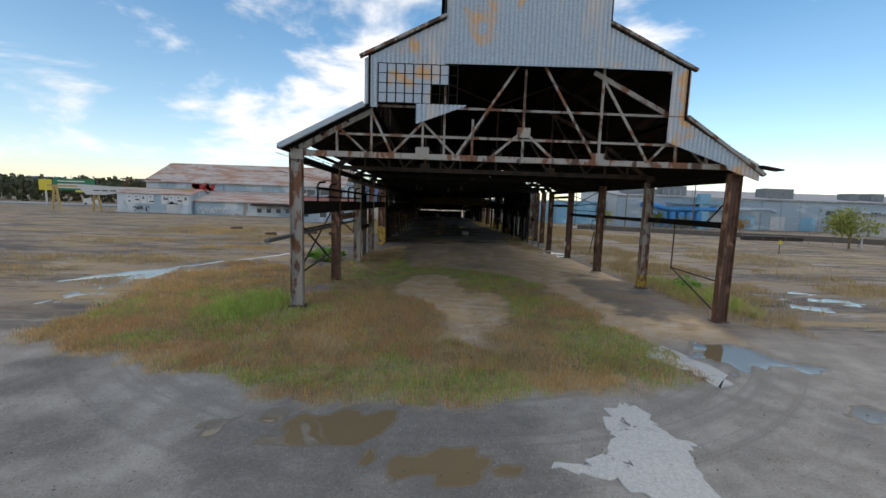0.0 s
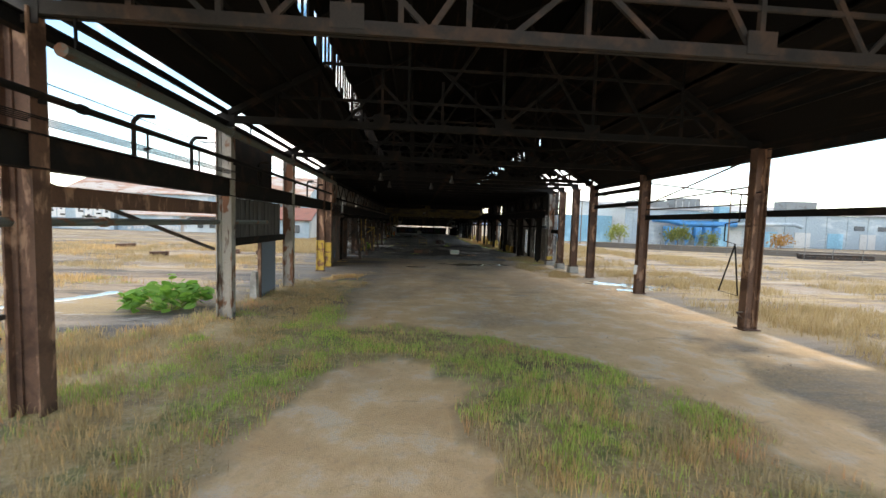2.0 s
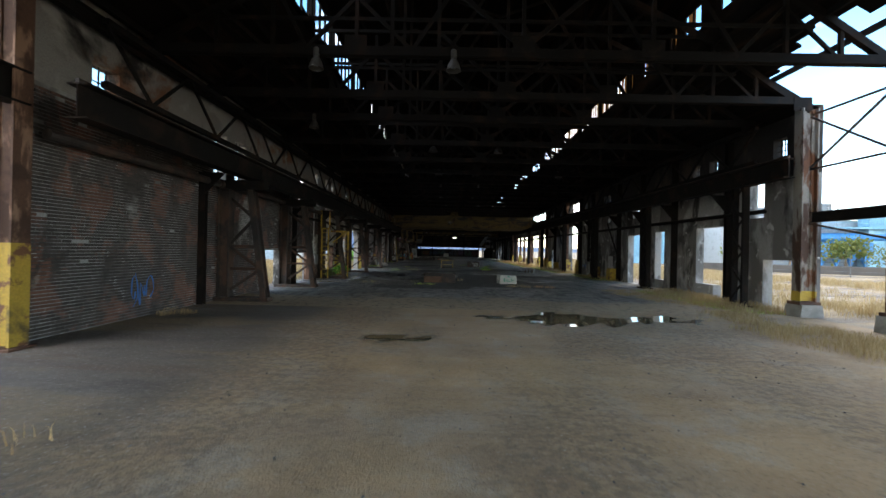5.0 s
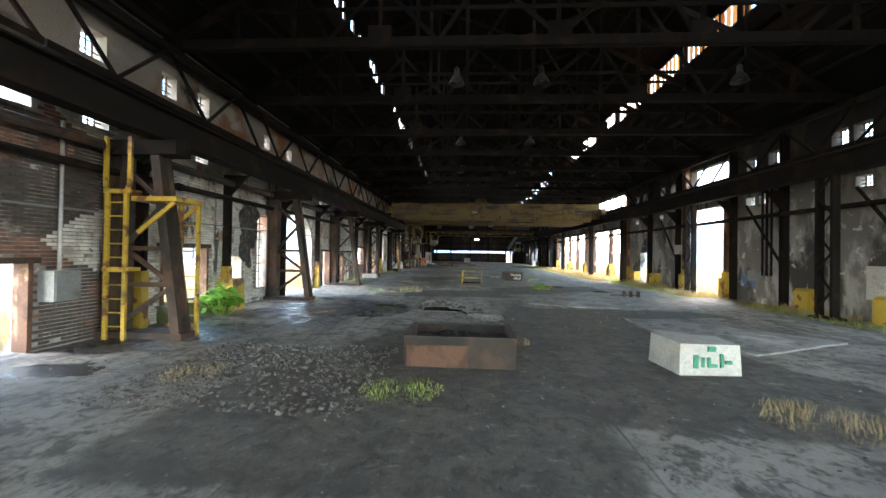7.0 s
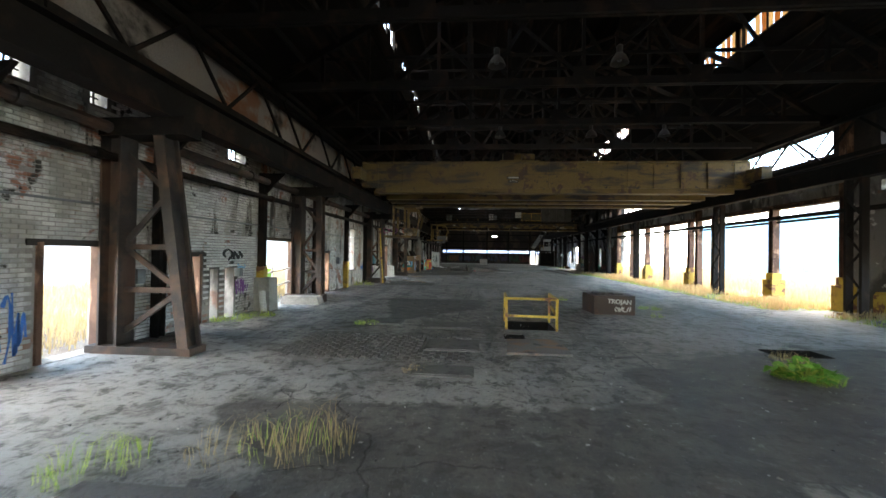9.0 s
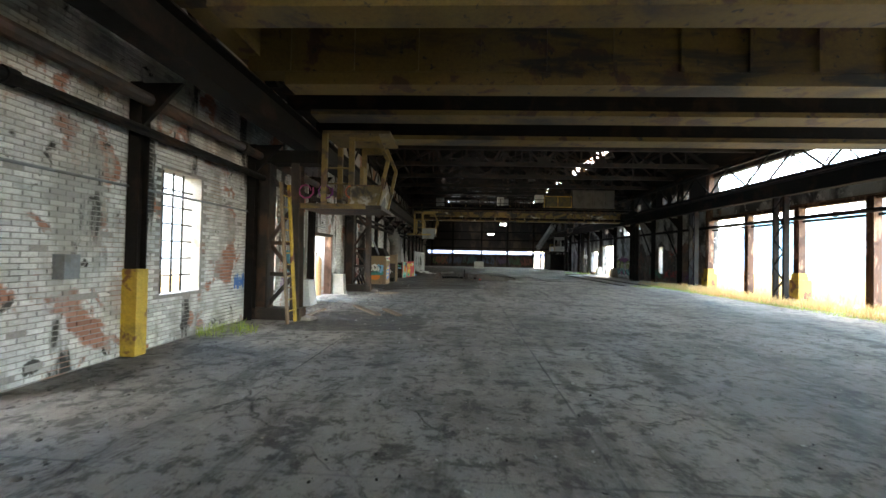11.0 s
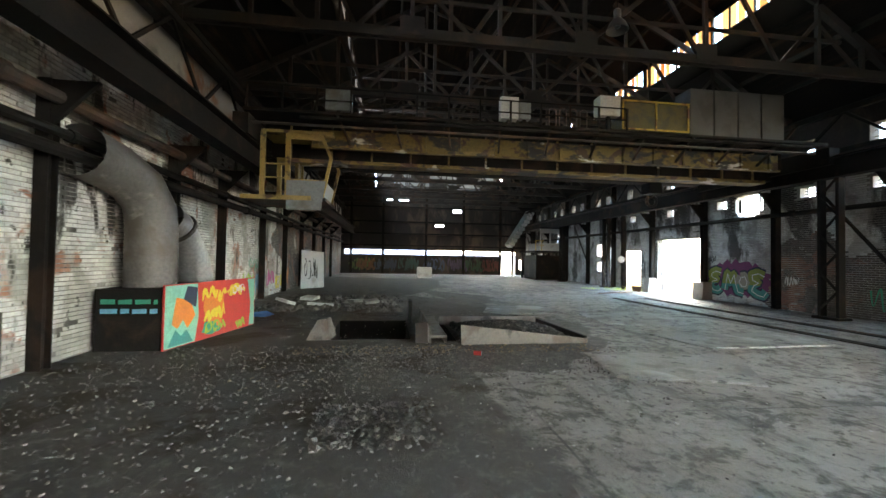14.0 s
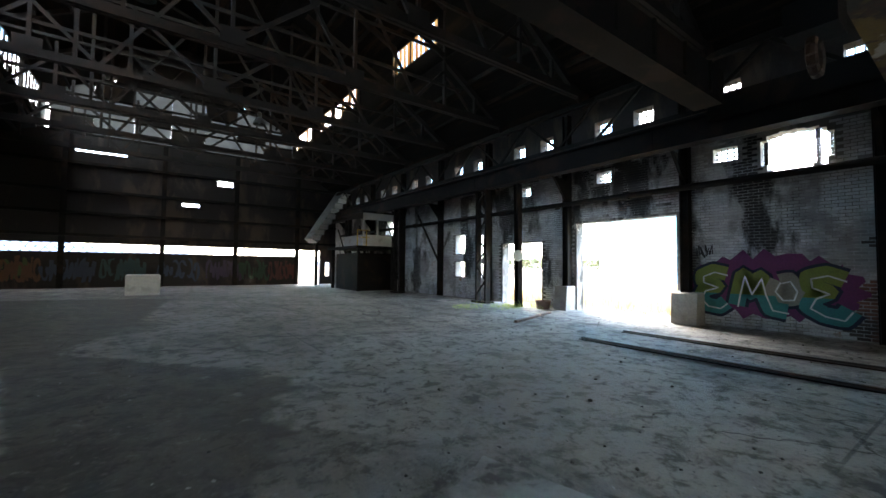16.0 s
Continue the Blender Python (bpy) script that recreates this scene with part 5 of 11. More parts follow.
def lattice(name, x, y0, y1, z0, z1, material, label):
    """A longitudinal lattice girder with a diagonal web."""
    o = base(name, x, y0, z0, label, "girder", "lattice girders")
    part("chord", Mesh().box(x - 0.08, x + 0.08, y0, y1, z0, z0 + 0.14), material, o)
    part("chord", Mesh().box(x - 0.08, x + 0.08, y0, y1, z1 - 0.14, z1), material, o)
    n = int((y1 - y0) / 1.23)
    for i in range(n):
        a, b = y0 + (y1 - y0) * i / n, y0 + (y1 - y0) * (i + 1) / n
        if i % 2:
            part("web_bar", Mesh().beam((x, a, z0 + 0.1), (x, b, z1 - 0.1), 0.06, 0.08), material, o)
        else:
            part("web_bar", Mesh().beam((x, a, z1 - 0.1), (x, b, z0 + 0.1), 0.06, 0.08), material, o)
    return o


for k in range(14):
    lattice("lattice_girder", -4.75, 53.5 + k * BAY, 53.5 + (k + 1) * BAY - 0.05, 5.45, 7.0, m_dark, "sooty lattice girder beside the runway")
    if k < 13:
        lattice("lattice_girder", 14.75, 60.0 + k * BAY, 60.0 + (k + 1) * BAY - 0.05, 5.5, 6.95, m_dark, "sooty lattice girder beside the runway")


# ---------------------------------------------------------------- side and end walls
LEFT_HOLES = [(53.8, 54.6, 4.7, 6.2), (58.7, 59.5, 4.4, 6.05), (60.1, 61.0, 4.3, 6.05), (62.3, 64.6, 0, 1.8), (66.2, 68.68, 0, 1.7), (66.9, 68.6, 4.5, 5.9),
              (71.8, 73.7, 0.45, 2.05), (74.93, 75.6, 0, 1.72), (76.6, 77.35, 0.5, 3.3), (83.55, 84.8, 0, 2.0), (86.6, 87.4, 0, 1.8), (87.78, 88.1, 0, 1.4), (88.4, 88.82, 0, 1.4),
              (90.4, 92.75, 0, 2.32), (88.45, 89.3, 4.5, 4.95), (95.4, 96.3, 0, 1.9), (99.2, 100.3, 0.9, 3.2), (102.5, 103.75, 0.6, 3.35), (106.55, 108.85, 0, 2.45), (113.3, 116.6, 0, 2.9)]
LEFT_HOLES += [(69.5, 70.1, 6.0, 6.6), (71.7, 72.25, 6.0, 6.6), (73.1, 73.65, 6.0, 6.6), (71.7, 72.25, 4.55, 5.0), (73.05, 73.63, 4.55, 5.0), (83.0, 83.4, 4.5, 5.05), (84.37, 84.72, 4.55, 5.1), (69.6, 70.2, 4.55, 5.0), (80.2, 80.6, 4.6, 5.0), (81.0, 81.4, 4.6, 5.0), (77.0, 77.5, 6.0, 6.5), (79, 79.5, 6, 6.5)]
ARCH = []
for i in range(44):
    a = 78.8 + 3.3 * i / 44
    u = (a + 3.3 / 88 - 80.45) / 1.65
    ARCH.append((a, a + 3.3 / 44, 0, 2.25 + 1.52 * math.sqrt(max(0, 1 - u * u))))
LEFT_HOLES += ARCH
wall_plane("wall_left_front", "x", WL - 0.38, WL, 51.9, 70.0, -0.3, 5.2, LEFT_HOLES, m_plaster, "soot-blackened brick side wall")
wall_plane("wall_left", "x", WL - 0.38, WL, 70.0, YE, -0.3, 5.2, LEFT_HOLES, m_mortar, "brick side wall under flaking whitewash")
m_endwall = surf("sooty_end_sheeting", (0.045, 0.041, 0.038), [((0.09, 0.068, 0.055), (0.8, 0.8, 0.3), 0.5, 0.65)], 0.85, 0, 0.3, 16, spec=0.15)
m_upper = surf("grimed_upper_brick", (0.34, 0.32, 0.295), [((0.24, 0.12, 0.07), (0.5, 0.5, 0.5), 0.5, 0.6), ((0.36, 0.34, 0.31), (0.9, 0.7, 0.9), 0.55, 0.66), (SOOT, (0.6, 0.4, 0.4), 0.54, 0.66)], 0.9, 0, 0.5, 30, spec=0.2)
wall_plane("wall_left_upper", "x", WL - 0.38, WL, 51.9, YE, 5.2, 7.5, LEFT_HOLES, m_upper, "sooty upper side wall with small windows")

RIGHT_HOLES = [(60.4, 61.2, 3.5, 5.0), (58.75, 60.4, 0, 1.85), (62.6, 64.6, 0.6, 3.3), (62.6, 63.3, 0, 0.6), (67.5, 68.5, 0.5, 3.3), (70.3, 72.0, 0, 3.2), (70.5, 71.4, 4.3, 5.4), (81.9, 85.15, 0, 4.55), (81.9, 85.15, 5.35, 6.75),
               (90.6, 91.6, 0, 2.2), (93.8, 117.0, 0, 4.15), (94.3, 103.1, 6.0, 7.2), (104.5, 117.0, 5.4, 6.75), (122.8, 123.4, 0.7, 2.7), (131.9, 135.2, -0.02, 3.02), *[(128.6 + 0.12 * i, 128.72 + 0.12 * i, 3.72 + (0.3, 0.12, 0.2, 0.02, 0.06, 0, 0.04, 0.02, 0.1, 0.16, 0.3)[i], 4.78 - (0.2, 0.1, 0.04, 0.05, 0.02, 0, 0.02, 0, 0.03, 0.05, 0.15)[i]) for i in range(11)], (136.75, 138.85, -0.02, 2.45), (140.1, 140.6, 1.0, 1.6), (140.1, 140.6, 1.9, 2.9), (141.4, 142.1, 1.0, 1.7), (141.4, 142.1, 2.1, 3.0),
               (148.5, 149.3, 3.4, 4.2)]
wy = 74.3
for y0 in (59.4, 63.1, 64.4, 75.0, 75.8, 78.7, 80.0, 86.7, 88.0, 90.55, 91.85, 119.5, 121.0, 122.3, 124.2, 126.5, 127.8, 130.3, 132.5, 133.85, 136.2, 137.6, 140.2, 141.6, 144.2, 145.6, 148.0, 149.5, 152, 153.4):
    RIGHT_HOLES.append((y0, y0 + 0.62, 5.55, 6.4))
for y0 in (75.0, 79.3, 80.1, 87, 88.2, 90.6, 91.9, 124.2, 126.5, 133.85, 130.4, 137.3):
    RIGHT_HOLES.append((y0, y0 + 0.55, 4.3, 4.66))
wall_plane("wall_right", "x", WR, WR + 0.38, 58.4, YE, -0.3, 4.9, RIGHT_HOLES, m_plaster, "soot-stained painted brick side wall")
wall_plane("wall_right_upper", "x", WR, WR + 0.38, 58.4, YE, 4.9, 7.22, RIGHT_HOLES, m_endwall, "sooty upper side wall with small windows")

# the two slits near z 8 are added in place of glowing tube lights
END_HOLES = [(-4.9, 12.3, 2.1, 2.62), (12.45, 14.2, 0, 2.0), (12.45, 14.2, 2.1, 2.6), (14.6, 15.0, 0.6, 1.7), (-3.95, -1.85, 8.0, 8.17), (-0.45, 1.95, 8.02, 8.19), (6.9, 7.9, 6.85, 7.25), (4.9, 5.9, 5.25, 5.5)]
wall_plane("wall_end", "y", YE, YE + 0.3, WL - 0.38, WR + 0.38, -0.3, 9.0, END_HOLES, m_endwall, "sooty sheeted end wall with a strip window")
# upper end wall, translucent grey sheets between dark frames
m_greysheet = sheet("grey_glazing", (0.16, 0.165, 0.165), (0.09, 0.09, 0.09))
ue = base("wall_end_upper", XC, YE, 9, "upper end gable of grey translucent sheets", "wall", kind="structure")
for i in range(7):
    for j in range(3):
        x0, z0 = -1.6 + i * 1.92, 9.1 + j * 1.15
        part("sheet_panel", Mesh().box(x0, x0 + 1.915, YE + 0.05, YE + 0.08, z0, z0 + 1.145), m_greysheet if (i + j) % 3 else m_endwall, ue)
part("gable_sheet", Mesh().prism([(ML - 0.1, 12.5), (MR + 0.1, 12.5), (MR, Z_M1 + 0.1), (XC, Z_M1 + 1.2), (ML, Z_M1 + 0.1)], "y", YE + 0.1, YE + 0.2), m_endwall, ue)
part("gable_sheet", Mesh().box(-5.6, CL, YE + 0.1, YE + 0.2, 7.3, 9.2), m_endwall, ue)
part("gable_sheet", Mesh().box(CR, 15.7, YE + 0.1, YE + 0.2, 7.0, 9.2), m_endwall, ue)
for k in range(4):
    part("frame_bar", Mesh().box(-1.8, 11.9, YE - 0.06, YE + 0.04, 9.0 + k * 1.15, 9.12 + k * 1.15), m_dark, ue)

# ---------------------------------------------------------------- things along the left side
def brace(y, cap=4.3, foot=-3.52, head=-4.12, label="dark riveted A-frame crane column on a base beam"):
    """An A-frame crane column: upright, slanting leg, struts and diagonals in the plane y."""
    b = base("crane_column", -4.4, y, 0, label, "column", "A-frame crane columns")
    part("upright", Mesh().box(-5.2, -5.16, y - 0.19, y + 0.19, 0, cap).box(-4.84, -4.8, y - 0.19, y + 0.19, 0, cap).box(-5.16, -4.84, y - 0.015, y + 0.015, 0, cap), m_steel, b)
    m = Mesh()
    for s in (-0.17, 0.17):
        m.beam((foot, y + s, 0.1), (head, y + s, cap), 0.04, 0.2, (1, 0, 0))
    m.beam((foot, y, 0.1), (head, y, cap), 0.34, 0.03, (1, 0, 0))
    part("slanting_leg", m, m_steel, b)
    part("base_beam", Mesh().box(-5.4, foot + 0.16, y - 0.22, y + 0.22, -0.02, 0.13 if foot > -3.8 else 0.3), m_steel, b)
    part("cap_plate", Mesh().box(-5.2, -3.55, y - 0.24, y + 0.24, cap - 0.32, cap), m_dark, b)
    for z in (1.15, 1.95):
        part("strut", Mesh().box(-4.8, foot - 0.12 + (head - foot) * z / cap, y - 0.05, y + 0.05, z - 0.05, z + 0.05), m_steel, b)
    for p, q in (((-4.85, 0.35), (-3.75, 1.1)), ((-4.85, 1.95), (-3.8, 1.2)), ((-4.85, 2.0), (-3.9, 2.9)), ((-4.85, 3.7), (-3.95, 3.0))):
        qx = min(q[0], foot - 0.1 + (head - foot) * q[1] / cap)
        part("diagonal", Mesh().beam((p[0], y, p[1]), (qx, y, q[1]), 0.05, 0.1), m_steel, b)
    return b


b0 = brace(70.2)
b1 = brace(92.35, 4.3, -4.1, -4.16, "dark laced steel crane column on a tall base")
for yb in (102.4, 110.66):
    copy_thing(b1, pose(-4.4, yb, 0))
for yb in (77.35, 84.7):
    copy_thing(b0, pose(-4.4, yb, 0))
for yb in (92.35, 102.4, 110.66):
    mound("concrete_pier", Mesh().prism([(-5.3, 0.0), (-3.85, 0.0), (-3.95, 0.28), (-5.2, 0.28)], "y", yb - 0.75, yb - 0.24) if yb == 92.35 else Mesh().prism([(-3.93, 0.0), (-3.63, 0.0), (-3.7, 0.06), (-3.9, 0.09)], "y", yb - 0.16, yb + 0.18), m_conc, "rough concrete lump at a column foot", "pier", "concrete piers")
for yb in (59.0, 64.3):
    copy_thing(b0, pose(-4.4, yb, 0))

# wall pilasters with yellow feet
for y in (57.9, 66.0, 71.0, 74.5, 79.0 - 0.45, 82.55, 85.9, 90.1, 94.4, 98.5, 102.6 - 0.5, 106.2, 112.0, 117.4, 120.6, 124.2, 127.0, 131.0, 134.5, 138.2, 142, 146, 150):
    p = base("wall_stanchion", -5.15, y, 0, "thin dark wall stanchion against the brick", "post", "wall stanchions")
    part("post", Mesh().ibeam((-5.17, y, 0), (-5.17, y, 4.4), 0.2, 0.2, 0.02, (0, 1, 0)), m_dark, p)
    part("bracket", Mesh().prism([(-5.28, 3.5), (-5.28, 4.4), (-4.45, 4.4), (-4.6, 4.25)], "y", y - 0.04, y + 0.04), m_dark, p)
    if y in (71.0, 74.5, 82.55, 90.1, 98.5):
        part("foot_paint", Mesh().box(-5.29, -5.04, y - 0.115, y + 0.115, 0.02, 1.4), m_yellow, p, "yellow painted foot")

# yellow ladder, its landing and the second ladder
lad = base("ladder", -4.65, 69.75, 0, "yellow steel ladder with a small landing, on the crane column", "ladder")
for x, o in ((-4.86, -0.05), (-4.45, 0.07)):
    part("rail", Mesh().beam((x, 69.75, 0.02), (x, 69.75, 3.1), 0.08, 0.06, (0, 1, 0)).beam((x, 69.75, 3.1), (x + o, 69.75, 3.3), 0.08, 0.06, (0, 1, 0)).beam((x + o, 69.75, 3.3), (x + o, 69.75, 4.3), 0.08, 0.06, (0, 1, 0)), m_yellow, lad)
for i in range(10):
    part("rung", Mesh().tube((-4.84, 69.75, 0.3 + 0.29 * i), (-4.47, 69.75, 0.3 + 0.29 * i), 0.016, 6), m_yellow, lad)
for z in (1.5, 3.15):
    part("standoff", Mesh().box(-4.95, -4.36, 69.73, 70.05, z - 0.04, z + 0.04), m_yellow, lad)
part("landing", Mesh().box(-4.3, -3.32, 69.7, 70.52, 2.94, 3.04), m_yellow, lad)
for y in (69.75, 70.48):
    part("landing_brace", Mesh().beam((-3.4, y, 2.92), (-4.18, y, 2.28), 0.05, 0.08), m_yellow, lad)
for x in (-3.8, -3.38):
    part("post", Mesh().box(x - 0.035, x + 0.035, 70.46, 70.53, 0.18 if x < -3.5 else 0.0, 2.94), m_yellow, lad)
for i in range(8):
    part("rung", Mesh().tube((-3.8, 70.495, 0.45 + 0.29 * i), (-3.38, 70.495, 0.45 + 0.29 * i), 0.014, 6), m_yellow, lad)
part("toe_bar", Mesh().box(-4.1, -3.38, 70.46, 70.53, 0.18, 0.26), m_yellow, lad)

lad2 = base("ladder", -4.0, 101.9, 0, "pale yellow worn ladder leaning by the crane column", "ladder")
for y in (101.65, 102.1):
    part("rail", Mesh().beam((-4.0, y, 0), (-4.25, y, 3.4), 0.06, 0.08, (0, 1, 0)), m_timber if y < 101.9 else m_yellow, lad2)
for i in range(11):
    part("rung", Mesh().tube((-4.02 - 0.022 * i, 101.65, 0.3 + 0.28 * i), (-4.02 - 0.022 * i, 102.1, 0.3 + 0.28 * i), 0.015, 6), m_yellow, lad2)

# switch box on the wall with its conduit
sb = base("switch_box", -5.0, 69.0, 0.9, "grey steel switch box fixed to the wall", "box")
part("body", Mesh().box(-5.29, -4.95, 68.78, 69.3, 0.92, 1.5), m_grey, sb)
part("door", Mesh().box(-4.948, -4.93, 68.8, 69.28, 0.94, 1.48), m_grey, sb)
part("conduit", Mesh().tube((-5.15, 69.05, 1.5), (-5.15, 69.05, 4.4), 0.035), m_galv, sb)
for y, z, s in ((85.4, 1.2, 0.2), (104.5, 1.12, 0.44), (97.4, 1.3, 0.22), (88.9, 1.15, 0.16)):
    mound("switch_box", Mesh().box(-5.29, -5.12, y - s / 2, y + s / 2, z, z + s * 1.5), m_grey if y != 104.5 else surf("turquoise_enamel", (0.07, 0.27, 0.36), [((0.05, 0.14, 0.18), 3, 0.5, 0.65)], 0.5), "small switch box on the brick wall", "box", "wall boxes")

# long pipes on brackets
def long_pipe(x, z, r, y0, y1, material, label, name="pipe"):
    o = base(name, x, y0, z, label, "pipe", "long pipes")
    y = y0
    while y < y1:
        e = min(y + 6.1, y1)
        part("pipe_length", Mesh().tube((x, y, z), (x, e, z), r, 10), material, o)
        if e < y1:
            part("coupling", Mesh().tube((x, e - 0.07, z), (x, e + 0.07, z), r * 1.35, 10), material, o)
        y = e
    return o


long_pipe(-5.05, 3.62, 0.08, 66, 156, m_dark, "sooty pipe along the wall")
long_pipe(-5.0, 4.12, 0.11, 52.5, 156, m_steel, "thick rusty pipe under the runway")
long_pipe(-4.9, 3.3, 0.1, 110, 156, m_dark, "sooty pipe along the wall")
long_pipe(-5.25, 2.72, 0.022, 66, 108, m_grey, "thin conduit along the brick")
long_pipe(15.1, 3.7, 0.09, 60, 156, m_dark, "sooty pipe along the painted wall")
long_pipe(14.95, 7.05, 0.05, 60, 156, m_dark, "conduit under the eave")
long_pipe(-5.35, 3.55, 0.09, 17.2, 39.5, m_pipe, "green-grey pipe with flanges between the columns")
po = long_pipe(-4.75, 5.75, 0.07, 22, 51, m_dark, "sooty pipe over the runway girder")
for y in (27.3, 34.75, 42.0, 49.4):
    part("bracket", Mesh().box(-5.0, -4.72, y - 0.03, y + 0.03, 5.62, 5.69), m_dark, po)
po = long_pipe(-4.2, 6.45, 0.12, 27.0, 50, m_pipe, "thick pipe hung under the side roof")
for y in (27.3, 34.7, 42.1, 49.5):
    part("hanger", Mesh().box(-4.22, -4.18, y - 0.02, y + 0.02, 6.5, 7.12), m_dark, po)
for i in range(5):
    long_pipe(-4.95 + 0.05 * i, 5.3 + 0.02 * i, 0.012, 24 if i else 20, 35, m_dark, "conductor wire along the girder", "wire")
for k, (x, z) in enumerate(((-5.9, 7.55), (-6.0, 7.2), (-5.95, 6.4))):
    cbl = long_pipe(x, z, 0.012, 20.0, 51.5, m_dark, "sagging cable beside the eave", "cable")
    for y in (27.3, 34.75, 42.0, 49.4):
        part("clip", Mesh().box(x - 0.02, -5.3, y - 0.02, y + 0.02, min(z, 7.1) - 0.03, min(z, 7.1) + 0.01).box(x - 0.02, x + 0.02, y - 0.02, y + 0.02, min(z, 7.1) - 0.03, z), m_dark, cbl)
# truss wall below the front runway: brackets, posts
for y in (22.2, 24.6, 29.6, 32.0, 37.0, 44.5, 47.0):
    st = base("guard_post", -4.8, y, 5.1, "bent conduit post on the runway girder", "post", "runway posts")
    part("post", Mesh().path([(-4.8, y, 5.11), (-4.8, y, 5.9), (-4.75, y + 0.12, 6.05), (-4.5, y + 0.3, 6.08)], 0.05, 8), m_dark, st)
    part("stub", Mesh().tube((-5.0, y + 0.8, 5.11), (-5.0, y + 0.8, 5.8), 0.025), m_dark, st)
xb = base("bracing", -5.3, 21, 1, "rusty cross bracing between the front columns", "bracing", "column bracing")
for p, q in (((20.2, 4.4), (27.0, 1.5)), ((20.2, 1.4), (27.0, 4.4)), ((20.2, 3.7), (27.1, 3.7)), ((20.3, 1.55), (27.1, 1.9)), ((27.5, 4.4), (34.4, 2.6))):
    part("brace_rod", Mesh().beam((-5.35, p[0], p[1]), (-5.35, q[0], q[1]), 0.06, 0.09), m_steel, xb)
# plate girder below the runway and the sheeted bay
run_beam("plate_girder", -5.3, 4.05, 0.12, 0.42, 27.5, 34.5, m_rustcol, "rust-red riveted plate girder between columns", "girder")
sh = base("sheeted_bay", -5.4, 35, 2.8, "stained grey sheet wall hung between columns", "partition")
part("upper_sheet", Mesh().box(-5.5, -5.42, 35.05, 40.3, 4.51, 7.3), m_dark, sh)
m_sheetgrey = surf("dull_grey_sheeting", (0.085, 0.082, 0.077), [((0.045, 0.042, 0.04), (0.4, 4.0, 0.3), 0.45, 0.6), ((0.16, 0.155, 0.145), (0.5, 5.0, 0.4), 0.58, 0.7)], 0.7, 0.1, 0.2, 14)
for i in range(30):
    a = 35.05 + i * 0.2217
    part("lower_sheet", Mesh().box(-5.53, -5.44 - 0.03 * (i % 2), a, a + 0.2217, 2.92, 4.5), m_sheetgrey, sh)
part("lintel", Mesh().box(-5.55, -5.25, 35.0, 41.8, 2.62, 2.92), m_dark, sh)
for y0, y1 in ((34.98, 35.85), (38.75, 40.65)):
    pn = base("steel_door", -5.35, y0, 0, "flat blue-grey steel door panel standing open", "door", "blue-grey door panels")
    part("leaf", Mesh().box(-5.42, -5.34, y0, y1, 0.02, 2.62), m_bluegrey, pn)
    part("edge_angle", Mesh().box(-5.45, -5.31, y0 - 0.14, y0 - 0.01, 0.02, 2.62), m_rustcol, pn)
mound("concrete_post", Mesh().prism([(-5.6, 0), (-5.3, 0), (-5.34, 1.3), (-5.5, 1.35), (-5.58, 1.1)], "y", 38.1, 38.4), m_conc, "broken concrete post by the door panel", "post")

# right side of the open shed: bracing, beams, hanging pipes
rb = base("bracing", 15.0, 27.6, 4, "rusty beams and rods between the outer columns", "bracing", "column bracing")
for y0, y1, z, h in ((20.2, 27.4, 4.55, 0.3), (27.8, 34, 4.5, 0.24), (34.4, 42.0, 4.45, 0.26), (42.4, 48.7, 5.3, 0.26), (42.4, 48.7, 6.2, 0.24), (55.5, 57.9, 3.3, 0.34)):
    part("beam", Mesh().ibeam((15.0, y0, z), (15.0, y1, z), 0.18, h, 0.025), m_dark, rb)
for p, q in (((20.2, 1.8), (24.5, 1.9)), ((24.5, 4.4), (24.5, 1.8)), ((24.5, 1.9), (20.6, 0.3)), ((20.4, 5.9), (21.8, 4.7)), ((34.5, 6.8), (41.9, 5.2)), ((34.5, 5.2), (41.9, 6.4)), ((34.5, 4.9), (42.0, 4.9)), ((34.5, 5.6), (42, 5.3)), ((42.4, 5.5), (48.5, 6.2)), ((49.2, 6.9), (52.0, 6.75)), ((55.5, 4.9), (58.0, 4.9)), ((55.5, 6.7), (58.0, 6.7)), ((55.5, 4.95), (58.0, 6.65)), ((55.5, 6.65), (58.0, 4.95)), ((55.4, 2.5), (58.0, 3.1))):
    part("rod", Mesh().beam((15.0, *p), (15.0, *q), 0.05, 0.06), m_steel, rb)
hp = base("bent_pipe", 14.9, 33.9, 0.8, "bent conduit frame hanging from a column", "pipe")
part("pipe_run", bend([(14.6, 33.9, 5.3), (14.6, 34.8, 5.25), (14.6, 34.8, 4.2), (14.6, 35.5, 4.1), (14.6, 35.5, 3.4), (14.6, 34.9, 3.3), (14.6, 35.6, 1.3), (14.6, 34.6, 1.25), (14.6, 34.9, 3.2)], 0.03, 8), m_dark, hp, fix=False)
sp = base("step_bracket", 14.5, 34.3, 0.5, "rusty step bracket on a column", "bracket")
part("arms", Mesh().beam((14.1, 34.0, 0.72), (14.7, 34.2, 0.7), 0.05, 0.05).beam((14.1, 34.0, 0.72), (14.6, 34.2, 0.35), 0.04, 0.04), m_steel, sp)
mound("hanging_tag", Mesh().rbox(pose(14.55, 42.0, 1.15, 8, 0, 12), 0.22, 0.03, 0.55), m_white, "torn white card wired to a column", "tag")

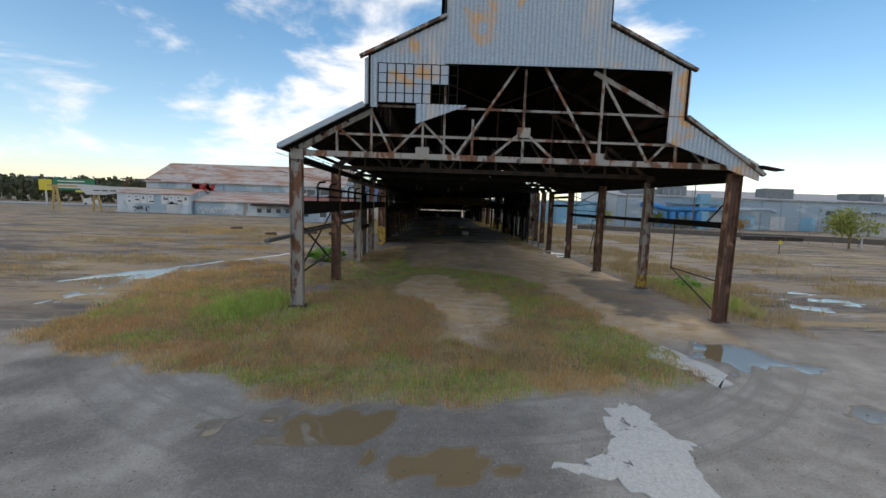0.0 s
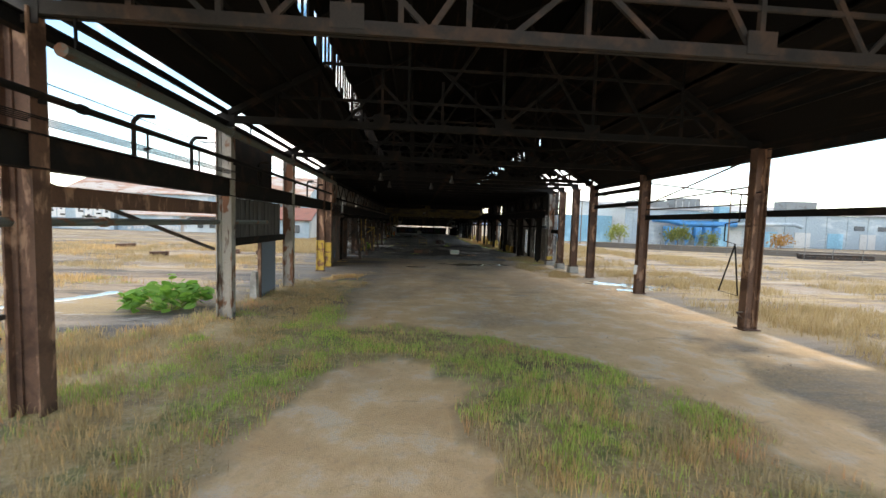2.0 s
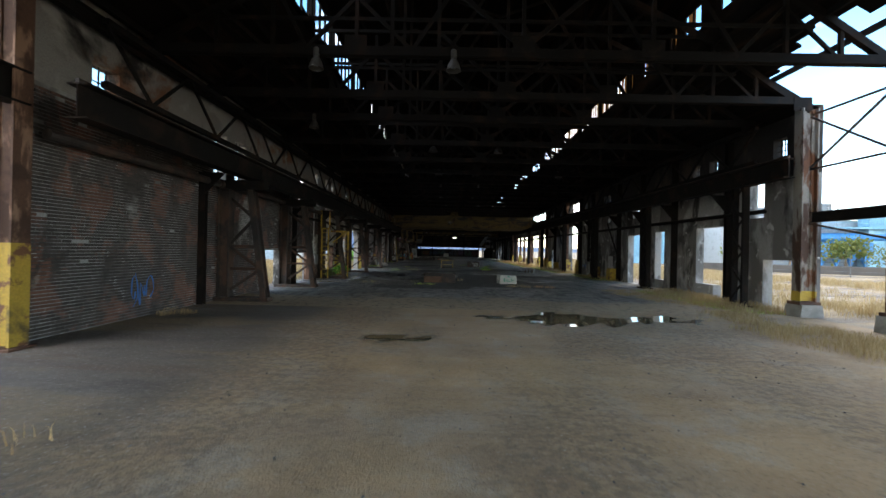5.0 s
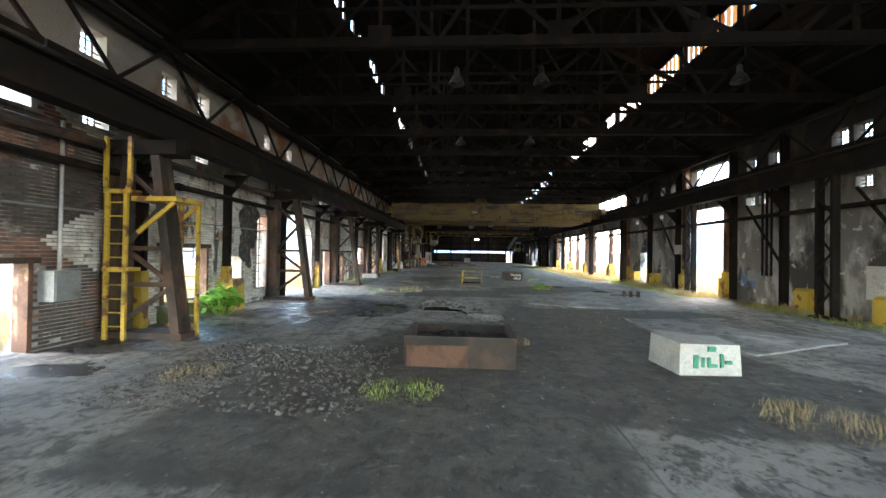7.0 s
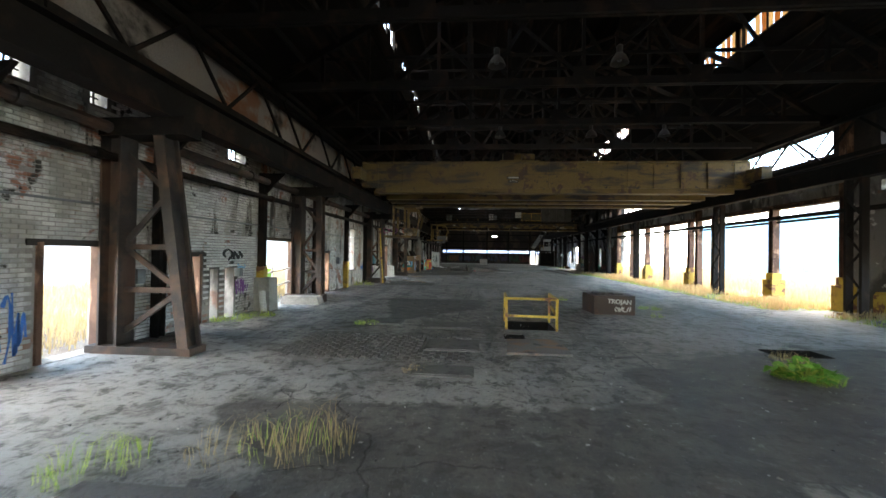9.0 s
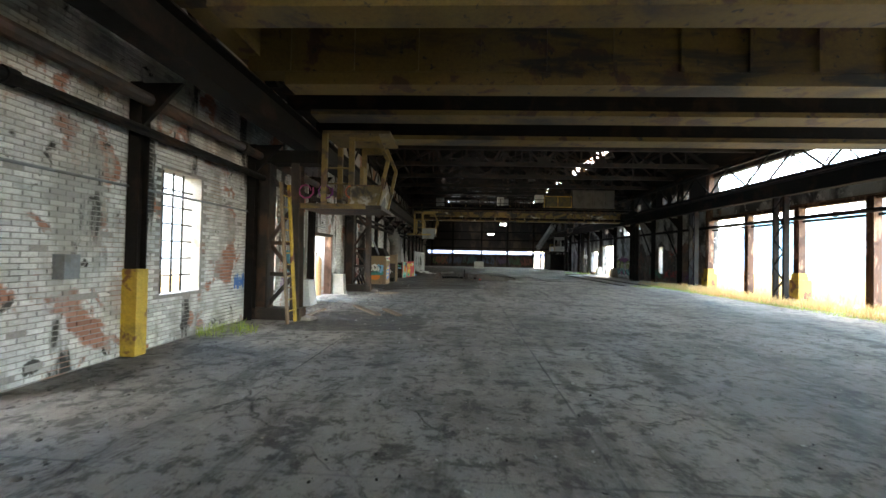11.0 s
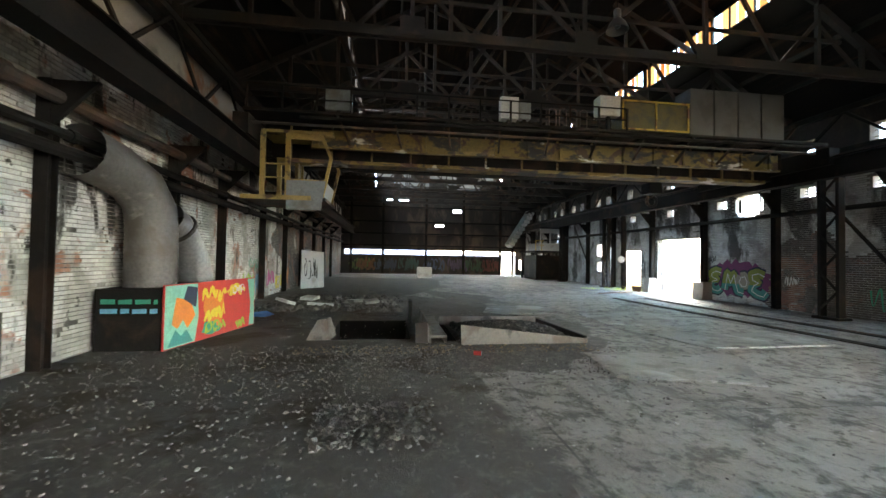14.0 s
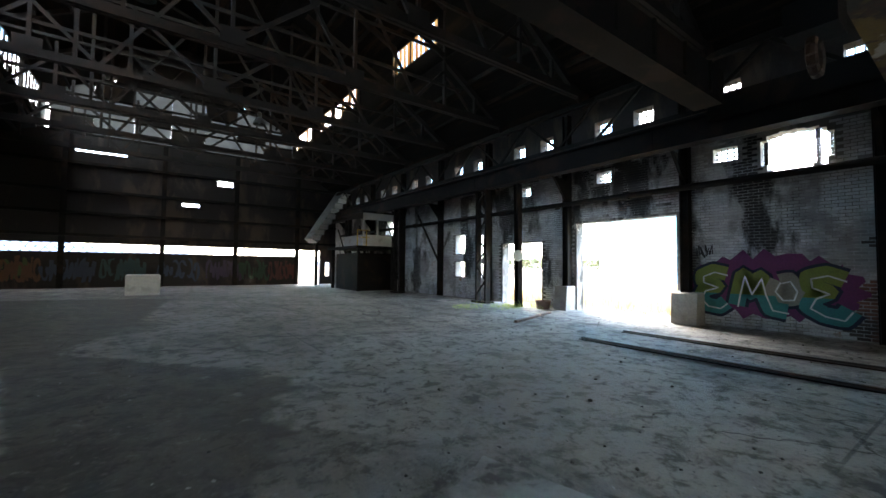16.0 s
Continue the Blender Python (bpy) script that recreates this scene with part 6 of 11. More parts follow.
# ---------------------------------------------------------------- right side of the hall
def lattice_column(x, y, z1, label="dark laced steel column"):
    c = base("laced_column", x, y, 0, label, "column", "laced columns")
    for s in (-0.28, 0.28):
        part("leg", Mesh().box(x - 0.12, x + 0.12, y + s - 0.05, y + s + 0.05, 0, z1), m_dark, c)
    z, k = 0.3, 0
    while z < z1 - 0.7:
        part("lacing", Mesh().beam((x - 0.1, y - 0.28 if k % 2 else y + 0.28, z), (x - 0.1, y + 0.28 if k % 2 else y - 0.28, z + 0.62), 0.03, 0.07), m_dark, c)
        z, k = z + 0.62, k + 1
    part("base_plate", Mesh().box(x - 0.25, x + 0.25, y - 0.42, y + 0.42, -0.01, 0.08), m_dark, c)
    return c


lc = lattice_column(14.4, 83.3, 5.0)
for y in (60.3, 67.6, 75.4, 92.2, 99.8, 110.6, 117.2, 125.2, 139.0, 146, 153):
    copy_thing(lc, pose(14.4, y, 0))


def opening_post(y, z1, yellow, mt=m_rustcol):
    c = base("opening_post", 15.2, y, 0, "steel post with a yellow painted concrete foot" if yellow else "rusty steel post in the wall opening", "post", "opening posts")
    part("shaft", Mesh().ibeam((15.3, y, 0), (15.3, y, z1), 0.3, 0.3, 0.03, (0, 1, 0)), mt, c)
    if yellow:
        part("foot", Mesh().box(15.02, 15.58, y - 0.3, y + 0.3, 0, 0.95).box(15.1, 15.5, y - 0.2, y + 0.2, 0.95, 1.25), m_yellow, c, "yellow painted concrete foot")
    return c


for y, z1, yl in ((93.6, 7.2, 1), (97.2, 4.2, 1), (101.7, 4.2, 0), (104.3, 4.2, 1), (107.5, 4.2, 0), (110.7, 4.2, 1), (113.8, 4.2, 0), (117.1, 7.0, 1), (103.4, 7.1, 0), (81.7, 4.9, 1), (85.35, 7.0, 1)):
    opening_post(y, z1, yl)
for y in (77.1, 74.2, 88.9, 91.9):
    mound("yellow_pier", Mesh().prism([(14.95, 0), (15.39, 0), (15.39, 0.85), (15.05, 0.85), (14.95, 0.75)], "y", y - 0.32, y + 0.32), m_yellow, "yellow painted concrete pier against the wall", "pier", "yellow piers")
run_beam("opening_beam", 15.35, 4.22, 0.3, 0.2, 93.8, 117.0, m_rustcol, "rusty steel beam over the wide opening", "beam")
run_beam("opening_beam", 15.35, 3.55, 0.08, 0.1, 94, 116.9, m_dark, "thin rail across the wide opening", "rail", style="b")
for y0, y1, z0, z1 in ((94.3, 103.1, 6.0, 7.2), (104.5, 117.0, 5.4, 6.75)):
    o = base("wall_truss", 15.5, y0, z0, "dark bracing in the high wall opening", "bracing", "wall bracing")
    n = int((y1 - y0) / 1.1)
    for i in range(n):
        a, b = y0 + (y1 - y0) * i / n, y0 + (y1 - y0) * (i + 1) / n
        part("brace_bar", Mesh().beam((15.5, a, z0 if i % 2 else z1), (15.5, b, z1 if i % 2 else z0), 0.04, 0.05), m_dark, o)
# wall stanchions and panels on the right
for y in (62.2, 66.3, 69.8, 73.2, 78.3, 81.3, 86.2, 89.8, 120.3, 124.0, 127.9, 131.6, 135.5, 139.6, 143.2, 147, 151, 155):
    p = base("wall_stanchion", 15.25, y, 0, "dark steel wall stanchion with knee bracket", "post", "wall stanchions")
    part("post", Mesh().ibeam((15.27, y, 0), (15.27, y, 6.9), 0.24, 0.22, 0.02, (0, 1, 0)), m_dark, p)
    part("knee", Mesh().prism([(15.38, 3.6), (15.38, 4.6), (14.5, 4.62), (14.6, 4.5)], "y", y - 0.04, y + 0.04), m_dark, p)
    if y != 127.9 and not any(h[0] < y + 2.2 and h[1] > y and h[2] < 3 for h in RIGHT_HOLES):
        part("strut", Mesh().beam((15.3, y + 0.1, 1.6), (15.3, y + 2.2, 4.3), 0.06, 0.09), m_dark, p)
mound("notice_box", Mesh().box(15.1, 15.38, 85.7, 86.3, 2.1, 2.65), m_white, "white box fixed beside the opening", "box")
wp = base("wall_boards", 15.3, 75, 0.6, "pale boards leaning on the wall with spray tags", "board")
part("board", Mesh().box(15.32, 15.37, 74.4, 75.1, 0.7, 1.75), m_white, wp)
for y in (79.0, 79.25, 79.5):
    mound("conduit", Mesh().tube((15.3, y, 1.2), (15.3, y, 5.4), 0.045), m_dark, "dark conduit riser on the wall", "pipe", "conduit risers")
mound("switch_box", Mesh().box(15.1, 15.39, 79.5, 80.1, 0.95, 1.4), m_grey, "grey switch box on the stained wall", "box", "wall boxes")

# window bars in the small openings
def bars(name, x, hole, n, k, label):
    y0, y1, z0, z1 = hole
    o = base(name, x, y0, z0, label, "window", kind="structure")
    for i in range(1, n):
        part("mullion", Mesh().box(x - 0.015, x + 0.015, y0 + (y1 - y0) * i / n - 0.012, y0 + (y1 - y0) * i / n + 0.012, z0, z1), m_dark, o)
    for j in range(1, k):
        part("glazing_bar", Mesh().box(x - 0.012, x + 0.012, y0, y1, z0 + (z1 - z0) * j / k - 0.012, z0 + (z1 - z0) * j / k + 0.012), m_dark, o)
    return o


wi = 2
for hset, x in ((LEFT_HOLES, WL - 0.2), (RIGHT_HOLES, WR + 0.2)):
    for hh in hset:
        if hh[2] >= 3.9 and hh[1] - hh[0] < 1.0 and hh not in ARCH:
            bars("window_%d" % wi, x, hh, 4, 4 if hh[3] - hh[2] > 0.6 else 3, "small steel window with missing panes")
            wi += 1
bars("window_%d" % wi, WL - 0.2, (76.6, 77.35, 0.5, 3.3), 4, 9, "tall steel window with missing panes")
bars("window_%d" % (wi + 1), WL - 0.2, (102.5, 103.75, 0.6, 3.35), 4, 8, "tall steel window with missing panes")
bars("window_%d" % (wi + 2), WL - 0.2, (99.2, 100.3, 0.9, 3.2), 4, 7, "tall steel window with missing panes")
bars("window_%d" % (wi + 3), WR + 0.2, (122.8, 123.4, 0.7, 2.7), 3, 6, "tall steel window with missing panes")

# door frames and open doorway things on the left
for k, (y0, y1, z1) in enumerate(((66.2, 68.68, 1.7), (71.8, 73.7, 2.05), (83.55, 84.8, 2.0), (86.6, 87.4, 1.8), (90.4, 92.75, 2.32), (95.4, 96.3, 1.9), (106.55, 108.85, 2.45))):
    d = base("door_%d" % (k + 1), WL, y0, 0, "open doorway with a rusty steel frame", "door", kind="structure")
    part("door_jamb", Mesh().box(WL - 0.25, WL + 0.05, y0 + 0.002, y0 + 0.09, 0.02, z1 - 0.002), m_rustcol, d)
    part("door_jamb", Mesh().box(WL - 0.25, WL + 0.05, y1 - 0.09, y1 - 0.002, 0.02, z1 - 0.002), m_rustcol, d)
    part("door_head", Mesh().box(WL - 0.2, WL + 0.03, y0 - 0.15, y1 + 0.15, z1 - 0.06, z1 + 0.05), m_steel, d)
mound("guard_rail", Mesh().tube((-5.45, 91.3, 0), (-5.45, 91.3, 2.3), 0.03).tube((-5.45, 90.5, 0.55), (-5.45, 92.6, 0.75), 0.03).tube((-5.45, 90.5, 1.1), (-5.45, 92.6, 1.25), 0.025), m_white, "pale pipe rail across a doorway", "rail")
mound("door_sill", Mesh().box(-5.75, -5.05, 71.7, 73.9, 0.0, 0.45), surf("mossy_concrete", (0.14, 0.16, 0.06), [((0.25, 0.24, 0.2), 1.5, 0.5, 0.65)], 0.9), "mossy concrete sill under the opening", "sill")
mound("concrete_pier", Mesh().prism([(-5.29, 0), (-4.75, 0), (-4.8, 1.05), (-5.29, 1.05)], "y", 89.85, 90.38), m_conc, "sprayed concrete pier beside the doorway", "pier", "concrete piers")
mound("concrete_pier", Mesh().prism([(-5.29, 0), (-4.7, 0), (-4.78, 1.0), (-5.29, 1.0)], "y", 74.2, 74.85), m_yellow, "yellow concrete pier at the wall", "pier", "yellow piers")
mound("concrete_pier", Mesh().prism([(-5.29, 0), (-4.74, 0), (-4.8, 0.84), (-5.29, 0.86)], "y", 108.9, 109.3), m_conc, "concrete pier beside the doorway with pink spray", "pier", "concrete piers")
mound("concrete_pier", Mesh().prism([(-5.29, 0), (-4.7, 0), (-4.8, 0.82), (-5.29, 0.84)], "y", 105.0, 105.6), m_white, "pale concrete pier with yellow spray", "pier", "concrete piers")
for y, r, z1 in ((107.9, 0.09, 1.8), (108.5, 0.14, 1.75)):
    mound("bollard", Mesh().tube((-5.9, y, 0), (-5.9, y, z1), r, 12), m_yellow if y < 108.2 else m_white, "upright pipe bollard outside the doorway", "bollard", "bollards")
for k in range(6):
    mound("door_sheet", Mesh().box(-5.62 - 0.012 * (k % 2), -5.6 - 0.012 * (k % 2), 107.05 + 0.11 * k, 107.155 + 0.11 * k, 1.05 + 0.06 * (k % 3), 2.43), m_sheetpale, "pale ribbed plastic strip hanging in the doorway", "strip", "door strips")
mound("gas_cylinder", Mesh().lathe((-5.62, 108.3, 0.0), [(0.0, 0.0), (0.12, 0.0), (0.12, 1.35), (0.1, 1.48), (0.04, 1.55), (0.04, 1.65), (0.0, 1.65)], 14), m_tan0, "tan gas cylinder standing in the doorway", "cylinder")
cdt = base("conduit_run", -5.2, 104.6, 1.8, "bundle of bent conduits rising from the switch box", "conduit")
for k in range(3):
    y = 104.38 + 0.13 * k
    part("conduit", Mesh().path([(-5.22, y, 1.78), (-5.22, y, 2.15), (-5.22, y - 0.18 + 0.04 * k, 2.4), (-5.22, y - 0.18 + 0.04 * k, 3.5)], 0.024, 6), m_grey, cdt)
for y in (105.35, 105.75, 106.2):
    mound("wall_pipe", Mesh().tube((-5.2, y, 0.95 if y < 106 else 2.6), (-5.2, y, 4.3), 0.04 if y > 105.5 else 0.06, 8), m_dark if y != 105.75 else m_conc, "upright pipe against the whitewashed brick", "pipe", "wall pipes")
mound("timber_plank", Mesh().beam((-3.29, 105.16, 0.035), (-2.16, 103.29, 0.035), 0.16, 0.05), m_timber, "loose grey plank on the floor", "plank", "loose planks")
mound("timber_plank", Mesh().beam((-2.2, 104.5, 0.035), (-1.57, 103.3, 0.035), 0.16, 0.05), m_timber, "loose grey plank on the floor", "plank", "loose planks")
mound("timber_plank", Mesh().beam((-3.98, 104.2, 0.035), (-3.93, 102.7, 0.035), 0.14, 0.05), m_timber, "loose grey plank on the floor", "plank", "loose planks")
mound("pipe_offcut", Mesh().tube((-4.75, 89.5, 0.02), (-4.95, 89.75, 0.62), 0.1, 10), m_white, "short pale pipe leaning on the wall", "pipe")

# ---------------------------------------------------------------- overhead cranes
def hang_lamp(x, y, z, top, k=1.0):
    o = base("pendant_lamp", x, y, z, "dusty metal high-bay lamp hanging from the truss", "lamp", "high-bay lamps")
    part("shade", Mesh().lathe((x, y, z), [(0.27 * k, 0.0), (0.25 * k, 0.06), (0.19 * k, 0.2), (0.1 * k, 0.3), (0.08 * k, 0.32)], 18), m_lamp, o, smooth=True)
    part("ballast", Mesh().lathe((x, y, z), [(0.0, 0.32), (0.08, 0.32), (0.09, 0.36), (0.09, 0.52), (0.05, 0.56), (0.0, 0.56)], 12), m_lamp, o)
    part("hook", Mesh().tube((x, y, z + 0.56), (x, y, top), 0.013, 6).tube((x, y, top), (x, y + (0.4 if top > 8 else 0.06), top), 0.013, 6), m_dark, o)
    part("bulb", Mesh().lathe((x, y, z), [(0.0, 0.05), (0.07, 0.08), (0.08, 0.15), (0.04, 0.26)], 10), m_grey, o)
    return o


m_lamp = surf("dusty_lamp_metal", (0.11, 0.11, 0.105), [((0.07, 0.065, 0.06), 3.0, 0.48, 0.62)], 0.6, 0.3, 0.15, 20)
hs0 = hang_lamp(-0.85, 49.43, 6.73, 7.33, 0.72)
for x, y in ((4.35, 49.43), (3.05, 55.23), (-0.6, 55.23), (-2.4, 60.53)):
    copy_thing(hs0, pose(x, y, 6.73))
hl0 = hang_lamp(2.3, 75.05, 7.6, 9.32)
for x, y in ((5.1, 75.05), (11.4, 75.05), (2.1, 67.65), (5.85, 67.65), (2.35, 82.45), (5.9, 82.45), (2.25, 89.85), (5.85, 89.85), (2.8, 97.25), (7.1, 97.25), (10.45, 97.25), (2.2, 112.05), (8.75, 115.75), (5.6, 123.15), (3.0, 138.0), (7.0, 145.4)):
    copy_thing(hl0, pose(x, y, 7.6))


def cab(x0, x1, y0, y1, z0, z1, parent, mt, panel, drop=0.4):
    """A crane driver's cab with posts, open windows and a deck."""
    c = part("cab", Mesh().box(x0 - 0.55, x1 + 0.1, y0 - 0.06, y1 + 0.2, z0 - 0.1, z0), m_steel, parent, "yellow driver's cab with broken windows")
    h = z1 - z0
    part("roof_plate", Mesh().box(x0 - 0.05, x1 + 0.28, y0 - 0.05, y1, z1 - 0.08, z1), mt, c)
    zm, xm, zp = z0 + h * 0.6, x1 + 0.24, z0 + 0.48
    xp = x1 + 0.24 * 0.48 / (h * 0.6)
    for y in (y0, y1):
        part("corner_post", Mesh().box(x0 - 0.06, x0 + 0.08, y - 0.05, y + 0.05, z0, z1 - 0.08), mt, c)
        part("windscreen_post", Mesh().beam((xm, y, zm), (x1 - 0.06, y, z1 - 0.08), 0.09, 0.1, (0, 1, 0)), mt, c)
        part("windscreen_post", Mesh().beam((x1, y, z0), (xm, y, zm), 0.09, 0.1, (0, 1, 0)), mt, c)
        part("mullion", Mesh().box(x0 + 0.64, x0 + 0.78, y - 0.04, y + 0.04, z0, z1 - 0.08), mt, c)
        part("header", Mesh().box(x0 + 0.78, x1 - 0.02, y - 0.035, y + 0.035, z1 - 0.27, z1 - 0.081), mt, c)
        part("lower_panel", Mesh().prism([(x0 + 0.7, z0 - (drop if y == y0 else 0.0)), (x1 - 0.02, z0 - (drop if y == y0 else 0.0)), (xp, zp), (x0 + 0.7, zp)], "y", y - 0.075, y - 0.042), panel, c, "grubby grey lower panel")
        part("sill", Mesh().beam((x0 + 0.72, y, zp), (xp, y, zp), 0.1, 0.08), mt, c)
    part("front_panel", Mesh().hexa([(x1 - 0.04, y0, z0), (x1, y0, z0), (x1, y1, z0), (x1 - 0.04, y1, z0), (xp - 0.04, y0, zp), (xp, y0, zp), (xp, y1, zp), (xp - 0.04, y1, zp)]), panel, c)
    for z in (0.55, 0.95):
        part("door_bar", Mesh().tube((x0 + 0.08, y0, z0 + z), (x0 + 0.64, y0, z0 + z), 0.022, 6), mt, c)
    part("deck_edge", Mesh().box(x0 - 0.56, x1 - 0.3, y0 - 0.1, y0 - 0.065, z0 - 0.1, z0 + 0.03), mt, c)
    part("seat", Mesh().box(x0 + 0.8, x0 + 1.2, y0 + 0.5, y0 + 0.9, z0 + 0.02, z0 + 0.5).box(x0 + 0.8, x0 + 0.9, y0 + 0.5, y0 + 0.9, z0 + 0.5, z0 + 1.1), m_crane, c)
    return c


# crane A, the plain yellow girder
ca = base("bridge_crane", XC, 96.5, 4.8, "grimy yellow overhead crane across the whole hall", "crane", "overhead cranes")
for y in (97.45, 99.8):
    g = part("girder", Mesh().box(-4.0, 14.3, y - 0.22, y + 0.22, 5.12, 6.33), m_crane, ca)
    part("bottom_flange", Mesh().box(-3.3, 13.6, y - 0.2, y + 0.3, 4.88, 5.115), m_crane, g)
    part("top_flange", Mesh().box(-4.0, 14.3, y - 0.3, y + 0.3, 6.335, 6.4), m_crane, g)
    for i in range(15):
        x = -3.2 + i * 1.2
        part("stiffener", Mesh().box(x - 0.025, x + 0.025, y - 0.27, y - 0.221, 5.13, 6.32), m_crane, g)
for x in (-4.0, 14.3):
    e = part("end_truck", Mesh().box(x - 0.22, x + 0.22, 96.2, 101.0, 5.4, 5.95), m_crane, ca)
    for y in (96.6, 100.6):
        part("wheel", Mesh().tube((x - 0.12, y, 5.5), (x + 0.12, y, 5.5), 0.26, 16), m_dark, e)
tr = part("trolley", Mesh().box(2.8, 4.7, 97.3, 99.9, 6.402, 6.5), m_crane, ca)
part("drum", Mesh().tube((3.0, 98.4, 6.8), (4.5, 98.4, 6.8), 0.28, 16), m_crane, tr)
part("motor", Mesh().tube((3.9, 97.7, 6.68), (4.5, 97.7, 6.68), 0.2, 14), m_crane, tr)
part("gearbox", Mesh().box(3.0, 3.5, 97.5, 98.0, 6.5, 6.95), m_dark, tr)
sg = part("sign_plate", Mesh().box(3.15, 3.75, 97.18, 97.22, 5.55, 5.67), m_dark, ca, "dark maker's plate with a pale bar")
part("lettering_bar", Mesh().box(3.2, 3.7, 97.165, 97.176, 5.58, 5.65), m_white, sg)
sg2 = part("sign_plate", Mesh().box(3.2, 3.7, 97.18, 97.22, 5.37, 5.49), m_dark, ca, "dark capacity plate")


def lettering(body, size, material, m, parent=None, name="lettering", depth=0.003, offset=0.0, width=None, label=""):
    """Words as thin flat letters, centred at the pose m."""
    cu = bpy.data.curves.new(name, "FONT")
    cu.body, cu.size, cu.extrude, cu.offset, cu.align_x, cu.align_y = body, size, depth, offset, "CENTER", "CENTER"
    tmp = new(name, cu)
    bpy.context.view_layer.update()
    me = bpy.data.meshes.new_from_object(tmp.evaluated_get(bpy.context.evaluated_depsgraph_get()))
    bpy.data.objects.remove(tmp)
    if width:
        co = np.empty(len(me.vertices) * 3)
        me.vertices.foreach_get("co", co)
        co = co.reshape(-1, 3)
        co[:, 0] *= width / (co[:, 0].max() - co[:, 0].min())
        me.vertices.foreach_set("co", co.ravel())
    me.materials.clear()
    me.materials.append(material)
    ob = new(name, me)
    if parent:
        ob.parent = parent
        ob.matrix_parent_inverse = parent.matrix_world.inverted()
    ob.matrix_basis = m
    return tagged(ob, label) if label else ob


FACE_S = Matrix(((1, 0, 0, 0), (0, 0, -1, 0), (0, 1, 0, 0), (0, 0, 0, 1)))       # letters that face -y
lettering("15 TON", 0.13, m_white, Matrix.Translation((3.45, 97.172, 5.43)) @ FACE_S, sg2)

# crane B, a darker pair of girders with a cab
cb = base("bridge_crane", XC, 103.6, 5.0, "dark sooty overhead crane with a yellow cab", "crane", "overhead cranes")
for y in (101.5, 103.4):
    g = part("girder", Mesh().box(-4.0, 14.3, y - 0.2, y + 0.2, 5.0, 6.1), m_dark, cb)
    part("bottom_flange", Mesh().box(-3.4, 13.7, y - 0.3, y + 0.3, 4.88, 4.995), m_crane, g)
for x in (-4.0, 14.3):
    part("end_truck", Mesh().box(x - 0.2, x + 0.2, 100.6, 104.6, 5.35, 5.9), m_dark, cb)
cab(-3.45, -2.05, 102.35, 103.7, 2.95, 4.86, cb, m_crane, surf("sprayed_cab_panel", (0.16, 0.12, 0.05), [((0.3, 0.29, 0.27), 2.0, 0.5, 0.6), (SOOT, 1.6, 0.5, 0.62)], 0.6), 0.0)
for k, (x0, c) in enumerate(((-3.4, "violet"), (-2.7, "orange"), (-3.9, "pink"))):
    m = Mesh()
    for i in range(9):
        a, b = i * 0.75, (i + 1) * 0.75
        m.quad(*[(x0 + (0.2 + w) * math.cos(t) * (0.6 + 0.05 * t), 102.305, 3.3 + (0.2 + w) * math.sin(t) * (0.6 + 0.05 * t)) for t, w in ((a, 0), (b, 0), (b, 0.05), (a, 0.05))])
    part("spray_tag", m, surf("cab_spray_" + c, {"violet": (0.22, 0.05, 0.25), "orange": (0.5, 0.12, 0.05), "pink": (0.45, 0.08, 0.25)}[c]), cb, fix=False)

# crane C, with walkway, railings, cabinets and a cab
cc = base("bridge_crane", XC, 127.0, 5.0, "sooty yellow overhead crane with walkway, cabinets and cab", "crane", "overhead cranes")
m_web = surf("chipped_crane_yellow", (0.2, 0.137, 0.037), [(RUST_D, (1.6, 1.6, 1.6), 0.52, 0.58), ((0.5, 0.48, 0.42), (0.9, 0.9, 2.0), 0.6, 0.64), (SOOT, (1.1, 1.1, 2.6), 0.5, 0.6)], 0.65, 0.0, 0.3, 20)
for y, z0, mt in ((127.35, 4.78, m_dark), (130.5, 5.3, m_dark)):
    g = part("girder", Mesh().box(-4.0, 14.3, y - 0.2, y + 0.2, z0 + 0.12, 6.2), mt, cc)
    part("bottom_flange", Mesh().box(-3.6, 13.9, y - 0.3, y + 0.3, z0, z0 + 0.115), m_web if y < 128 else m_dark, g)
    for i in range(14):
        x = -3.2 + i * 1.28
        part("stiffener", Mesh().box(x - 0.03, x + 0.03, y - 0.26, y - 0.201, z0 + 0.13, 6.19), m_web if y < 128 else m_dark, g)
side = part("side_channel", Mesh().box(-2.4, 13.6, 126.28, 126.34, 5.08, 5.62), m_web, cc, "chipped yellow riveted side channel")
part("bottom_flange", Mesh().box(-2.4, 13.6, 126.18, 126.34, 5.03, 5.077), m_web, side)
for i in range(15):
    x = -2.2 + i * 1.1
    part("stiffener", Mesh().box(x - 0.03, x + 0.03, 126.2, 126.278, 5.08, 5.6), m_web, side)
riv = Mesh()
for i in range(106):
    for z in (5.16, 5.54):
        riv.box(-2.3 + i * 0.15, -2.27 + i * 0.15, 126.265, 126.279, z, z + 0.03)
tagged(part("rivets", riv, m_web, side), kind="stuff")
wk = part("walkway", Mesh().box(-4.0, 14.2, 125.1, 126.3, 5.7, 5.78), m_dark, cc, "sooty walkway deck beside the girder")
part("edge_pipe", Mesh().tube((-2.5, 125.12, 5.58), (13.8, 125.12, 5.6), 0.06), m_dark, wk)
part("edge_pipe", Mesh().tube((-4, 125.2, 5.4), (13.8, 125.2, 5.42), 0.04), m_steel, wk)
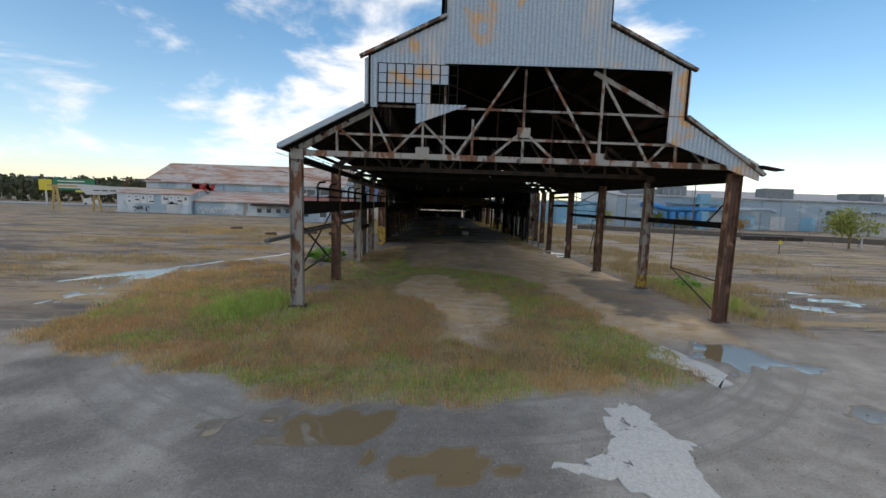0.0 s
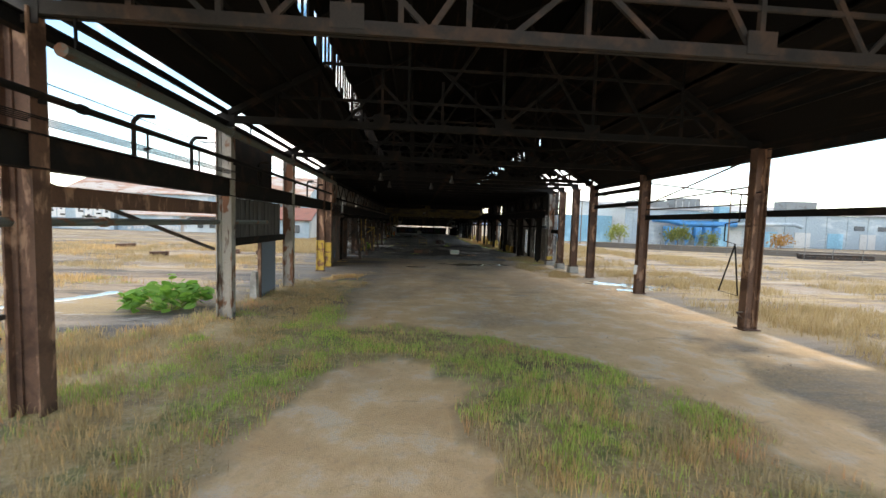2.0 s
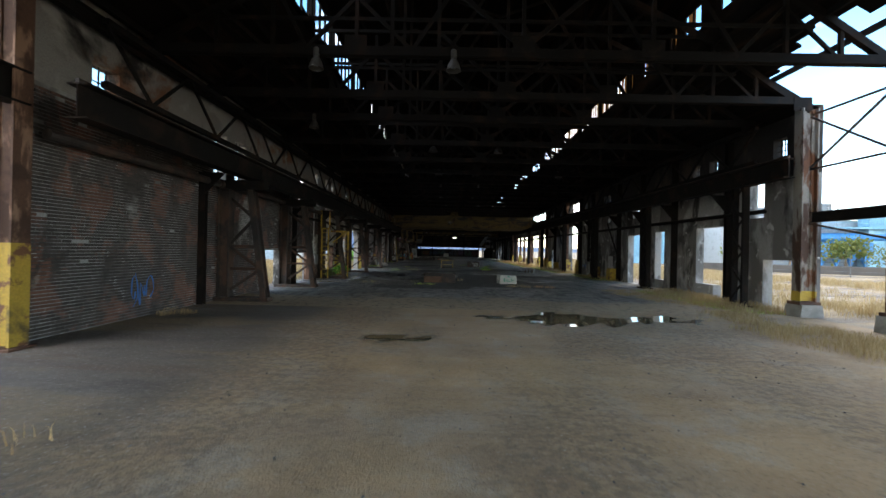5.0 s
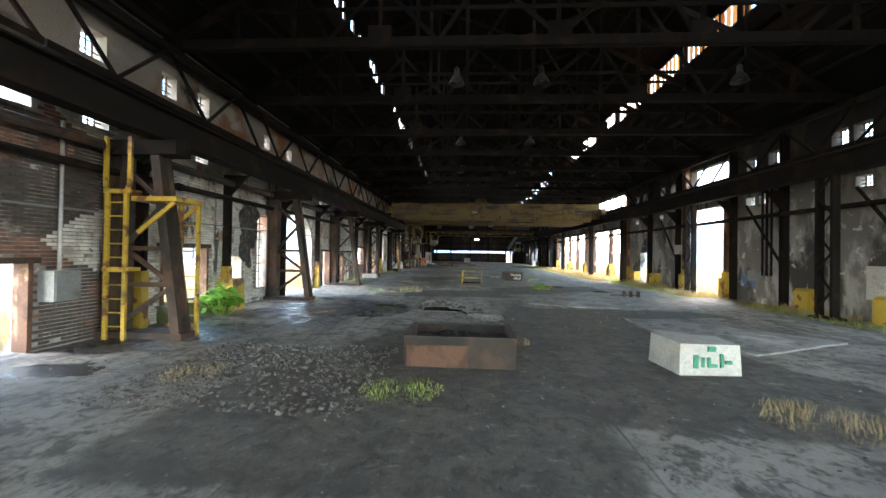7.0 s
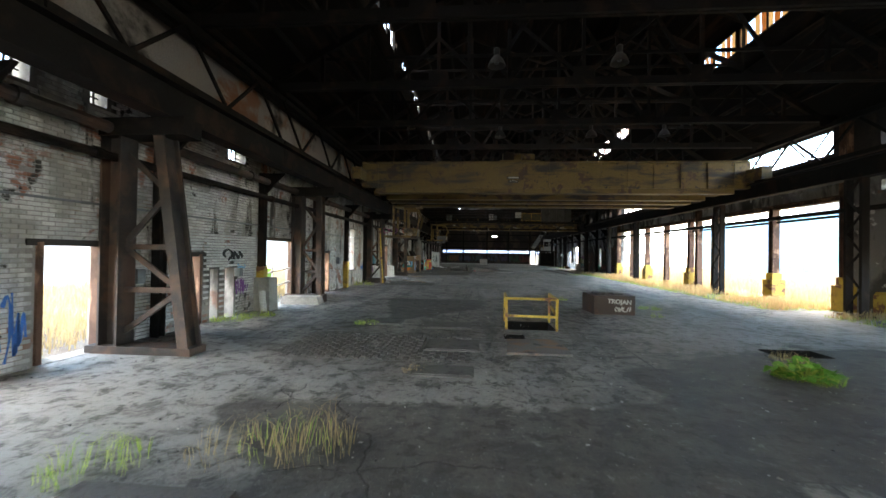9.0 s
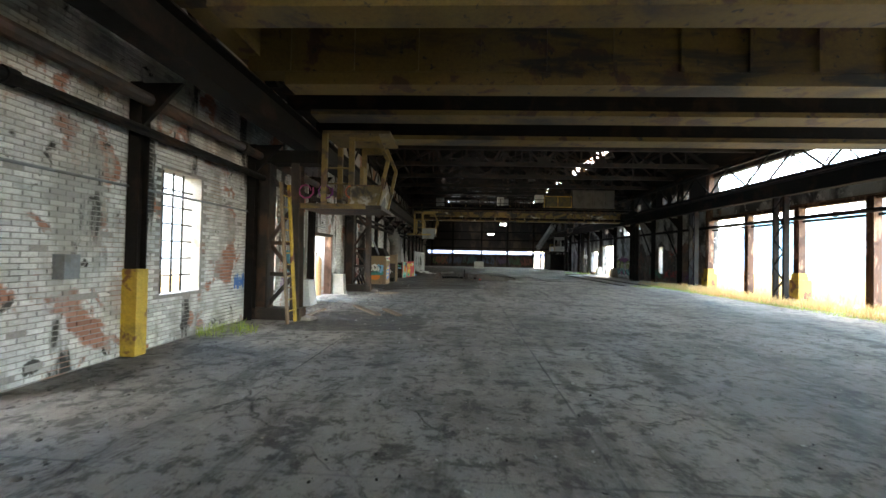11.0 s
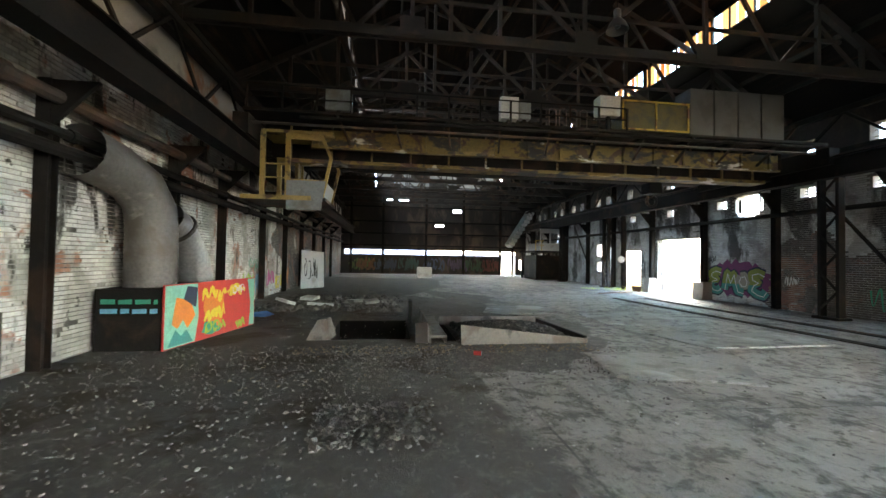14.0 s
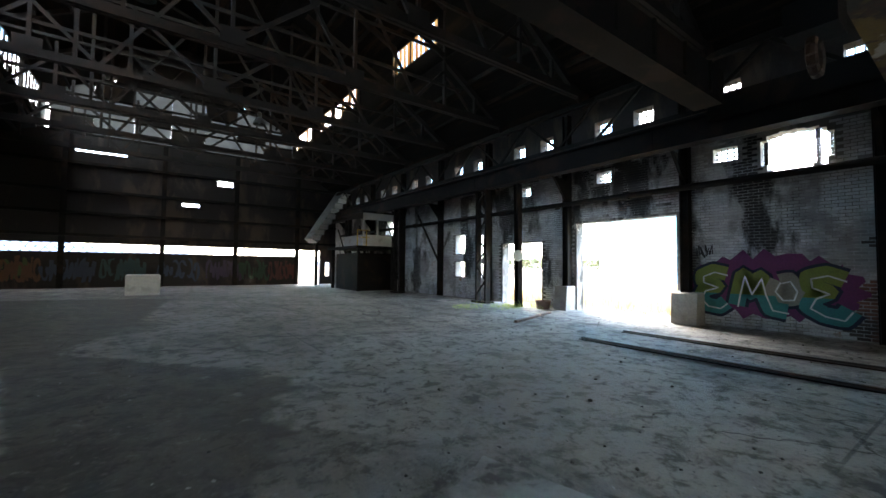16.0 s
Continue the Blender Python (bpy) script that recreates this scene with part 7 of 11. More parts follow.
for i in range(10):
    x = -1.5 + i * 1.55
    part("knee_brace", Mesh().beam((x, 125.15, 5.66), (x + 0.25, 126.24, 5.2), 0.05, 0.07), m_steel, wk)
    part("deck_bearer", Mesh().box(x - 0.04, x + 0.04, 125.12, 127.1, 5.62, 5.698), m_dark, wk)
for i in range(13):
    x = -3.9 + i * 0.92
    part("rail_post", Mesh().box(x - 0.025, x + 0.025, 125.12, 125.17, 5.781, 6.45), m_dark, wk)
for z in (6.1, 6.45):
    part("handrail", Mesh().tube((-3.9, 125.145, z), (7.1, 125.145, z), 0.022), m_dark, wk)
for i in range(4):
    x = 4.7 + 0.33 * i
    part("pipe_loop", Mesh().path([(x, 125.3, 5.79), (x, 125.3, 6.3), (x + 0.06, 125.3, 6.38), (x + 0.16, 125.3, 6.38), (x + 0.22, 125.3, 6.3), (x + 0.22, 125.3, 5.79)], 0.018, 6), m_steel, wk)
for x0, x1, z0, z1, d, mt, lb in ((3.2, 3.72, 5.95, 6.6, 0.3, m_white, "white switch cabinet"), (-1.85, -1.15, 5.88, 6.5, 0.5, m_grey, "grey switch cabinet"), (6.3, 6.96, 6.25, 6.85, 0.4, m_white, "white switch cabinet"), (3.78, 4.1, 5.98, 6.5, 0.25, m_grey, "grey switch cabinet")):
    part("cabinet", Mesh().box(x0, x1, 125.22, 125.22 + d, z0, z1), mt, cc, lb)
    part("cabinet_bracket", Mesh().box((x0 + x1) / 2 - 0.05, (x0 + x1) / 2 + 0.05, 125.3, 125.4, 5.78, z0), m_dark, cc)
gr = part("resistor_grille", Mesh().box(7.05, 9.2, 125.2, 125.9, 5.9, 6.7), surf("olive_mesh_panel", (0.10, 0.085, 0.03), [((0.05, 0.045, 0.03), 4, 0.45, 0.6)], 0.7, 0.2, 0.6, 60), cc, "olive wire-mesh resistor housing")
for x0, x1, z0, z1 in ((7.0, 9.25, 5.84, 5.89), (7.0, 9.25, 6.71, 6.76), (7.0, 7.05, 5.89, 6.71), (9.2, 9.25, 5.89, 6.71), (8.1, 8.15, 5.89, 6.71)):
    part("frame_bar", Mesh().box(x0, x1, 125.165, 125.195, z0, z1), m_yellow, gr)
m_cabinet = surf("sooty_grey_cabinet", (0.075, 0.075, 0.072), [((0.04, 0.038, 0.036), 1.6, 0.48, 0.64)], 0.65, 0.1, 0.15, 20)
for i in range(4):
    part("control_cabinet", Mesh().box(9.35 + i * 0.85, 10.16 + i * 0.85, 125.25, 125.95, 5.8, 7.3), m_cabinet, cc, "tall dark grey control cabinet")
for x in (-4.0, 14.3):
    part("end_truck", Mesh().box(x - 0.2, x + 0.2, 125.0, 130.6, 5.05, 5.6), m_dark, cc)
cab(-3.7, -2.0, 125.95, 127.7, 3.5, 5.45, cc, m_cabyellow, m_grey, 0.38)
hk = part("hook_block", Mesh().box(9.6, 10.1, 127.6, 128.1, 4.35, 4.75), m_dark, cc)
hr = Mesh()
for i in range(10):
    a, b = math.pi * (0.15 + 0.16 * i), math.pi * (0.15 + 0.16 * (i + 1))
    hr.tube((9.85 + 0.2 * math.sin(a), 127.85, 4.1 + 0.22 * math.cos(a)), (9.85 + 0.2 * math.sin(b), 127.85, 4.1 + 0.22 * math.cos(b)), 0.06, 8)
part("hook", hr, m_steel, hk)

# ---------------------------------------------------------------- things on the hall floor
def paint(name, col, rough=0.6):
    return surf(name, col, [(tuple(c * 0.55 for c in col), 2.5, 0.55, 0.75)], rough, 0, 0.15, 30)


P = {k: paint("spray_" + k, c) for k, c in {"green": (0.03, 0.32, 0.2), "white": (0.75, 0.75, 0.73), "black": (0.02, 0.02, 0.022), "blue": (0.05, 0.2, 0.6), "red": (0.6, 0.04, 0.03), "pink": (0.55, 0.08, 0.28), "lime": (0.3, 0.5, 0.04),
                                            "yellow": (0.75, 0.6, 0.04), "orange": (0.75, 0.22, 0.03), "teal": (0.035, 0.25, 0.23), "olive": (0.22, 0.27, 0.045), "violet": (0.22, 0.05, 0.3), "sky": (0.2, 0.5, 0.75)}.items()}


def scrawl(at, w, h, seed, material, width=0.03, n=3, parent=None, name="spray_tag", label="", group="spray tags"):
    """Loose sprayed loops and zigzags on a plane, one stroke each; at(u, v) gives the place of a point of the w x h field."""
    r = random.Random(seed)
    m = Mesh()
    cell = w / n
    for k in range(n):
        kn, up, ph = r.choice((5, 6, 7)), r.choice((0, 1)), r.uniform(0, 6.3)
        if r.random() < 0.45:           # a lopsided loop or coil
            turn = r.uniform(4.5, 9.5) * r.choice((-1, 1))
            knots = [((k + 0.5 + (0.55 - 0.06 * i) * math.cos(ph + turn * i / kn) + r.uniform(-0.08, 0.08)) * cell, h * (0.5 + (0.5 - 0.05 * i) * math.sin(ph + turn * i / kn) + r.uniform(-0.06, 0.06))) for i in range(kn)]
        else:                           # a zigzag that leans
            lean = r.uniform(-0.3, 0.3)
            knots = [((k - 0.05 + 1.1 * i / (kn - 1) + lean * ((i + up) % 2) + r.uniform(-0.1, 0.1)) * cell, h * (((i + up) % 2) * r.uniform(0.6, 1) + (1 - (i + up) % 2) * r.uniform(0, 0.35))) for i in range(kn)]
        ends = [knots[0]] + knots + [knots[-1]]
        pts = []
        for p0, p1, p2, p3 in zip(ends, ends[1:], ends[2:], ends[3:]):
            for i in range(5):
                t = i / 5
                pts.append(tuple(0.5 * (2 * q1 + (q2 - q0) * t + (2 * q0 - 5 * q1 + 4 * q2 - q3) * t * t + (3 * q1 - q0 - 3 * q2 + q3) * t ** 3) for q0, q1, q2, q3 in zip(p0, p1, p2, p3)))
        pts.append(knots[-1])
        last, o = len(pts) - 1, len(m.v)
        for i, p in enumerate(pts):
            a, b = pts[max(i - 1, 0)], pts[min(i + 1, last)]
            dx, dy = b[0] - a[0], b[1] - a[1]
            d = math.hypot(dx, dy) or 1
            thick = width * (0.75 + 0.35 * math.sin(i * 0.6 + seed + k))
            m.v += [tuple(at(p[0] - dy / d * thick / 2, p[1] + dx / d * thick / 2)), tuple(at(p[0] + dy / d * thick / 2, p[1] - dx / d * thick / 2))]
            if i:
                m.f.append((o + 2 * i - 2, o + 2 * i, o + 2 * i + 1, o + 2 * i - 1))
    ob = part(name, m, material, parent, label if parent else "", fix=False)
    return ob if parent else tagged(ob, label or "sprayed scrawl on the wall", "graffiti", group)


def bars_on(at, w, h, seed, material, parent):
    """A line of writing that cannot be read, as plain bars."""
    r = random.Random(seed)
    u = 0.0
    while u < w - 0.05:
        q = min(r.uniform(0.12, 0.3), w - u)
        m = Mesh()
        m.quad(at(u, 0), at(u + q, 0.01 * r.random()), at(u + q, h), at(u, h - 0.015 * r.random()))
        part("lettering_bar", m, material, parent, fix=False)
        u += q + 0.05


def blob(at, u, v, ru, rv, seed, material, parent, label=""):
    """An uneven cloud of paint on a plane."""
    r = random.Random(seed)
    ph = [r.uniform(0, 6.3) for _ in range(4)]
    m = Mesh()
    ring = []
    for i in range(36):
        t = 2 * math.pi * i / 36
        q = 1 + 0.16 * math.sin(2 * t + ph[0]) + 0.12 * math.sin(3 * t + ph[1]) + 0.09 * math.sin(5 * t + ph[2]) + 0.05 * math.sin(9 * t + ph[3])
        ring.append(at(u + ru * q * math.cos(t), v + rv * q * math.sin(t)))
    c = at(u, v)
    for p, q in zip(ring, ring[1:] + ring[:1]):
        m.quad(c, p, q)
    return part("paint_patch", m, material, parent, label, fix=False)


def on_x(x, y0, z0, flip=False):
    """A field on the wall x; u runs along +y, or -y if flipped."""
    return lambda u, v: (x, y0 - u if flip else y0 + u, z0 + v)


def on_y(y, x0, z0):
    return lambda u, v: (x0 + u, y, z0 + v)


def block(name, x0, x1, y0, y1, h, material, label, category, bevel=0.04, group=""):
    m = Mesh()
    b = bevel
    m.hexa([(x0, y0, 0), (x1, y0, 0), (x1, y1, 0), (x0, y1, 0), (x0, y0, h - b), (x1, y0, h - b), (x1, y1, h - b), (x0, y1, h - b)])
    m.hexa([(x0, y0, h - b), (x1, y0, h - b), (x1, y1, h - b), (x0, y1, h - b), (x0 + b, y0 + b, h), (x1 - b, y0 + b, h), (x1 - b, y1 - b, h), (x0 + b, y1 - b, h)])
    return mound(name, m, material, label, category, group)


# pale block with green writing (a name, drawn as bars)
m_pale = surf("pale_concrete", (0.58, 0.57, 0.52), [((0.34, 0.33, 0.3), 2.2, 0.5, 0.68)], 0.85, 0, 0.4, 22)
cbk = base("concrete_block", 6.7, 68.6, 0, "pale concrete block with green sprayed marks", "block")
part("body", Mesh().hexa([(6.22, 68.55, 0), (7.24, 68.6, 0), (7.3, 69.4, 0), (6.15, 69.5, 0), (6.24, 68.57, 0.52), (7.22, 68.62, 0.5), (7.28, 69.38, 0.5), (6.17, 69.46, 0.53)]), m_pale, cbk)
for x0, x1, z0, z1 in ((6.45, 6.52, 0.12, 0.34), (6.58, 6.62, 0.14, 0.3), (6.68, 6.82, 0.14, 0.19), (6.68, 6.72, 0.19, 0.3), (6.88, 6.92, 0.14, 0.36), (6.96, 7.06, 0.2, 0.25), (6.68, 6.8, 0.4, 0.48)):
    part("lettering_bar", Mesh().box(x0, x1, 68.545, 68.552 + 0.05 * (x0 - 6.2), z0, z1), P["green"], cbk)

# riveted trough with ash in it
trh = base("steel_trough", 2.6, 69.2, 0, "low riveted steel trough full of ash and rubble", "trough")
for nm, a in (("front_plate", (1.66, 3.56, 68.56, 68.62)), ("back_plate", (1.66, 3.56, 69.9, 69.96)), ("side_plate", (1.66, 1.72, 68.62, 69.9)), ("side_plate", (3.5, 3.56, 68.62, 69.9))):
    part(nm, Mesh().box(*a, 0, 0.5), m_steel, trh)
part("rim", Mesh().box(1.64, 3.58, 68.55, 68.63, 0.5, 0.53).box(1.64, 1.73, 68.63, 69.97, 0.5, 0.53).box(3.49, 3.58, 68.63, 69.97, 0.5, 0.53), m_steel, trh)
part("patch_plate", Mesh().box(1.7, 2.75, 68.53, 68.556, 0.02, 0.38), m_rustcol, trh)


def rubble(name, x0, x1, y0, y1, n, smin, smax, material, label, seed, zfun=None, parent=None, flat=0.6):
    """Many small broken lumps as one mesh."""
    r = random.Random(seed)
    m = Mesh()
    for _ in range(n):
        x, y, s = r.uniform(x0, x1), r.uniform(y0, y1), r.uniform(smin, smax)
        z = zfun(x, y) if zfun else 0.0
        M = Matrix.Translation((x, y, z)) @ Euler((r.uniform(-0.5, 0.5), r.uniform(-0.5, 0.5), r.uniform(0, 6.3))).to_matrix().to_4x4()
        a, b, c = s * r.uniform(0.6, 1.4), s * r.uniform(0.5, 1.2), s * flat * r.uniform(0.4, 1.2)
        t = r.uniform(0.45, 0.95)
        m.hexa([M @ Vector(p) for p in ((-a / 2, -b / 2, -0.2 * c), (a / 2, -b / 2, -0.2 * c), (a / 2, b / 2, -0.2 * c), (-a / 2, b / 2, -0.2 * c), (-a / 2 * t, -b / 2 * t, c), (a / 2 * t, -b / 2, c * 0.8), (a / 2, b / 2 * t, c), (-a / 2 * t, b / 2, c * 0.7))])
    if parent:
        return tagged(part(name, m, material, parent), label, kind="stuff")
    return mound(name, m, material, label, "rubble", kind="stuff")


m_ash = surf("ash_and_cinders", (0.05, 0.047, 0.044), [((0.11, 0.1, 0.09), 6, 0.5, 0.65)], 0.95, 0, 0.8, 30, island=0.4)
m_litter = surf("pale_litter", (0.45, 0.43, 0.39), [((0.3, 0.25, 0.18), 6, 0.5, 0.65)], 0.85, 0, 0.2, 30, island=0.4)
m_chip = surf("rubble_grey", (0.15, 0.135, 0.12), [((0.07, 0.063, 0.056), 4, 0.5, 0.65)], 0.9, 0, 0.5, 30, island=0.4)
rubble("ash_fill", 1.75, 3.48, 68.65, 69.88, 1500, 0.03, 0.11, m_ash, "dark ash fill", 5, lambda x, y: 0.27 + 0.1 * float(vnoise(x * 2, y * 2, 9)), trh)

# gravelly spoil, litter specks and rubble spread over the floor
rubble("floor_rubble", -2.3, 1.4, 66.4, 69.9, 1500, 0.015, 0.07, m_chip, "loose gravel and cinders on the slab", 11)
rubble("floor_grit", -5.0, 13.0, 58.5, 142.0, 5200, 0.008, 0.026, m_ash, "dark cinders and grit over the slab", 24, flat=0.5)
rubble("floor_litter", -5.0, 15.0, 58.5, 157.0, 4800, 0.008, 0.024, m_litter, "pale specks of litter over the floor", 12, flat=0.3)
m_lath = surf("broken_lath", (0.22, 0.165, 0.10), [((0.16, 0.12, 0.08), 5, 0.5, 0.65)], 0.9, 0, 0.3, 30, island=0.4)
rubble("floor_cinder", -4.9, 1.3, 113.5, 122.0, 4200, 0.008, 0.034, m_chip, "trodden cinders round the big pit", 61)
rubble("floor_cinder", -1.0, 4.6, 119.8, 122.0, 1800, 0.008, 0.034, m_chip, "cinders spilt in front of the bin", 62)
rubble("floor_cinder", -4.9, 3.2, 125.3, 133.0, 3600, 0.008, 0.034, m_chip, "black cinders beyond the pit", 63)
rubble("pit_scraps", -1.7, 4.2, 121.3, 121.95, 420, 0.012, 0.05, m_lath, "pale dead weeds and splinters along the pit edge", 64, flat=0.5)
rubble("pit_scraps", -2.4, 1.2, 119.2, 121.4, 130, 0.01, 0.04, m_lath, "splinters strewn in front of the pit", 65, flat=0.3)
rubble("floor_litter", -4.0, 8.0, 98.0, 120.0, 480, 0.012, 0.042, m_litter, "torn paper and plaster bits on the slab", 66, flat=0.25)
rubble("floor_litter", 0.0, 9.0, 72.0, 98.0, 700, 0.015, 0.045, m_litter, "plaster bits on the slab", 67, flat=0.25)
rubble("wet_hole_lump", -0.5, -0.05, 73.85, 74.3, 60, 0.05, 0.16, m_ash, "black clods in the wet patch", 68)
rubble("floor_litter", -3.0, 5.0, 108.0, 130.0, 420, 0.012, 0.04, m_litter, "paper and glass litter on the dirty slab", 13, flat=0.3)
rubble("floor_rubble", -2.5, 6.0, 118.0, 122.4, 420, 0.01, 0.035, m_chip, "broken brick and cinder spread by the pit", 14)
rubble("floor_rubble", -4.4, 0.5, 127.0, 132.0, 600, 0.03, 0.22, m_chip, "heap of broken slabs and scrap", 15)
rubble("floor_rubble", 1.2, 3.9, 73.4, 77.8, 240, 0.08, 0.45, m_chip, "fallen slab lumps in the pit", 16, lambda x, y: -1.0 + 0.3 * float(vnoise(x, y)))
rim = Mesh()
rr_ = random.Random(77)
for (ax, ay), (bx_, by_) in zip(BROKEN, BROKEN[1:] + BROKEN[:1]):
    n = int(math.hypot(bx_ - ax, by_ - ay) / 0.08) + 1
    for i in range(n):
        s, q = i / n, rr_.uniform(0.05, 0.16)
        rim.rbox(pose(ax + (bx_ - ax) * s + rr_.uniform(-0.07, 0.07), ay + (by_ - ay) * s + rr_.uniform(-0.07, 0.07), -0.02 - rr_.uniform(0, 0.2), rr_.uniform(-25, 25), rr_.uniform(-25, 25), rr_.uniform(0, 180)), q, q * rr_.uniform(0.5, 1), q * 0.4)
mound("broken_rim", rim, m_chip, "crumbled concrete round the caved-in slab", "rubble", kind="stuff")
rubble("floor_rubble", -1.2, 0.4, 122.8, 125.0, 240, 0.06, 0.3, m_ash, "black debris in the pit", 17, lambda x, y: -1.45)
rubble("ash_heap", 1.62, 4.0, 122.15, 124.42, 2600, 0.03, 0.1, m_ash, "heap of black cinders in the low bin", 18, lambda x, y: 0.02 + 0.2 * math.sin(min(max((x - 1.5) / 2.7, 0), 1) * 3.1) * math.sin(min(max((y - 122.0) / 2.6, 0), 1) * 3.1))
rubble("floor_debris", -0.75, 0.55, 117.6, 118.8, 500, 0.012, 0.06, m_chip, "small pile of broken laths and paper", 23)
rubble("floor_litter", 6, 15, 126, 140, 350, 0.01, 0.045, m_chip, "scraps along the track by the door", 19)
rubble("wall_litter", -5.2, -3.0, 95, 112, 500, 0.012, 0.045, m_chip, "dirt and scraps along the wall", 20)
for i, (x, y, s, a) in enumerate(((-2.4, 128.5, 0.9, 10), (-1.2, 129.3, 0.7, 50), (-3.0, 129.8, 0.8, 80), (-0.6, 128.2, 0.5, 20), (-3.4, 127.7, 0.6, 140))):
    mound("slab_fragment", Mesh().rbox(pose(x, y, 0.02 + 0.05 * i, 6 * i - 8, 5 - 3 * i, a), s, s * 0.6, 0.1), m_conc if i % 2 else m_white, "broken slab lying in the scrap heap", "slab", "slab fragments")

rubble("yard_pebble", -1.5, 13.5, 28.0, 58.0, 900, 0.008, 0.026, m_chip, "small stones on the bare dirt", 25, lambda x, y: 0.005)
rubble("yard_pebble", -14.0, 14.0, 2.5, 12.0, 1600, 0.01, 0.03, m_chip, "small stones on the gravel road", 26, lambda x, y: 0.0)
# pit frame: steel channels round the big pit
m_binplate = surf("dull_grey_plate", (0.17, 0.15, 0.132), [((0.10, 0.074, 0.058), 2.2, 0.46, 0.62), (SOOT, 1.6, 0.55, 0.66)], 0.75, 0.1, 0.2, 20)
pf = base("cinder_bin", 1.6, 122.6, 0, "low bent steel bin of plates round a cinder heap", "bin")
part("front_plate", Mesh().hexa([(1.53, 122.0, 0), (4.3, 122.05, 0), (4.3, 122.11, 0), (1.53, 122.06, 0), (1.5, 121.95, 0.42), (4.3, 122.02, 0.1), (4.3, 122.07, 0.1), (1.5, 122.0, 0.42)]), m_binplate, pf)
part("back_plate", Mesh().box(1.36, 4.05, 124.5, 124.58, 0, 0.22), m_binplate, pf)
part("side_plate", Mesh().beam((4.08, 124.5, 0.08), (4.3, 122.12, 0.06), 0.06, 0.16), m_dark, pf)
part("cross_channel", Mesh().box(0.87, 1.25, 122.2, 125.3, 0.1, 0.16).box(0.87, 0.92, 122.2, 125.3, 0.16, 0.36).box(0.87, 0.92, 122.2, 125.3, 0.0, 0.1).box(1.2, 1.25, 122.2, 125.3, 0.0, 0.1), m_binplate, pf)
part("bent_plate", Mesh().hexa([(0.6, 122.25, 0), (0.85, 122.2, 0), (0.85, 122.26, 0), (0.6, 122.31, 0), (0.58, 122.2, 0.42), (0.83, 122.15, 0.45), (0.83, 122.21, 0.45), (0.58, 122.26, 0.42)]), m_steel, pf)
part("upright_plate", Mesh().box(0.56, 0.64, 124.6, 125.2, 0, 0.62), m_dark, pf)
part("tilted_plate", Mesh().hexa([(-1.7, 122.6, 0), (-1.2, 122.6, 0), (-1.15, 123.2, 0), (-1.7, 123.4, 0), (-1.5, 122.8, 0.4), (-1.3, 122.8, 0.43), (-1.25, 123.0, 0.43), (-1.45, 123.05, 0.4)]), m_binplate, pf)
can = base("drink_can", 1.66, 121.1, 0, "crushed red drink can on the dirty floor", "can")
part("body", Mesh().tube((1.6, 121.12, 0.045), (1.73, 121.08, 0.045), 0.042, 14), P["red"], can)
part("rim", Mesh().tube((1.73, 121.08, 0.045), (1.74, 121.077, 0.045), 0.038, 14), m_galv, can)

# yellow guard rail round the small pit
gr_ = base("guard_rail", 3.1, 88.0, 0, "yellow pipe guard rail round a floor pit", "railing")
corners = [(2.5, 88.0), (3.75, 87.95), (3.8, 89.3), (2.55, 89.35)]
for x, y in corners:
    part("post", Mesh().box(x - 0.03, x + 0.03, y - 0.03, y + 0.03, 0, 0.82), m_yellow, gr_)
for (ax, ay), (bx_, by_) in ((corners[0], corners[1]), (corners[1], corners[2]), (corners[0], corners[3])):
    for z in (0.36, 0.8):
        part("rail", Mesh().beam((ax, ay, z), (bx_, by_, z if bx_ != 3.8 or z > 0.5 else z + 0.18), 0.05, 0.06), m_yellow, gr_)
# dark block with white scrawl
tb = base("steel_block", 6.2, 91.2, 0, "dark rusty steel block with white sprayed scrawl", "block")
part("body", Mesh().hexa([(5.55, 91.05, 0), (6.85, 91.1, 0), (7.0, 92.3, 0), (5.5, 92.3, 0), (5.55, 91.05, 0.62), (6.85, 91.1, 0.62), (7.0, 92.3, 0.62), (5.5, 92.3, 0.62)]), surf("dark_rust_plate", (0.06, 0.04, 0.035), [(RUST_D, 2, 0.5, 0.65)], 0.7, 0.2), tb)
part("rim_lump", Mesh().box(5.7, 5.95, 91.3, 91.9, 0.62, 0.68).box(6.3, 6.6, 91.5, 92, 0.62, 0.66), m_ash, tb)
lettering("TROJAN", 0.2, P["white"], Matrix.Translation((6.35, 91.06, 0.43)) @ FACE_S @ pose(0, 0, 0, 0, 0, -3), tb, "lettering", 0.002, 0.006, 0.75)
scrawl(on_y(91.055, 6.2, 0.1), 0.5, 0.2, 41, P["white"], 0.03, 4, tb)

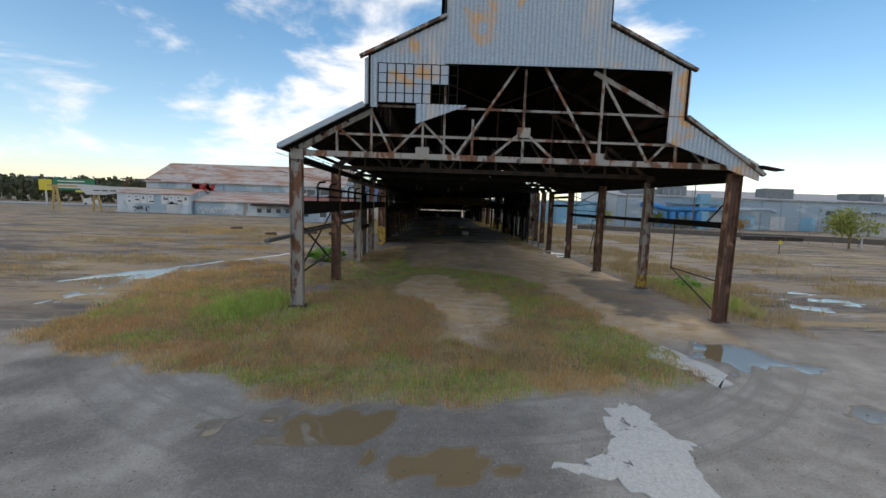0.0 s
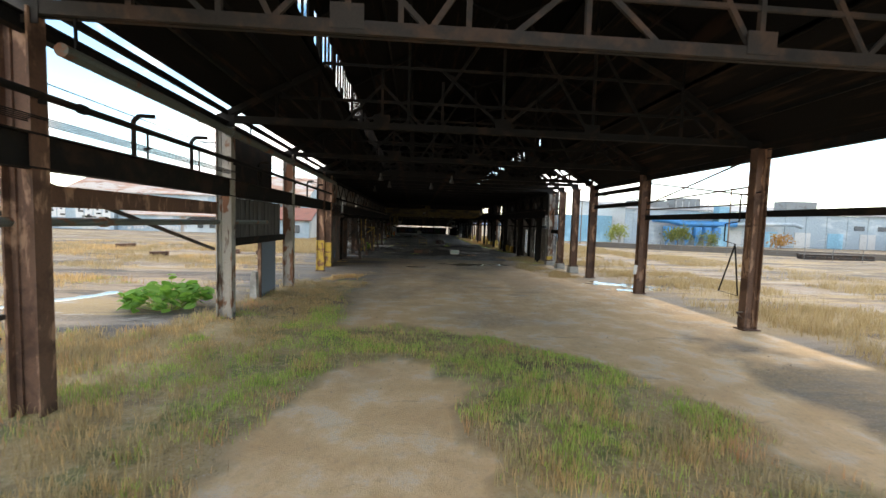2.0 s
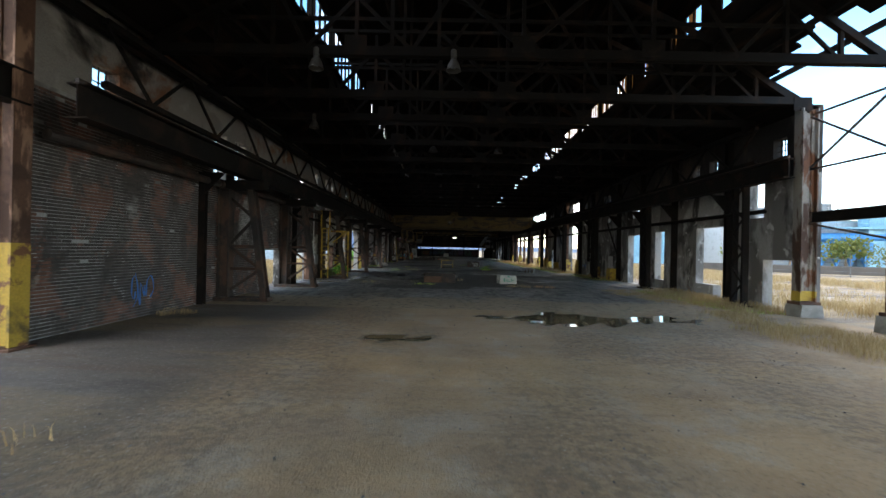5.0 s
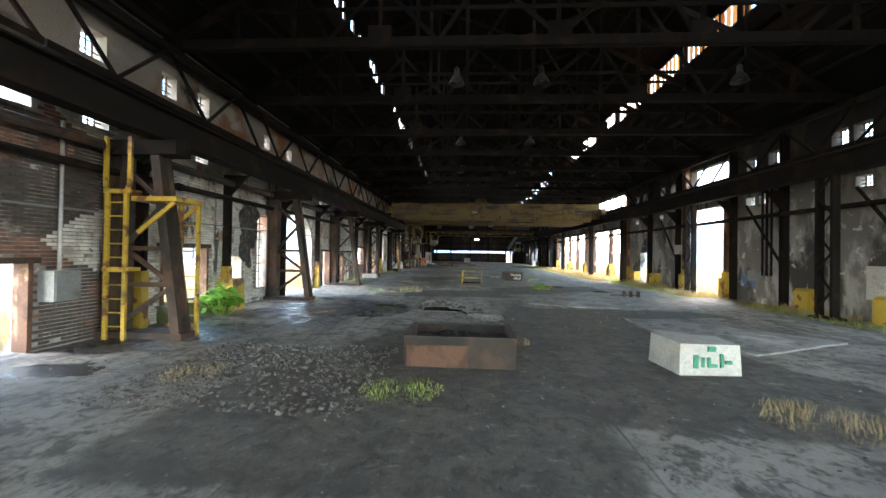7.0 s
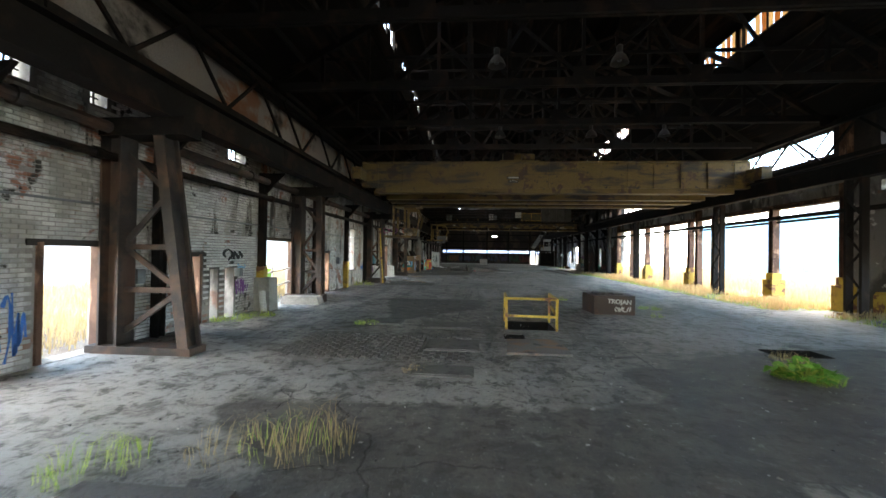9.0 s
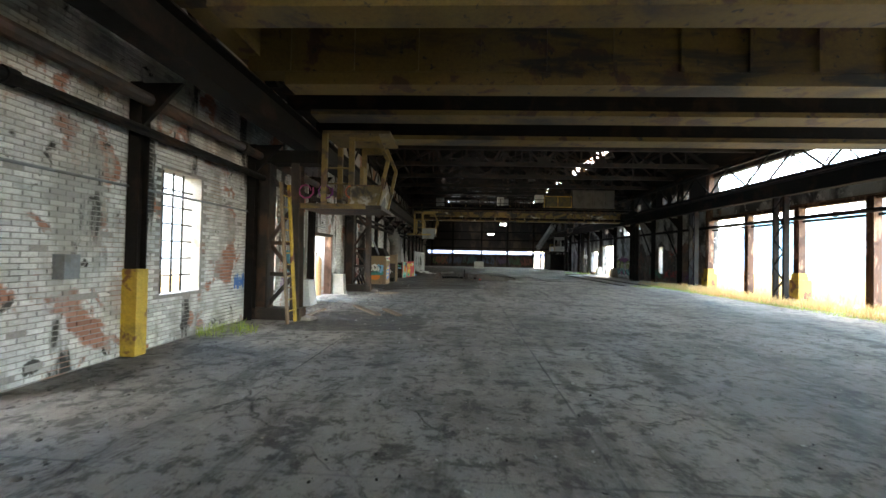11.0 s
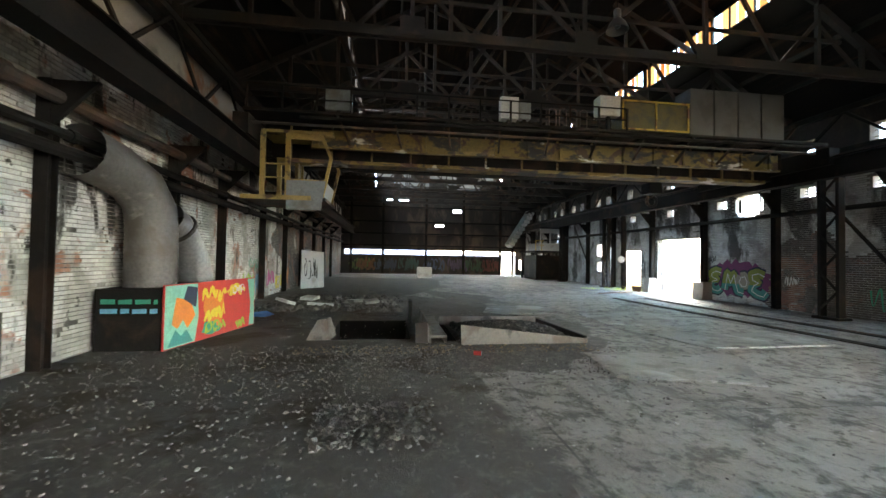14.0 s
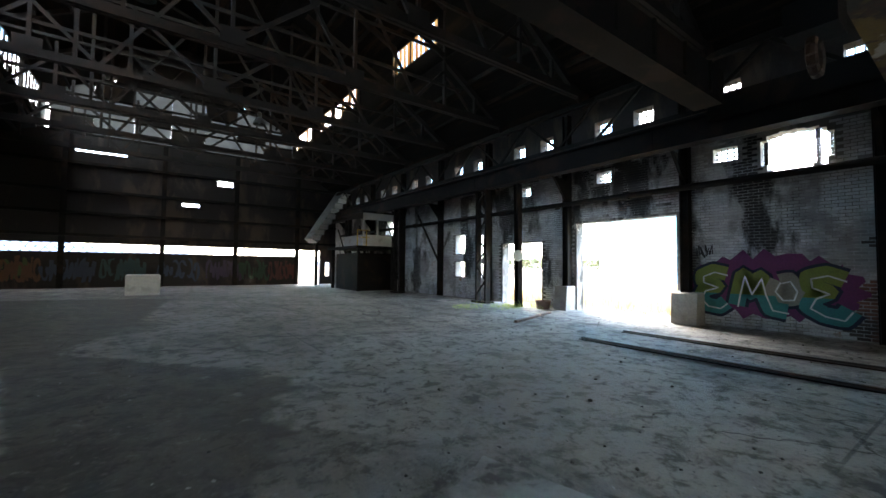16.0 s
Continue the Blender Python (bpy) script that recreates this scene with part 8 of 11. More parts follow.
# floor plates, covers and the brick-set patch
pl = base("floor_plate", 3.4, 85.6, 0, "rusty steel floor plate with worn edges", "plate")
part("plate", Mesh().hexa([(2.41, 86.69, 0.0), (2.32, 85.44, 0.0), (3.56, 85.48, 0.0), (3.56, 86.85, 0.0), (2.41, 86.69, 0.04), (2.32, 85.44, 0.04), (3.56, 85.48, 0.04), (3.56, 86.85, 0.04)]), surf("brown_plate", (0.22, 0.19, 0.165), [((0.26, 0.15, 0.09), 1.3, 0.5, 0.62), ((0.07, 0.06, 0.055), 2.1, 0.55, 0.65)], 0.8, 0.1), pl)
for x0, x1, y0, y1, mt in ((0.75, 1.75, 85.6, 86.5, m_chip), (0.5, 1.55, 87.9, 88.7, m_chip), (0.75, 1.65, 83.95, 84.45, m_chip), (6.6, 7.55, 79.3, 79.75, m_chip), (-1.4, -0.2, 80.0, 80.7, m_chip), (-1.1, -0.3, 88.2, 88.9, m_chip)):
    c = base("pit_cover", (x0 + x1) / 2, y0, 0, "worn cover sunk in the slab with a dark rim", "cover", "floor covers")
    part("frame", Mesh().box(x0 - 0.05, x1 + 0.05, y0 - 0.05, y1 + 0.05, 0.0, 0.022), m_chip, c)
    part("lid", Mesh().box(x0, x1, y0, y1, 0.022, 0.034), mt, c)
setts = base("brick_paving", 0.3, 87, 0, "worn patch of dark paving bricks in the slab", "paving", kind="structure")
m_sett = surf("dark_paving_brick", (0.165, 0.15, 0.132), [((0.11, 0.1, 0.09), 1.1, 0.42, 0.6), ((0.26, 0.24, 0.21), 0.7, 0.55, 0.7)], 0.9, 0, 0.4, 30, vary=0.1)
sett_me = Mesh().hexa([(-0.05, -0.11, -0.03), (0.05, -0.11, -0.03), (0.05, 0.11, -0.03), (-0.05, 0.11, -0.03), (-0.042, -0.1, 0.03), (0.042, -0.1, 0.03), (0.042, 0.1, 0.03), (-0.042, 0.1, 0.03)]).data("paving_brick", m_sett)
rs = random.Random(31)
for j in range(9):
    for i in range(33):
        x, y = -2.0 + i * 0.112, 84.9 + j * 0.24 + (0.12 if i % 2 else 0)
        if 0.6 < x < 1.9 and 85.45 < y < 86.65 or rs.random() < 0.06:
            continue
        o = new("paving_brick", sett_me)
        o.parent, o.matrix_basis = setts, pose(x - 0.3, y - 87, -0.008 + rs.uniform(-0.006, 0.006), rs.uniform(-2, 2), rs.uniform(-2, 2), rs.uniform(-3, 3))
# paler repair slabs, a little proud of the floor
m_slab = surf("pale_repair_slab", (0.36, 0.345, 0.315), [((0.2, 0.19, 0.17), 1.4, 0.48, 0.62), ((0.09, 0.085, 0.08), 3.0, 0.58, 0.66), ((0.46, 0.44, 0.41), 0.6, 0.55, 0.66)], 0.9, 0, 0.5, 22, spec=0.3)
rp = random.Random(41)
for pts in ([(6.3, 126.7), (8.7, 126.6), (9.2, 125.9), (8.0, 124.0), (6.1, 124.4)], [(3.1, 126.8), (3.6, 128.2), (5.5, 129.0), (6.0, 126.9), (4.9, 126.5), (3.8, 126.4)], [(3.7, 121.1), (6.7, 120.8), (5.5, 119.0), (3.5, 119.6)],
            [(7.6, 74.4), (9.8, 73.5), (11.5, 71.5), (8.5, 70.0), (7.6, 72.6)], [(5.2, 77.6), (7.1, 76.8), (11.3, 76.8), (11.4, 79.0), (8.0, 79.6)], [(6.3, 123.0), (9.6, 122.9), (9.8, 121.5), (6.6, 121.3)]):
    q = []
    for (ax, ay), (bx_, by_) in zip(pts, pts[1:] + pts[:1]):
        for k in range(7):
            q.append((ax + (bx_ - ax) * k / 7 + rp.uniform(-0.035, 0.035), ay + (by_ - ay) * k / 7 + rp.uniform(-0.035, 0.035)))
    mound("repair_slab", Mesh().prism(q, "z", -0.05, 0.032), m_slab, "pale worn repair slab set in the floor", "slab", "repair slabs")
# rails set in the floor near the big door
for x in (10.65, 12.25):
    rr = base("floor_rail", x, 127, 0, "rusty track rail set in the slab", "rail", "floor rails")
    part("rail_head", Mesh().box(x - 0.035, x + 0.035, 118, 131.7, 0.015, 0.05), m_steel, rr)
    part("flangeway", Mesh().box(x - 0.13, x - 0.04, 118, 131.7, 0.0, 0.024), m_dark, rr)
for y0, y1 in ((131.2, 131.85), (135.25, 135.75)):
    mound("concrete_pier", Mesh().prism([(14.85, 0), (15.39, 0), (15.39, 0.85), (14.92, 0.82)], "y", y0, y1), m_conc, "chipped concrete pier beside the big doorway", "pier", "concrete piers")
mound("iron_bar", Mesh().beam((11.2, 134.1, 0.04), (13.7, 135.0, 0.05), 0.09, 0.06), m_rustcol, "rusty bar lying near the doorway", "bar")
mound("bucket", Mesh().lathe((14.7, 136.1, 0), [(0.0, 0.0), (0.22, 0.0), (0.28, 0.3), (0.26, 0.3), (0.2, 0.03)], 16), m_rustcol, "rusty bucket by the post", "bucket")
disc = base("warning_disc", 14.35, 137.0, 1.9, "round white disc on a post", "sign")
part("disc", Mesh().tube((14.1, 136.75, 1.9), (14.12, 136.78, 1.9), 0.2, 18), m_white, disc)
part("arm", Mesh().beam((14.12, 136.78, 1.9), (14.42, 137.08, 1.9), 0.04, 0.04), m_dark, disc)
pp = base("leaning_post", 14.5, 137.1, 0, "dark steel post by the small doorway", "post")
part("shaft", Mesh().ibeam((14.5, 137.1, 0), (14.45, 137.1, 4.6), 0.22, 0.22, 0.03, (0, 1, 0)), m_dark, pp)
sc = base("machine_stand", 10.5, 81.2, 0, "small rusty machine stand on the slab", "stand")
for x in (10.2, 10.5, 10.85):
    part("leg", Mesh().box(x, x + 0.12, 81.2, 81.35, 0, 0.28), m_steel, sc)
part("bar", Mesh().box(9.6, 11.0, 81.26, 81.32, 0.05, 0.1), m_steel, sc)

stain = base("soot_stain", WL + 0.02, 75.9, 1.9, "black scorched stain on the whitewashed brick", "stain")
for k, (u, v, ru, rv) in enumerate(((75.95, 2.75, 0.62, 0.75), (75.75, 2.1, 0.4, 0.5), (76.2, 3.25, 0.45, 0.4), (75.95, 1.7, 0.25, 0.4))):
    blob(lambda y, z, k=k: (WL + 0.022 + 0.0008 * k, y, z), u, v, ru, rv, 30 + k, m_ash, stain)
FADED = {k: paint("faded_" + k, c) for k, c in {"lime": (0.09, 0.13, 0.04), "orange": (0.16, 0.07, 0.035), "blue": (0.05, 0.07, 0.12), "teal": (0.04, 0.09, 0.09), "violet": (0.08, 0.05, 0.1), "green": (0.04, 0.09, 0.05), "red": (0.13, 0.035, 0.03)}.items()}
# ---------------------------------------------------------------- painted words and tags
m_tagpale = paint("spray_bone", (0.30, 0.28, 0.22))
emw = base("mural", 15.38, 130, 0.2, "green and purple sprayed lettering on the wall", "graffiti")
mm = Mesh().prism([(129.9 + 1.72 * math.cos(t * math.pi / 24) * (1 + 0.07 * math.sin(4.3 * t)), 1.02 + (0.86 if t < 24 else 0.7) * math.sin(t * math.pi / 24) * (1 + 0.16 * math.sin(2.7 * t))) for t in range(48)], "x", 15.377, 15.384)
part("backdrop_paint", mm, paint("spray_plum", (0.17, 0.025, 0.12)), emw, "purple cloud of paint")
def ribbon(pts, width, x, y0, z0, material, name, parent, label="", lo=None, hi=None):
    """A thick, round-jointed painted stroke on the wall; pts run leftwards from y0. lo, hi clip it in height."""
    m = Mesh()
    fine = []
    for (a, b), (c, d) in zip(pts, pts[1:]):
        n = max(2, int(math.hypot(c - a, d - b) / 0.035))
        fine += [(a + (c - a) * i / n, b + (d - b) * i / n) for i in range(n)]
    fine.append(pts[-1])
    last = len(fine) - 1
    for i, (u, v) in enumerate(fine):
        (a, b), (c, d) = fine[max(i - 2, 0)], fine[min(i + 2, last)]
        q = math.hypot(c - a, d - b) or 1
        nx, ny = -(d - b) / q * width / 2, (c - a) / q * width / 2
        for e in (1, -1):
            z = z0 + v + e * ny
            z = max(z, lo) if lo is not None else z
            z = min(z, hi) if hi is not None else z
            m.v.append((x, y0 - u - e * nx, z))
        if i:
            m.f.append((2 * i - 2, 2 * i, 2 * i + 1, 2 * i - 1))
    return part(name, m, material, parent, label, fix=False)


m_navy = paint("spray_navy", (0.012, 0.018, 0.05))
GLYPHS = [[(0.72, 1.06), (0.42, 1.14), (0.16, 1.02), (0.16, 0.86), (0.5, 0.74), (0.2, 0.64), (0.1, 0.42), (0.26, 0.24), (0.54, 0.2), (0.7, 0.34)],
          [(0.92, 0.28), (0.98, 0.6), (1.08, 1.05), (1.22, 0.6), (1.42, 1.0), (1.5, 0.6), (1.62, 0.25), (1.92, 0.2)],
          [(1.78, 0.92), (1.68, 0.7), (1.82, 0.5), (2.02, 0.52), (2.08, 0.72), (1.96, 0.95), (1.8, 0.9)],
          [(2.9, 0.98), (2.6, 1.1), (2.32, 1.02), (2.34, 0.82), (2.62, 0.7), (2.4, 0.58), (2.3, 0.36), (2.55, 0.2), (2.85, 0.14), (2.98, 0.34)]]
for pts in GLYPHS:
    ribbon(pts, 0.5, 15.374, 131.4, 0.3, m_navy, "outline", emw)
for k, pts in enumerate(GLYPHS):
    ribbon(pts, 0.36, 15.37 - 0.0006 * k, 131.4, 0.3, P["olive"] if k != 2 else m_tagpale, "lettering", emw)
    if k != 2:
        ribbon(pts, 0.36, 15.367 - 0.0006 * k, 131.4, 0.3, P["teal"], "lettering", emw, hi=0.86)
    ribbon([(u + 0.03, v - 0.04) for u, v in pts], 0.035, 15.363, 131.4, 0.3, P["white"], "highlight", emw)
for k, (y0, z0, w, h, c, n) in enumerate(((131.4, 1.75, 0.4, 0.4, "black", 3), (127.6, 0.9, 0.5, 0.5, "white", 2), (124.8, 0.3, 1.8, 0.8, "green", 4), (122.6, 0.3, 1.8, 0.7, "red", 4), (120.5, 0.3, 1.6, 0.7, "violet", 5), (121.8, 2.0, 1.4, 0.9, "red", 2),
                                          (80.9, 0.5, 0.9, 0.9, "blue", 3), (79.6, 0.9, 0.5, 0.6, "black", 3), (77.4, 0.2, 0.4, 0.6, "orange", 2), (75.0, 0.9, 0.5, 0.8, "black", 3), (73.2, 0.5, 0.8, 0.9, "black", 4))):
    scrawl(on_x(15.378, y0, z0, True), w, h, 100 + k, P[c], 0.06 if w > 1 else 0.035, n)
for k, (y0, z0, w, h, c, n, wd) in enumerate(((88.25, 1.62, 0.9, 0.35, "black", 2, 0.11), (88.9, 0.5, 0.6, 0.6, "violet", 3, 0.05), (88.95, 1.35, 0.4, 0.15, "sky", 3, 0.05), (82.9, 0.2, 0.5, 1.1, "blue", 3, 0.06), (77.6, 0.4, 1.0, 0.9, "blue", 4, 0.05), (92.9, 1.5, 0.5, 0.4, "violet", 3, 0.05), (94.6, 0.4, 0.7, 0.8, "red", 4, 0.04),
                                              (104.1, 0.5, 0.5, 0.5, "violet", 3, 0.05), (105.6, 1.0, 0.5, 0.9, "teal", 3, 0.07), (101.6, 0.8, 0.5, 0.4, "blue", 3, 0.06), (109.9, 1.5, 0.4, 0.25, "white", 3, 0.03), (55.0, 0.3, 0.9, 0.9, "blue", 3, 0.05), (112.2, 0.4, 0.9, 0.5, "red", 3, 0.05),
                                              (129.2, 0.3, 1.2, 0.8, "lime", 5, 0.12), (130.6, 0.2, 1.2, 0.9, "sky", 5, 0.12), (132.0, 0.4, 1.2, 0.8, "pink", 5, 0.1), (133.4, 0.2, 1.2, 0.7, "yellow", 5, 0.1), (129.8, 1.1, 1.5, 0.6, "green", 4, 0.05), (134.6, 0.3, 1.2, 1.0, "orange", 4, 0.09))):
    scrawl(on_x(WL + 0.022, y0, z0), w, h, 200 + k, P[c], wd, n)
for k, (x0, w, c) in enumerate(((-4.3, 2.2, "lime"), (-3.6, 2.0, "orange"), (-1.6, 2.2, "blue"), (0.9, 2.2, "teal"), (3.7, 2.3, "blue"), (6.4, 2.2, "violet"), (8.4, 2.0, "green"), (10.3, 1.8, "red"))):
    scrawl(on_y(YE - 0.006 - 0.002 * k, x0, 0.3), w, 1.5, 300 + k, FADED[c], 0.16, 6, label="large faded sprayed shapes along the end wall")

# ---------------------------------------------------------------- booths and ducts along the left wall
m_ply = surf("stained_plywood", (0.26, 0.175, 0.10), [((0.12, 0.075, 0.045), (1.5, 1.5, 0.5), 0.46, 0.6), (SOOT, (2.0, 2.0, 0.8), 0.56, 0.66), ((0.36, 0.3, 0.22), 2.4, 0.6, 0.66)], 0.75, 0, 0.2, 24)
m_rustpan = surf("red_brown_panel", (0.2, 0.07, 0.045), [((0.12, 0.08, 0.06), 2, 0.5, 0.65)], 0.75, 0.1, 0.2, 20)
bo = base("spray_booth", -4.7, 115.6, 0, "plywood booth covered in sprayed paint under a dark hood", "booth")
part("front_panel", Mesh().box(-5.28, -4.12, 115.0, 115.06, 0, 1.62), m_ply, bo)
part("side_panel", Mesh().box(-4.14, -4.08, 115.07, 116.3, 0, 1.34), m_ply, bo)
part("corner_post", Mesh().box(-4.2, -4.06, 114.93, 115.06, 0, 1.5), m_timber, bo)
part("top_band", Mesh().box(-4.16, -4.075, 115.07, 116.3, 1.345, 1.6), m_white, bo)
part("hood", Mesh().hexa([(-5.2, 115.05, 1.62), (-4.08, 115.05, 1.62), (-4.08, 116.3, 1.62), (-5.2, 116.3, 1.62), (-5.15, 115.3, 2.15), (-4.35, 115.25, 2.05), (-4.3, 116.2, 2.05), (-5.15, 116.2, 2.15)]), m_dark, bo)
side_at = lambda d: (lambda u, v: (-4.078 + d, 115.12 + u, v))
front_at = lambda d: (lambda u, v: (-5.22 + u, 114.998 - d, v))
blob(side_at(0.003), 0.5, 0.65, 0.5, 0.42, 1, P["blue"], bo, "blue sprayed cloud")
blob(side_at(0.005), 1.05, 0.75, 0.12, 0.42, 2, P["violet"], bo, "purple sprayed edge")
for k, v in enumerate((0.82, 0.62, 0.42)):
    bars_on(lambda u, w_, v=v: side_at(0.007)(0.12 + u, v + w_ + 0.1 * u), 0.75 - 0.1 * (k == 1), 0.09, 51 + 7 * k, P["yellow"], bo)
blob(front_at(0.002), 0.55, 0.75, 0.42, 0.36, 3, P["teal"], bo, "faded turquoise paint")
blob(front_at(0.004), 0.85, 0.9, 0.2, 0.26, 4, P["sky"], bo)
blob(front_at(0.006), 0.5, 1.0, 0.2, 0.14, 5, P["white"], bo, "pale sprayed cloud")
scrawl(lambda u, v: front_at(0.008)(0.25 + u, 0.65 + v), 0.6, 0.5, 53, P["black"], 0.05, 3, bo)
scrawl(lambda u, v: front_at(0.01)(0.35 + u, 0.7 + v), 0.4, 0.35, 58, P["white"], 0.06, 2, bo)
blob(front_at(0.003), 0.5, 0.4, 0.4, 0.12, 6, P["orange"], bo)
scrawl(lambda u, v: (-4.068, 115.2 + u, 1.42 + v), 0.4, 0.1, 59, P["violet"], 0.03, 3, bo)
blob(lambda u, v: (-4.071, 115.12 + u, v), 0.9, 1.47, 0.22, 0.09, 7, P["red"], bo)
wall_plane("wall_annex_back", "x", -9.3, -9.0, 112.6, 117.4, -0.3, 4.0, [], m_plaster, "dim back wall of the machine room")
for a in (112.6, 117.1):
    wall_plane("wall_annex_side", "y", a, a + 0.3, -9.0, WL - 0.381, -0.3, 4.0, [], m_plaster, "dim side wall of the machine room")
tagged(part("ceiling", Mesh().box(-9.3, WL - 0.381, 112.6, 117.4, 4.0, 4.15), m_roofin), "dark roof slab over the machine room", "roof", kind="structure")
mb = base("machine_hopper", -5.0, 114, 0, "dark rusty machine hopper in the wall opening", "machine")
part("hopper", Mesh().hexa([(-6.2, 113.5, 1.0), (-5.0, 113.5, 1.0), (-5.0, 114.9, 1.0), (-6.2, 114.9, 1.0), (-6.6, 113.4, 2.3), (-5.0, 113.4, 2.0), (-5.0, 115, 2.0), (-6.6, 115, 2.3)]), m_dark, mb)
for a in (113.6, 114.2, 114.8):
    part("leg", Mesh().beam((-5.2, a, 0), (-5.6, a, 1.05), 0.08, 0.08), m_dark, mb)
part("chute_pipe", Mesh().tube((-4.95, 113.7, 3.3), (-4.5, 115.2, 1.6), 0.05), m_galv, mb)
part("fan_box", Mesh().rbox(pose(-4.85, 114.0, 2.75, 20, -20, 10), 0.3, 0.35, 0.4), m_grey, mb)
mound("red_board", Mesh().box(-5.27, -5.22, 112.35, 113.3, 0.55, 1.5), m_rustpan, "rust-red board with white sprayed marks", "board")
scrawl(lambda u, v: (-5.21, 112.5 + u, 0.65 + v), 0.7, 0.55, 54, P["white"], 0.04, 4)
ob_ = base("steel_cupboard", -4.3, 118.0, 0, "brown steel cupboard with sprayed white letters", "cupboard")
part("body", Mesh().box(-5.2, -3.9, 117.4, 118.5, 0.25, 1.15), surf("sooty_brown_cupboard", (0.06, 0.036, 0.027), [(SOOT, 1.4, 0.45, 0.6)], 0.8, 0, 0.2), ob_)
part("corner_post", Mesh().box(-3.9, -3.78, 117.36, 117.5, 0, 1.75), m_timber, ob_)
part("board", Mesh().box(-4.5, -3.9, 117.36, 117.39, 1.16, 1.7), m_ply, ob_)
part("plinth", Mesh().box(-5.1, -4.0, 117.5, 118.4, 0, 0.25), m_dark, ob_)
scrawl(lambda u, v: (-4.6 + u, 117.392, 0.5 + v), 0.5, 0.3, 55, P["white"], 0.04, 2, ob_)
du = base("duct_elbow", -4.6, 122, 1.2, "large grey sheet-metal duct elbow", "duct")
m_duct = surf("dull_duct_sheet", (0.17, 0.16, 0.15), [((0.1, 0.085, 0.07), 1.2, 0.48, 0.64), ((0.24, 0.22, 0.2), 2.2, 0.58, 0.7)], 0.6, 0.4, 0.15, 16)
part("drum", bend([(-4.72, 122.55, 1.12), (-4.72, 122.55, 2.3), (-4.75, 122.5, 2.7), (-4.85, 122.25, 3.1), (-5.0, 121.7, 3.35), (-5.05, 121.0, 3.45)], 0.45), m_duct, du, smooth=True)
for z in (1.2, 2.2):
    part("seam_ring", Mesh().tube((-4.72, 122.55, z), (-4.72, 122.55, z + 0.05), 0.47, 18, caps=False), m_duct, du)
part("elbow", bend([(-4.72, 123.0, 2.55), (-4.7, 123.35, 2.4), (-4.68, 123.75, 2.05), (-4.64, 124.1, 1.6), (-4.62, 124.25, 1.12)], 0.36), m_galv, du, smooth=True)
part("flange_ring", Mesh().tube((-4.71, 123.42, 2.36), (-4.7, 123.48, 2.31), 0.42, 18), m_duct, du)
db = base("duct_box", -4.3, 123, 0, "dark duct box with sprayed colour panels", "box")
part("body", Mesh().hexa([(-5.2, 121.75, 0), (-4.1, 121.75, 0), (-3.5, 124.7, 0), (-5.2, 124.7, 0), (-5.2, 121.75, 1.12), (-4.1, 121.75, 1.12), (-3.5, 124.7, 1.12), (-5.2, 124.7, 1.12)]), m_dark, db)
mural_at = lambda u, v, d=0.0: (-4.02 + 0.19 * u + 0.98 * d, 121.7 + 0.98 * u - 0.19 * d, v)
part("mural_panel", Mesh().hexa([mural_at(0, 0.0, -0.03), mural_at(3.1, 0.0, -0.03), mural_at(3.1, 0.0, 0), mural_at(0, 0.0, 0), mural_at(0, 1.2, -0.03), mural_at(3.1, 1.2, -0.03), mural_at(3.1, 1.2, 0), mural_at(0, 1.2, 0)]), P["red"], db, "panel painted in red, yellow and turquoise")
m_mint = paint("spray_mint", (0.22, 0.55, 0.42))
def mural_part(c, pts, d):
    m = Mesh()
    m.quad(*[mural_at(u, v, d) for u, v in pts])
    part("paint_field", m, c, db, fix=False)


mural_part(m_mint, [(0.02, 0.02), (0.85, 0.02), (0.95, 0.5), (0.9, 1.18), (0.02, 1.18)], 0.003)
mural_part(m_mint, [(2.85, 0.02), (3.08, 0.02), (3.08, 1.18), (2.75, 1.18), (2.9, 0.6)], 0.003)
mural_part(P["orange"], [(0.2, 0.45), (0.35, 0.35), (0.5, 0.5), (0.62, 0.32), (0.85, 0.55), (0.7, 0.85), (0.3, 0.95)], 0.005)
mural_part(P["teal"], [(0.1, 0.04), (0.8, 0.04), (0.6, 0.3), (0.45, 0.2), (0.3, 0.34)], 0.005)
mural_part(m_navy, [(0.5, 0.9), (0.86, 0.7), (0.9, 1.1), (0.6, 1.15)], 0.006)
blob(lambda u, v: mural_at(u, v, 0.006), 1.5, 0.6, 0.34, 0.42, 8, P["orange"], db)
blob(lambda u, v: mural_at(u, v, 0.007), 2.3, 0.95, 0.3, 0.14, 9, P["yellow"], db)
blob(lambda u, v: mural_at(u, v, 0.007), 1.35, 0.2, 0.3, 0.13, 10, P["green"], db)
for k, (c, u0, v0, w, h, wd, n) in enumerate((("yellow", 1.1, 0.75, 0.95, 0.36, 0.11, 2), ("yellow", 1.15, 0.35, 0.7, 0.34, 0.1, 2), ("red", 1.95, 0.05, 0.75, 0.95, 0.2, 1), ("lime", 1.15, 0.08, 0.7, 0.28, 0.06, 3), ("lime", 2.3, 0.04, 0.3, 0.2, 0.1, 1), ("white", 2.1, 0.86, 0.5, 0.22, 0.04, 3))):
    scrawl(lambda u, v, u0=u0, v0=v0, k=k: mural_at(u0 + u, v0 + v, 0.009 + 0.002 * k), w, h, 61 + k, P[c], wd, n, db)
for k, z in enumerate((0.85, 0.68)):
    bars_on(lambda u, v, z=z: (-5.1 + u, 121.742, z + v), 0.95, 0.09, 69 + k, P["sky" if k else "green"], db)
lp = base("display_board", -4.3, 137, 0, "white board panel with black sprayed letters", "board")
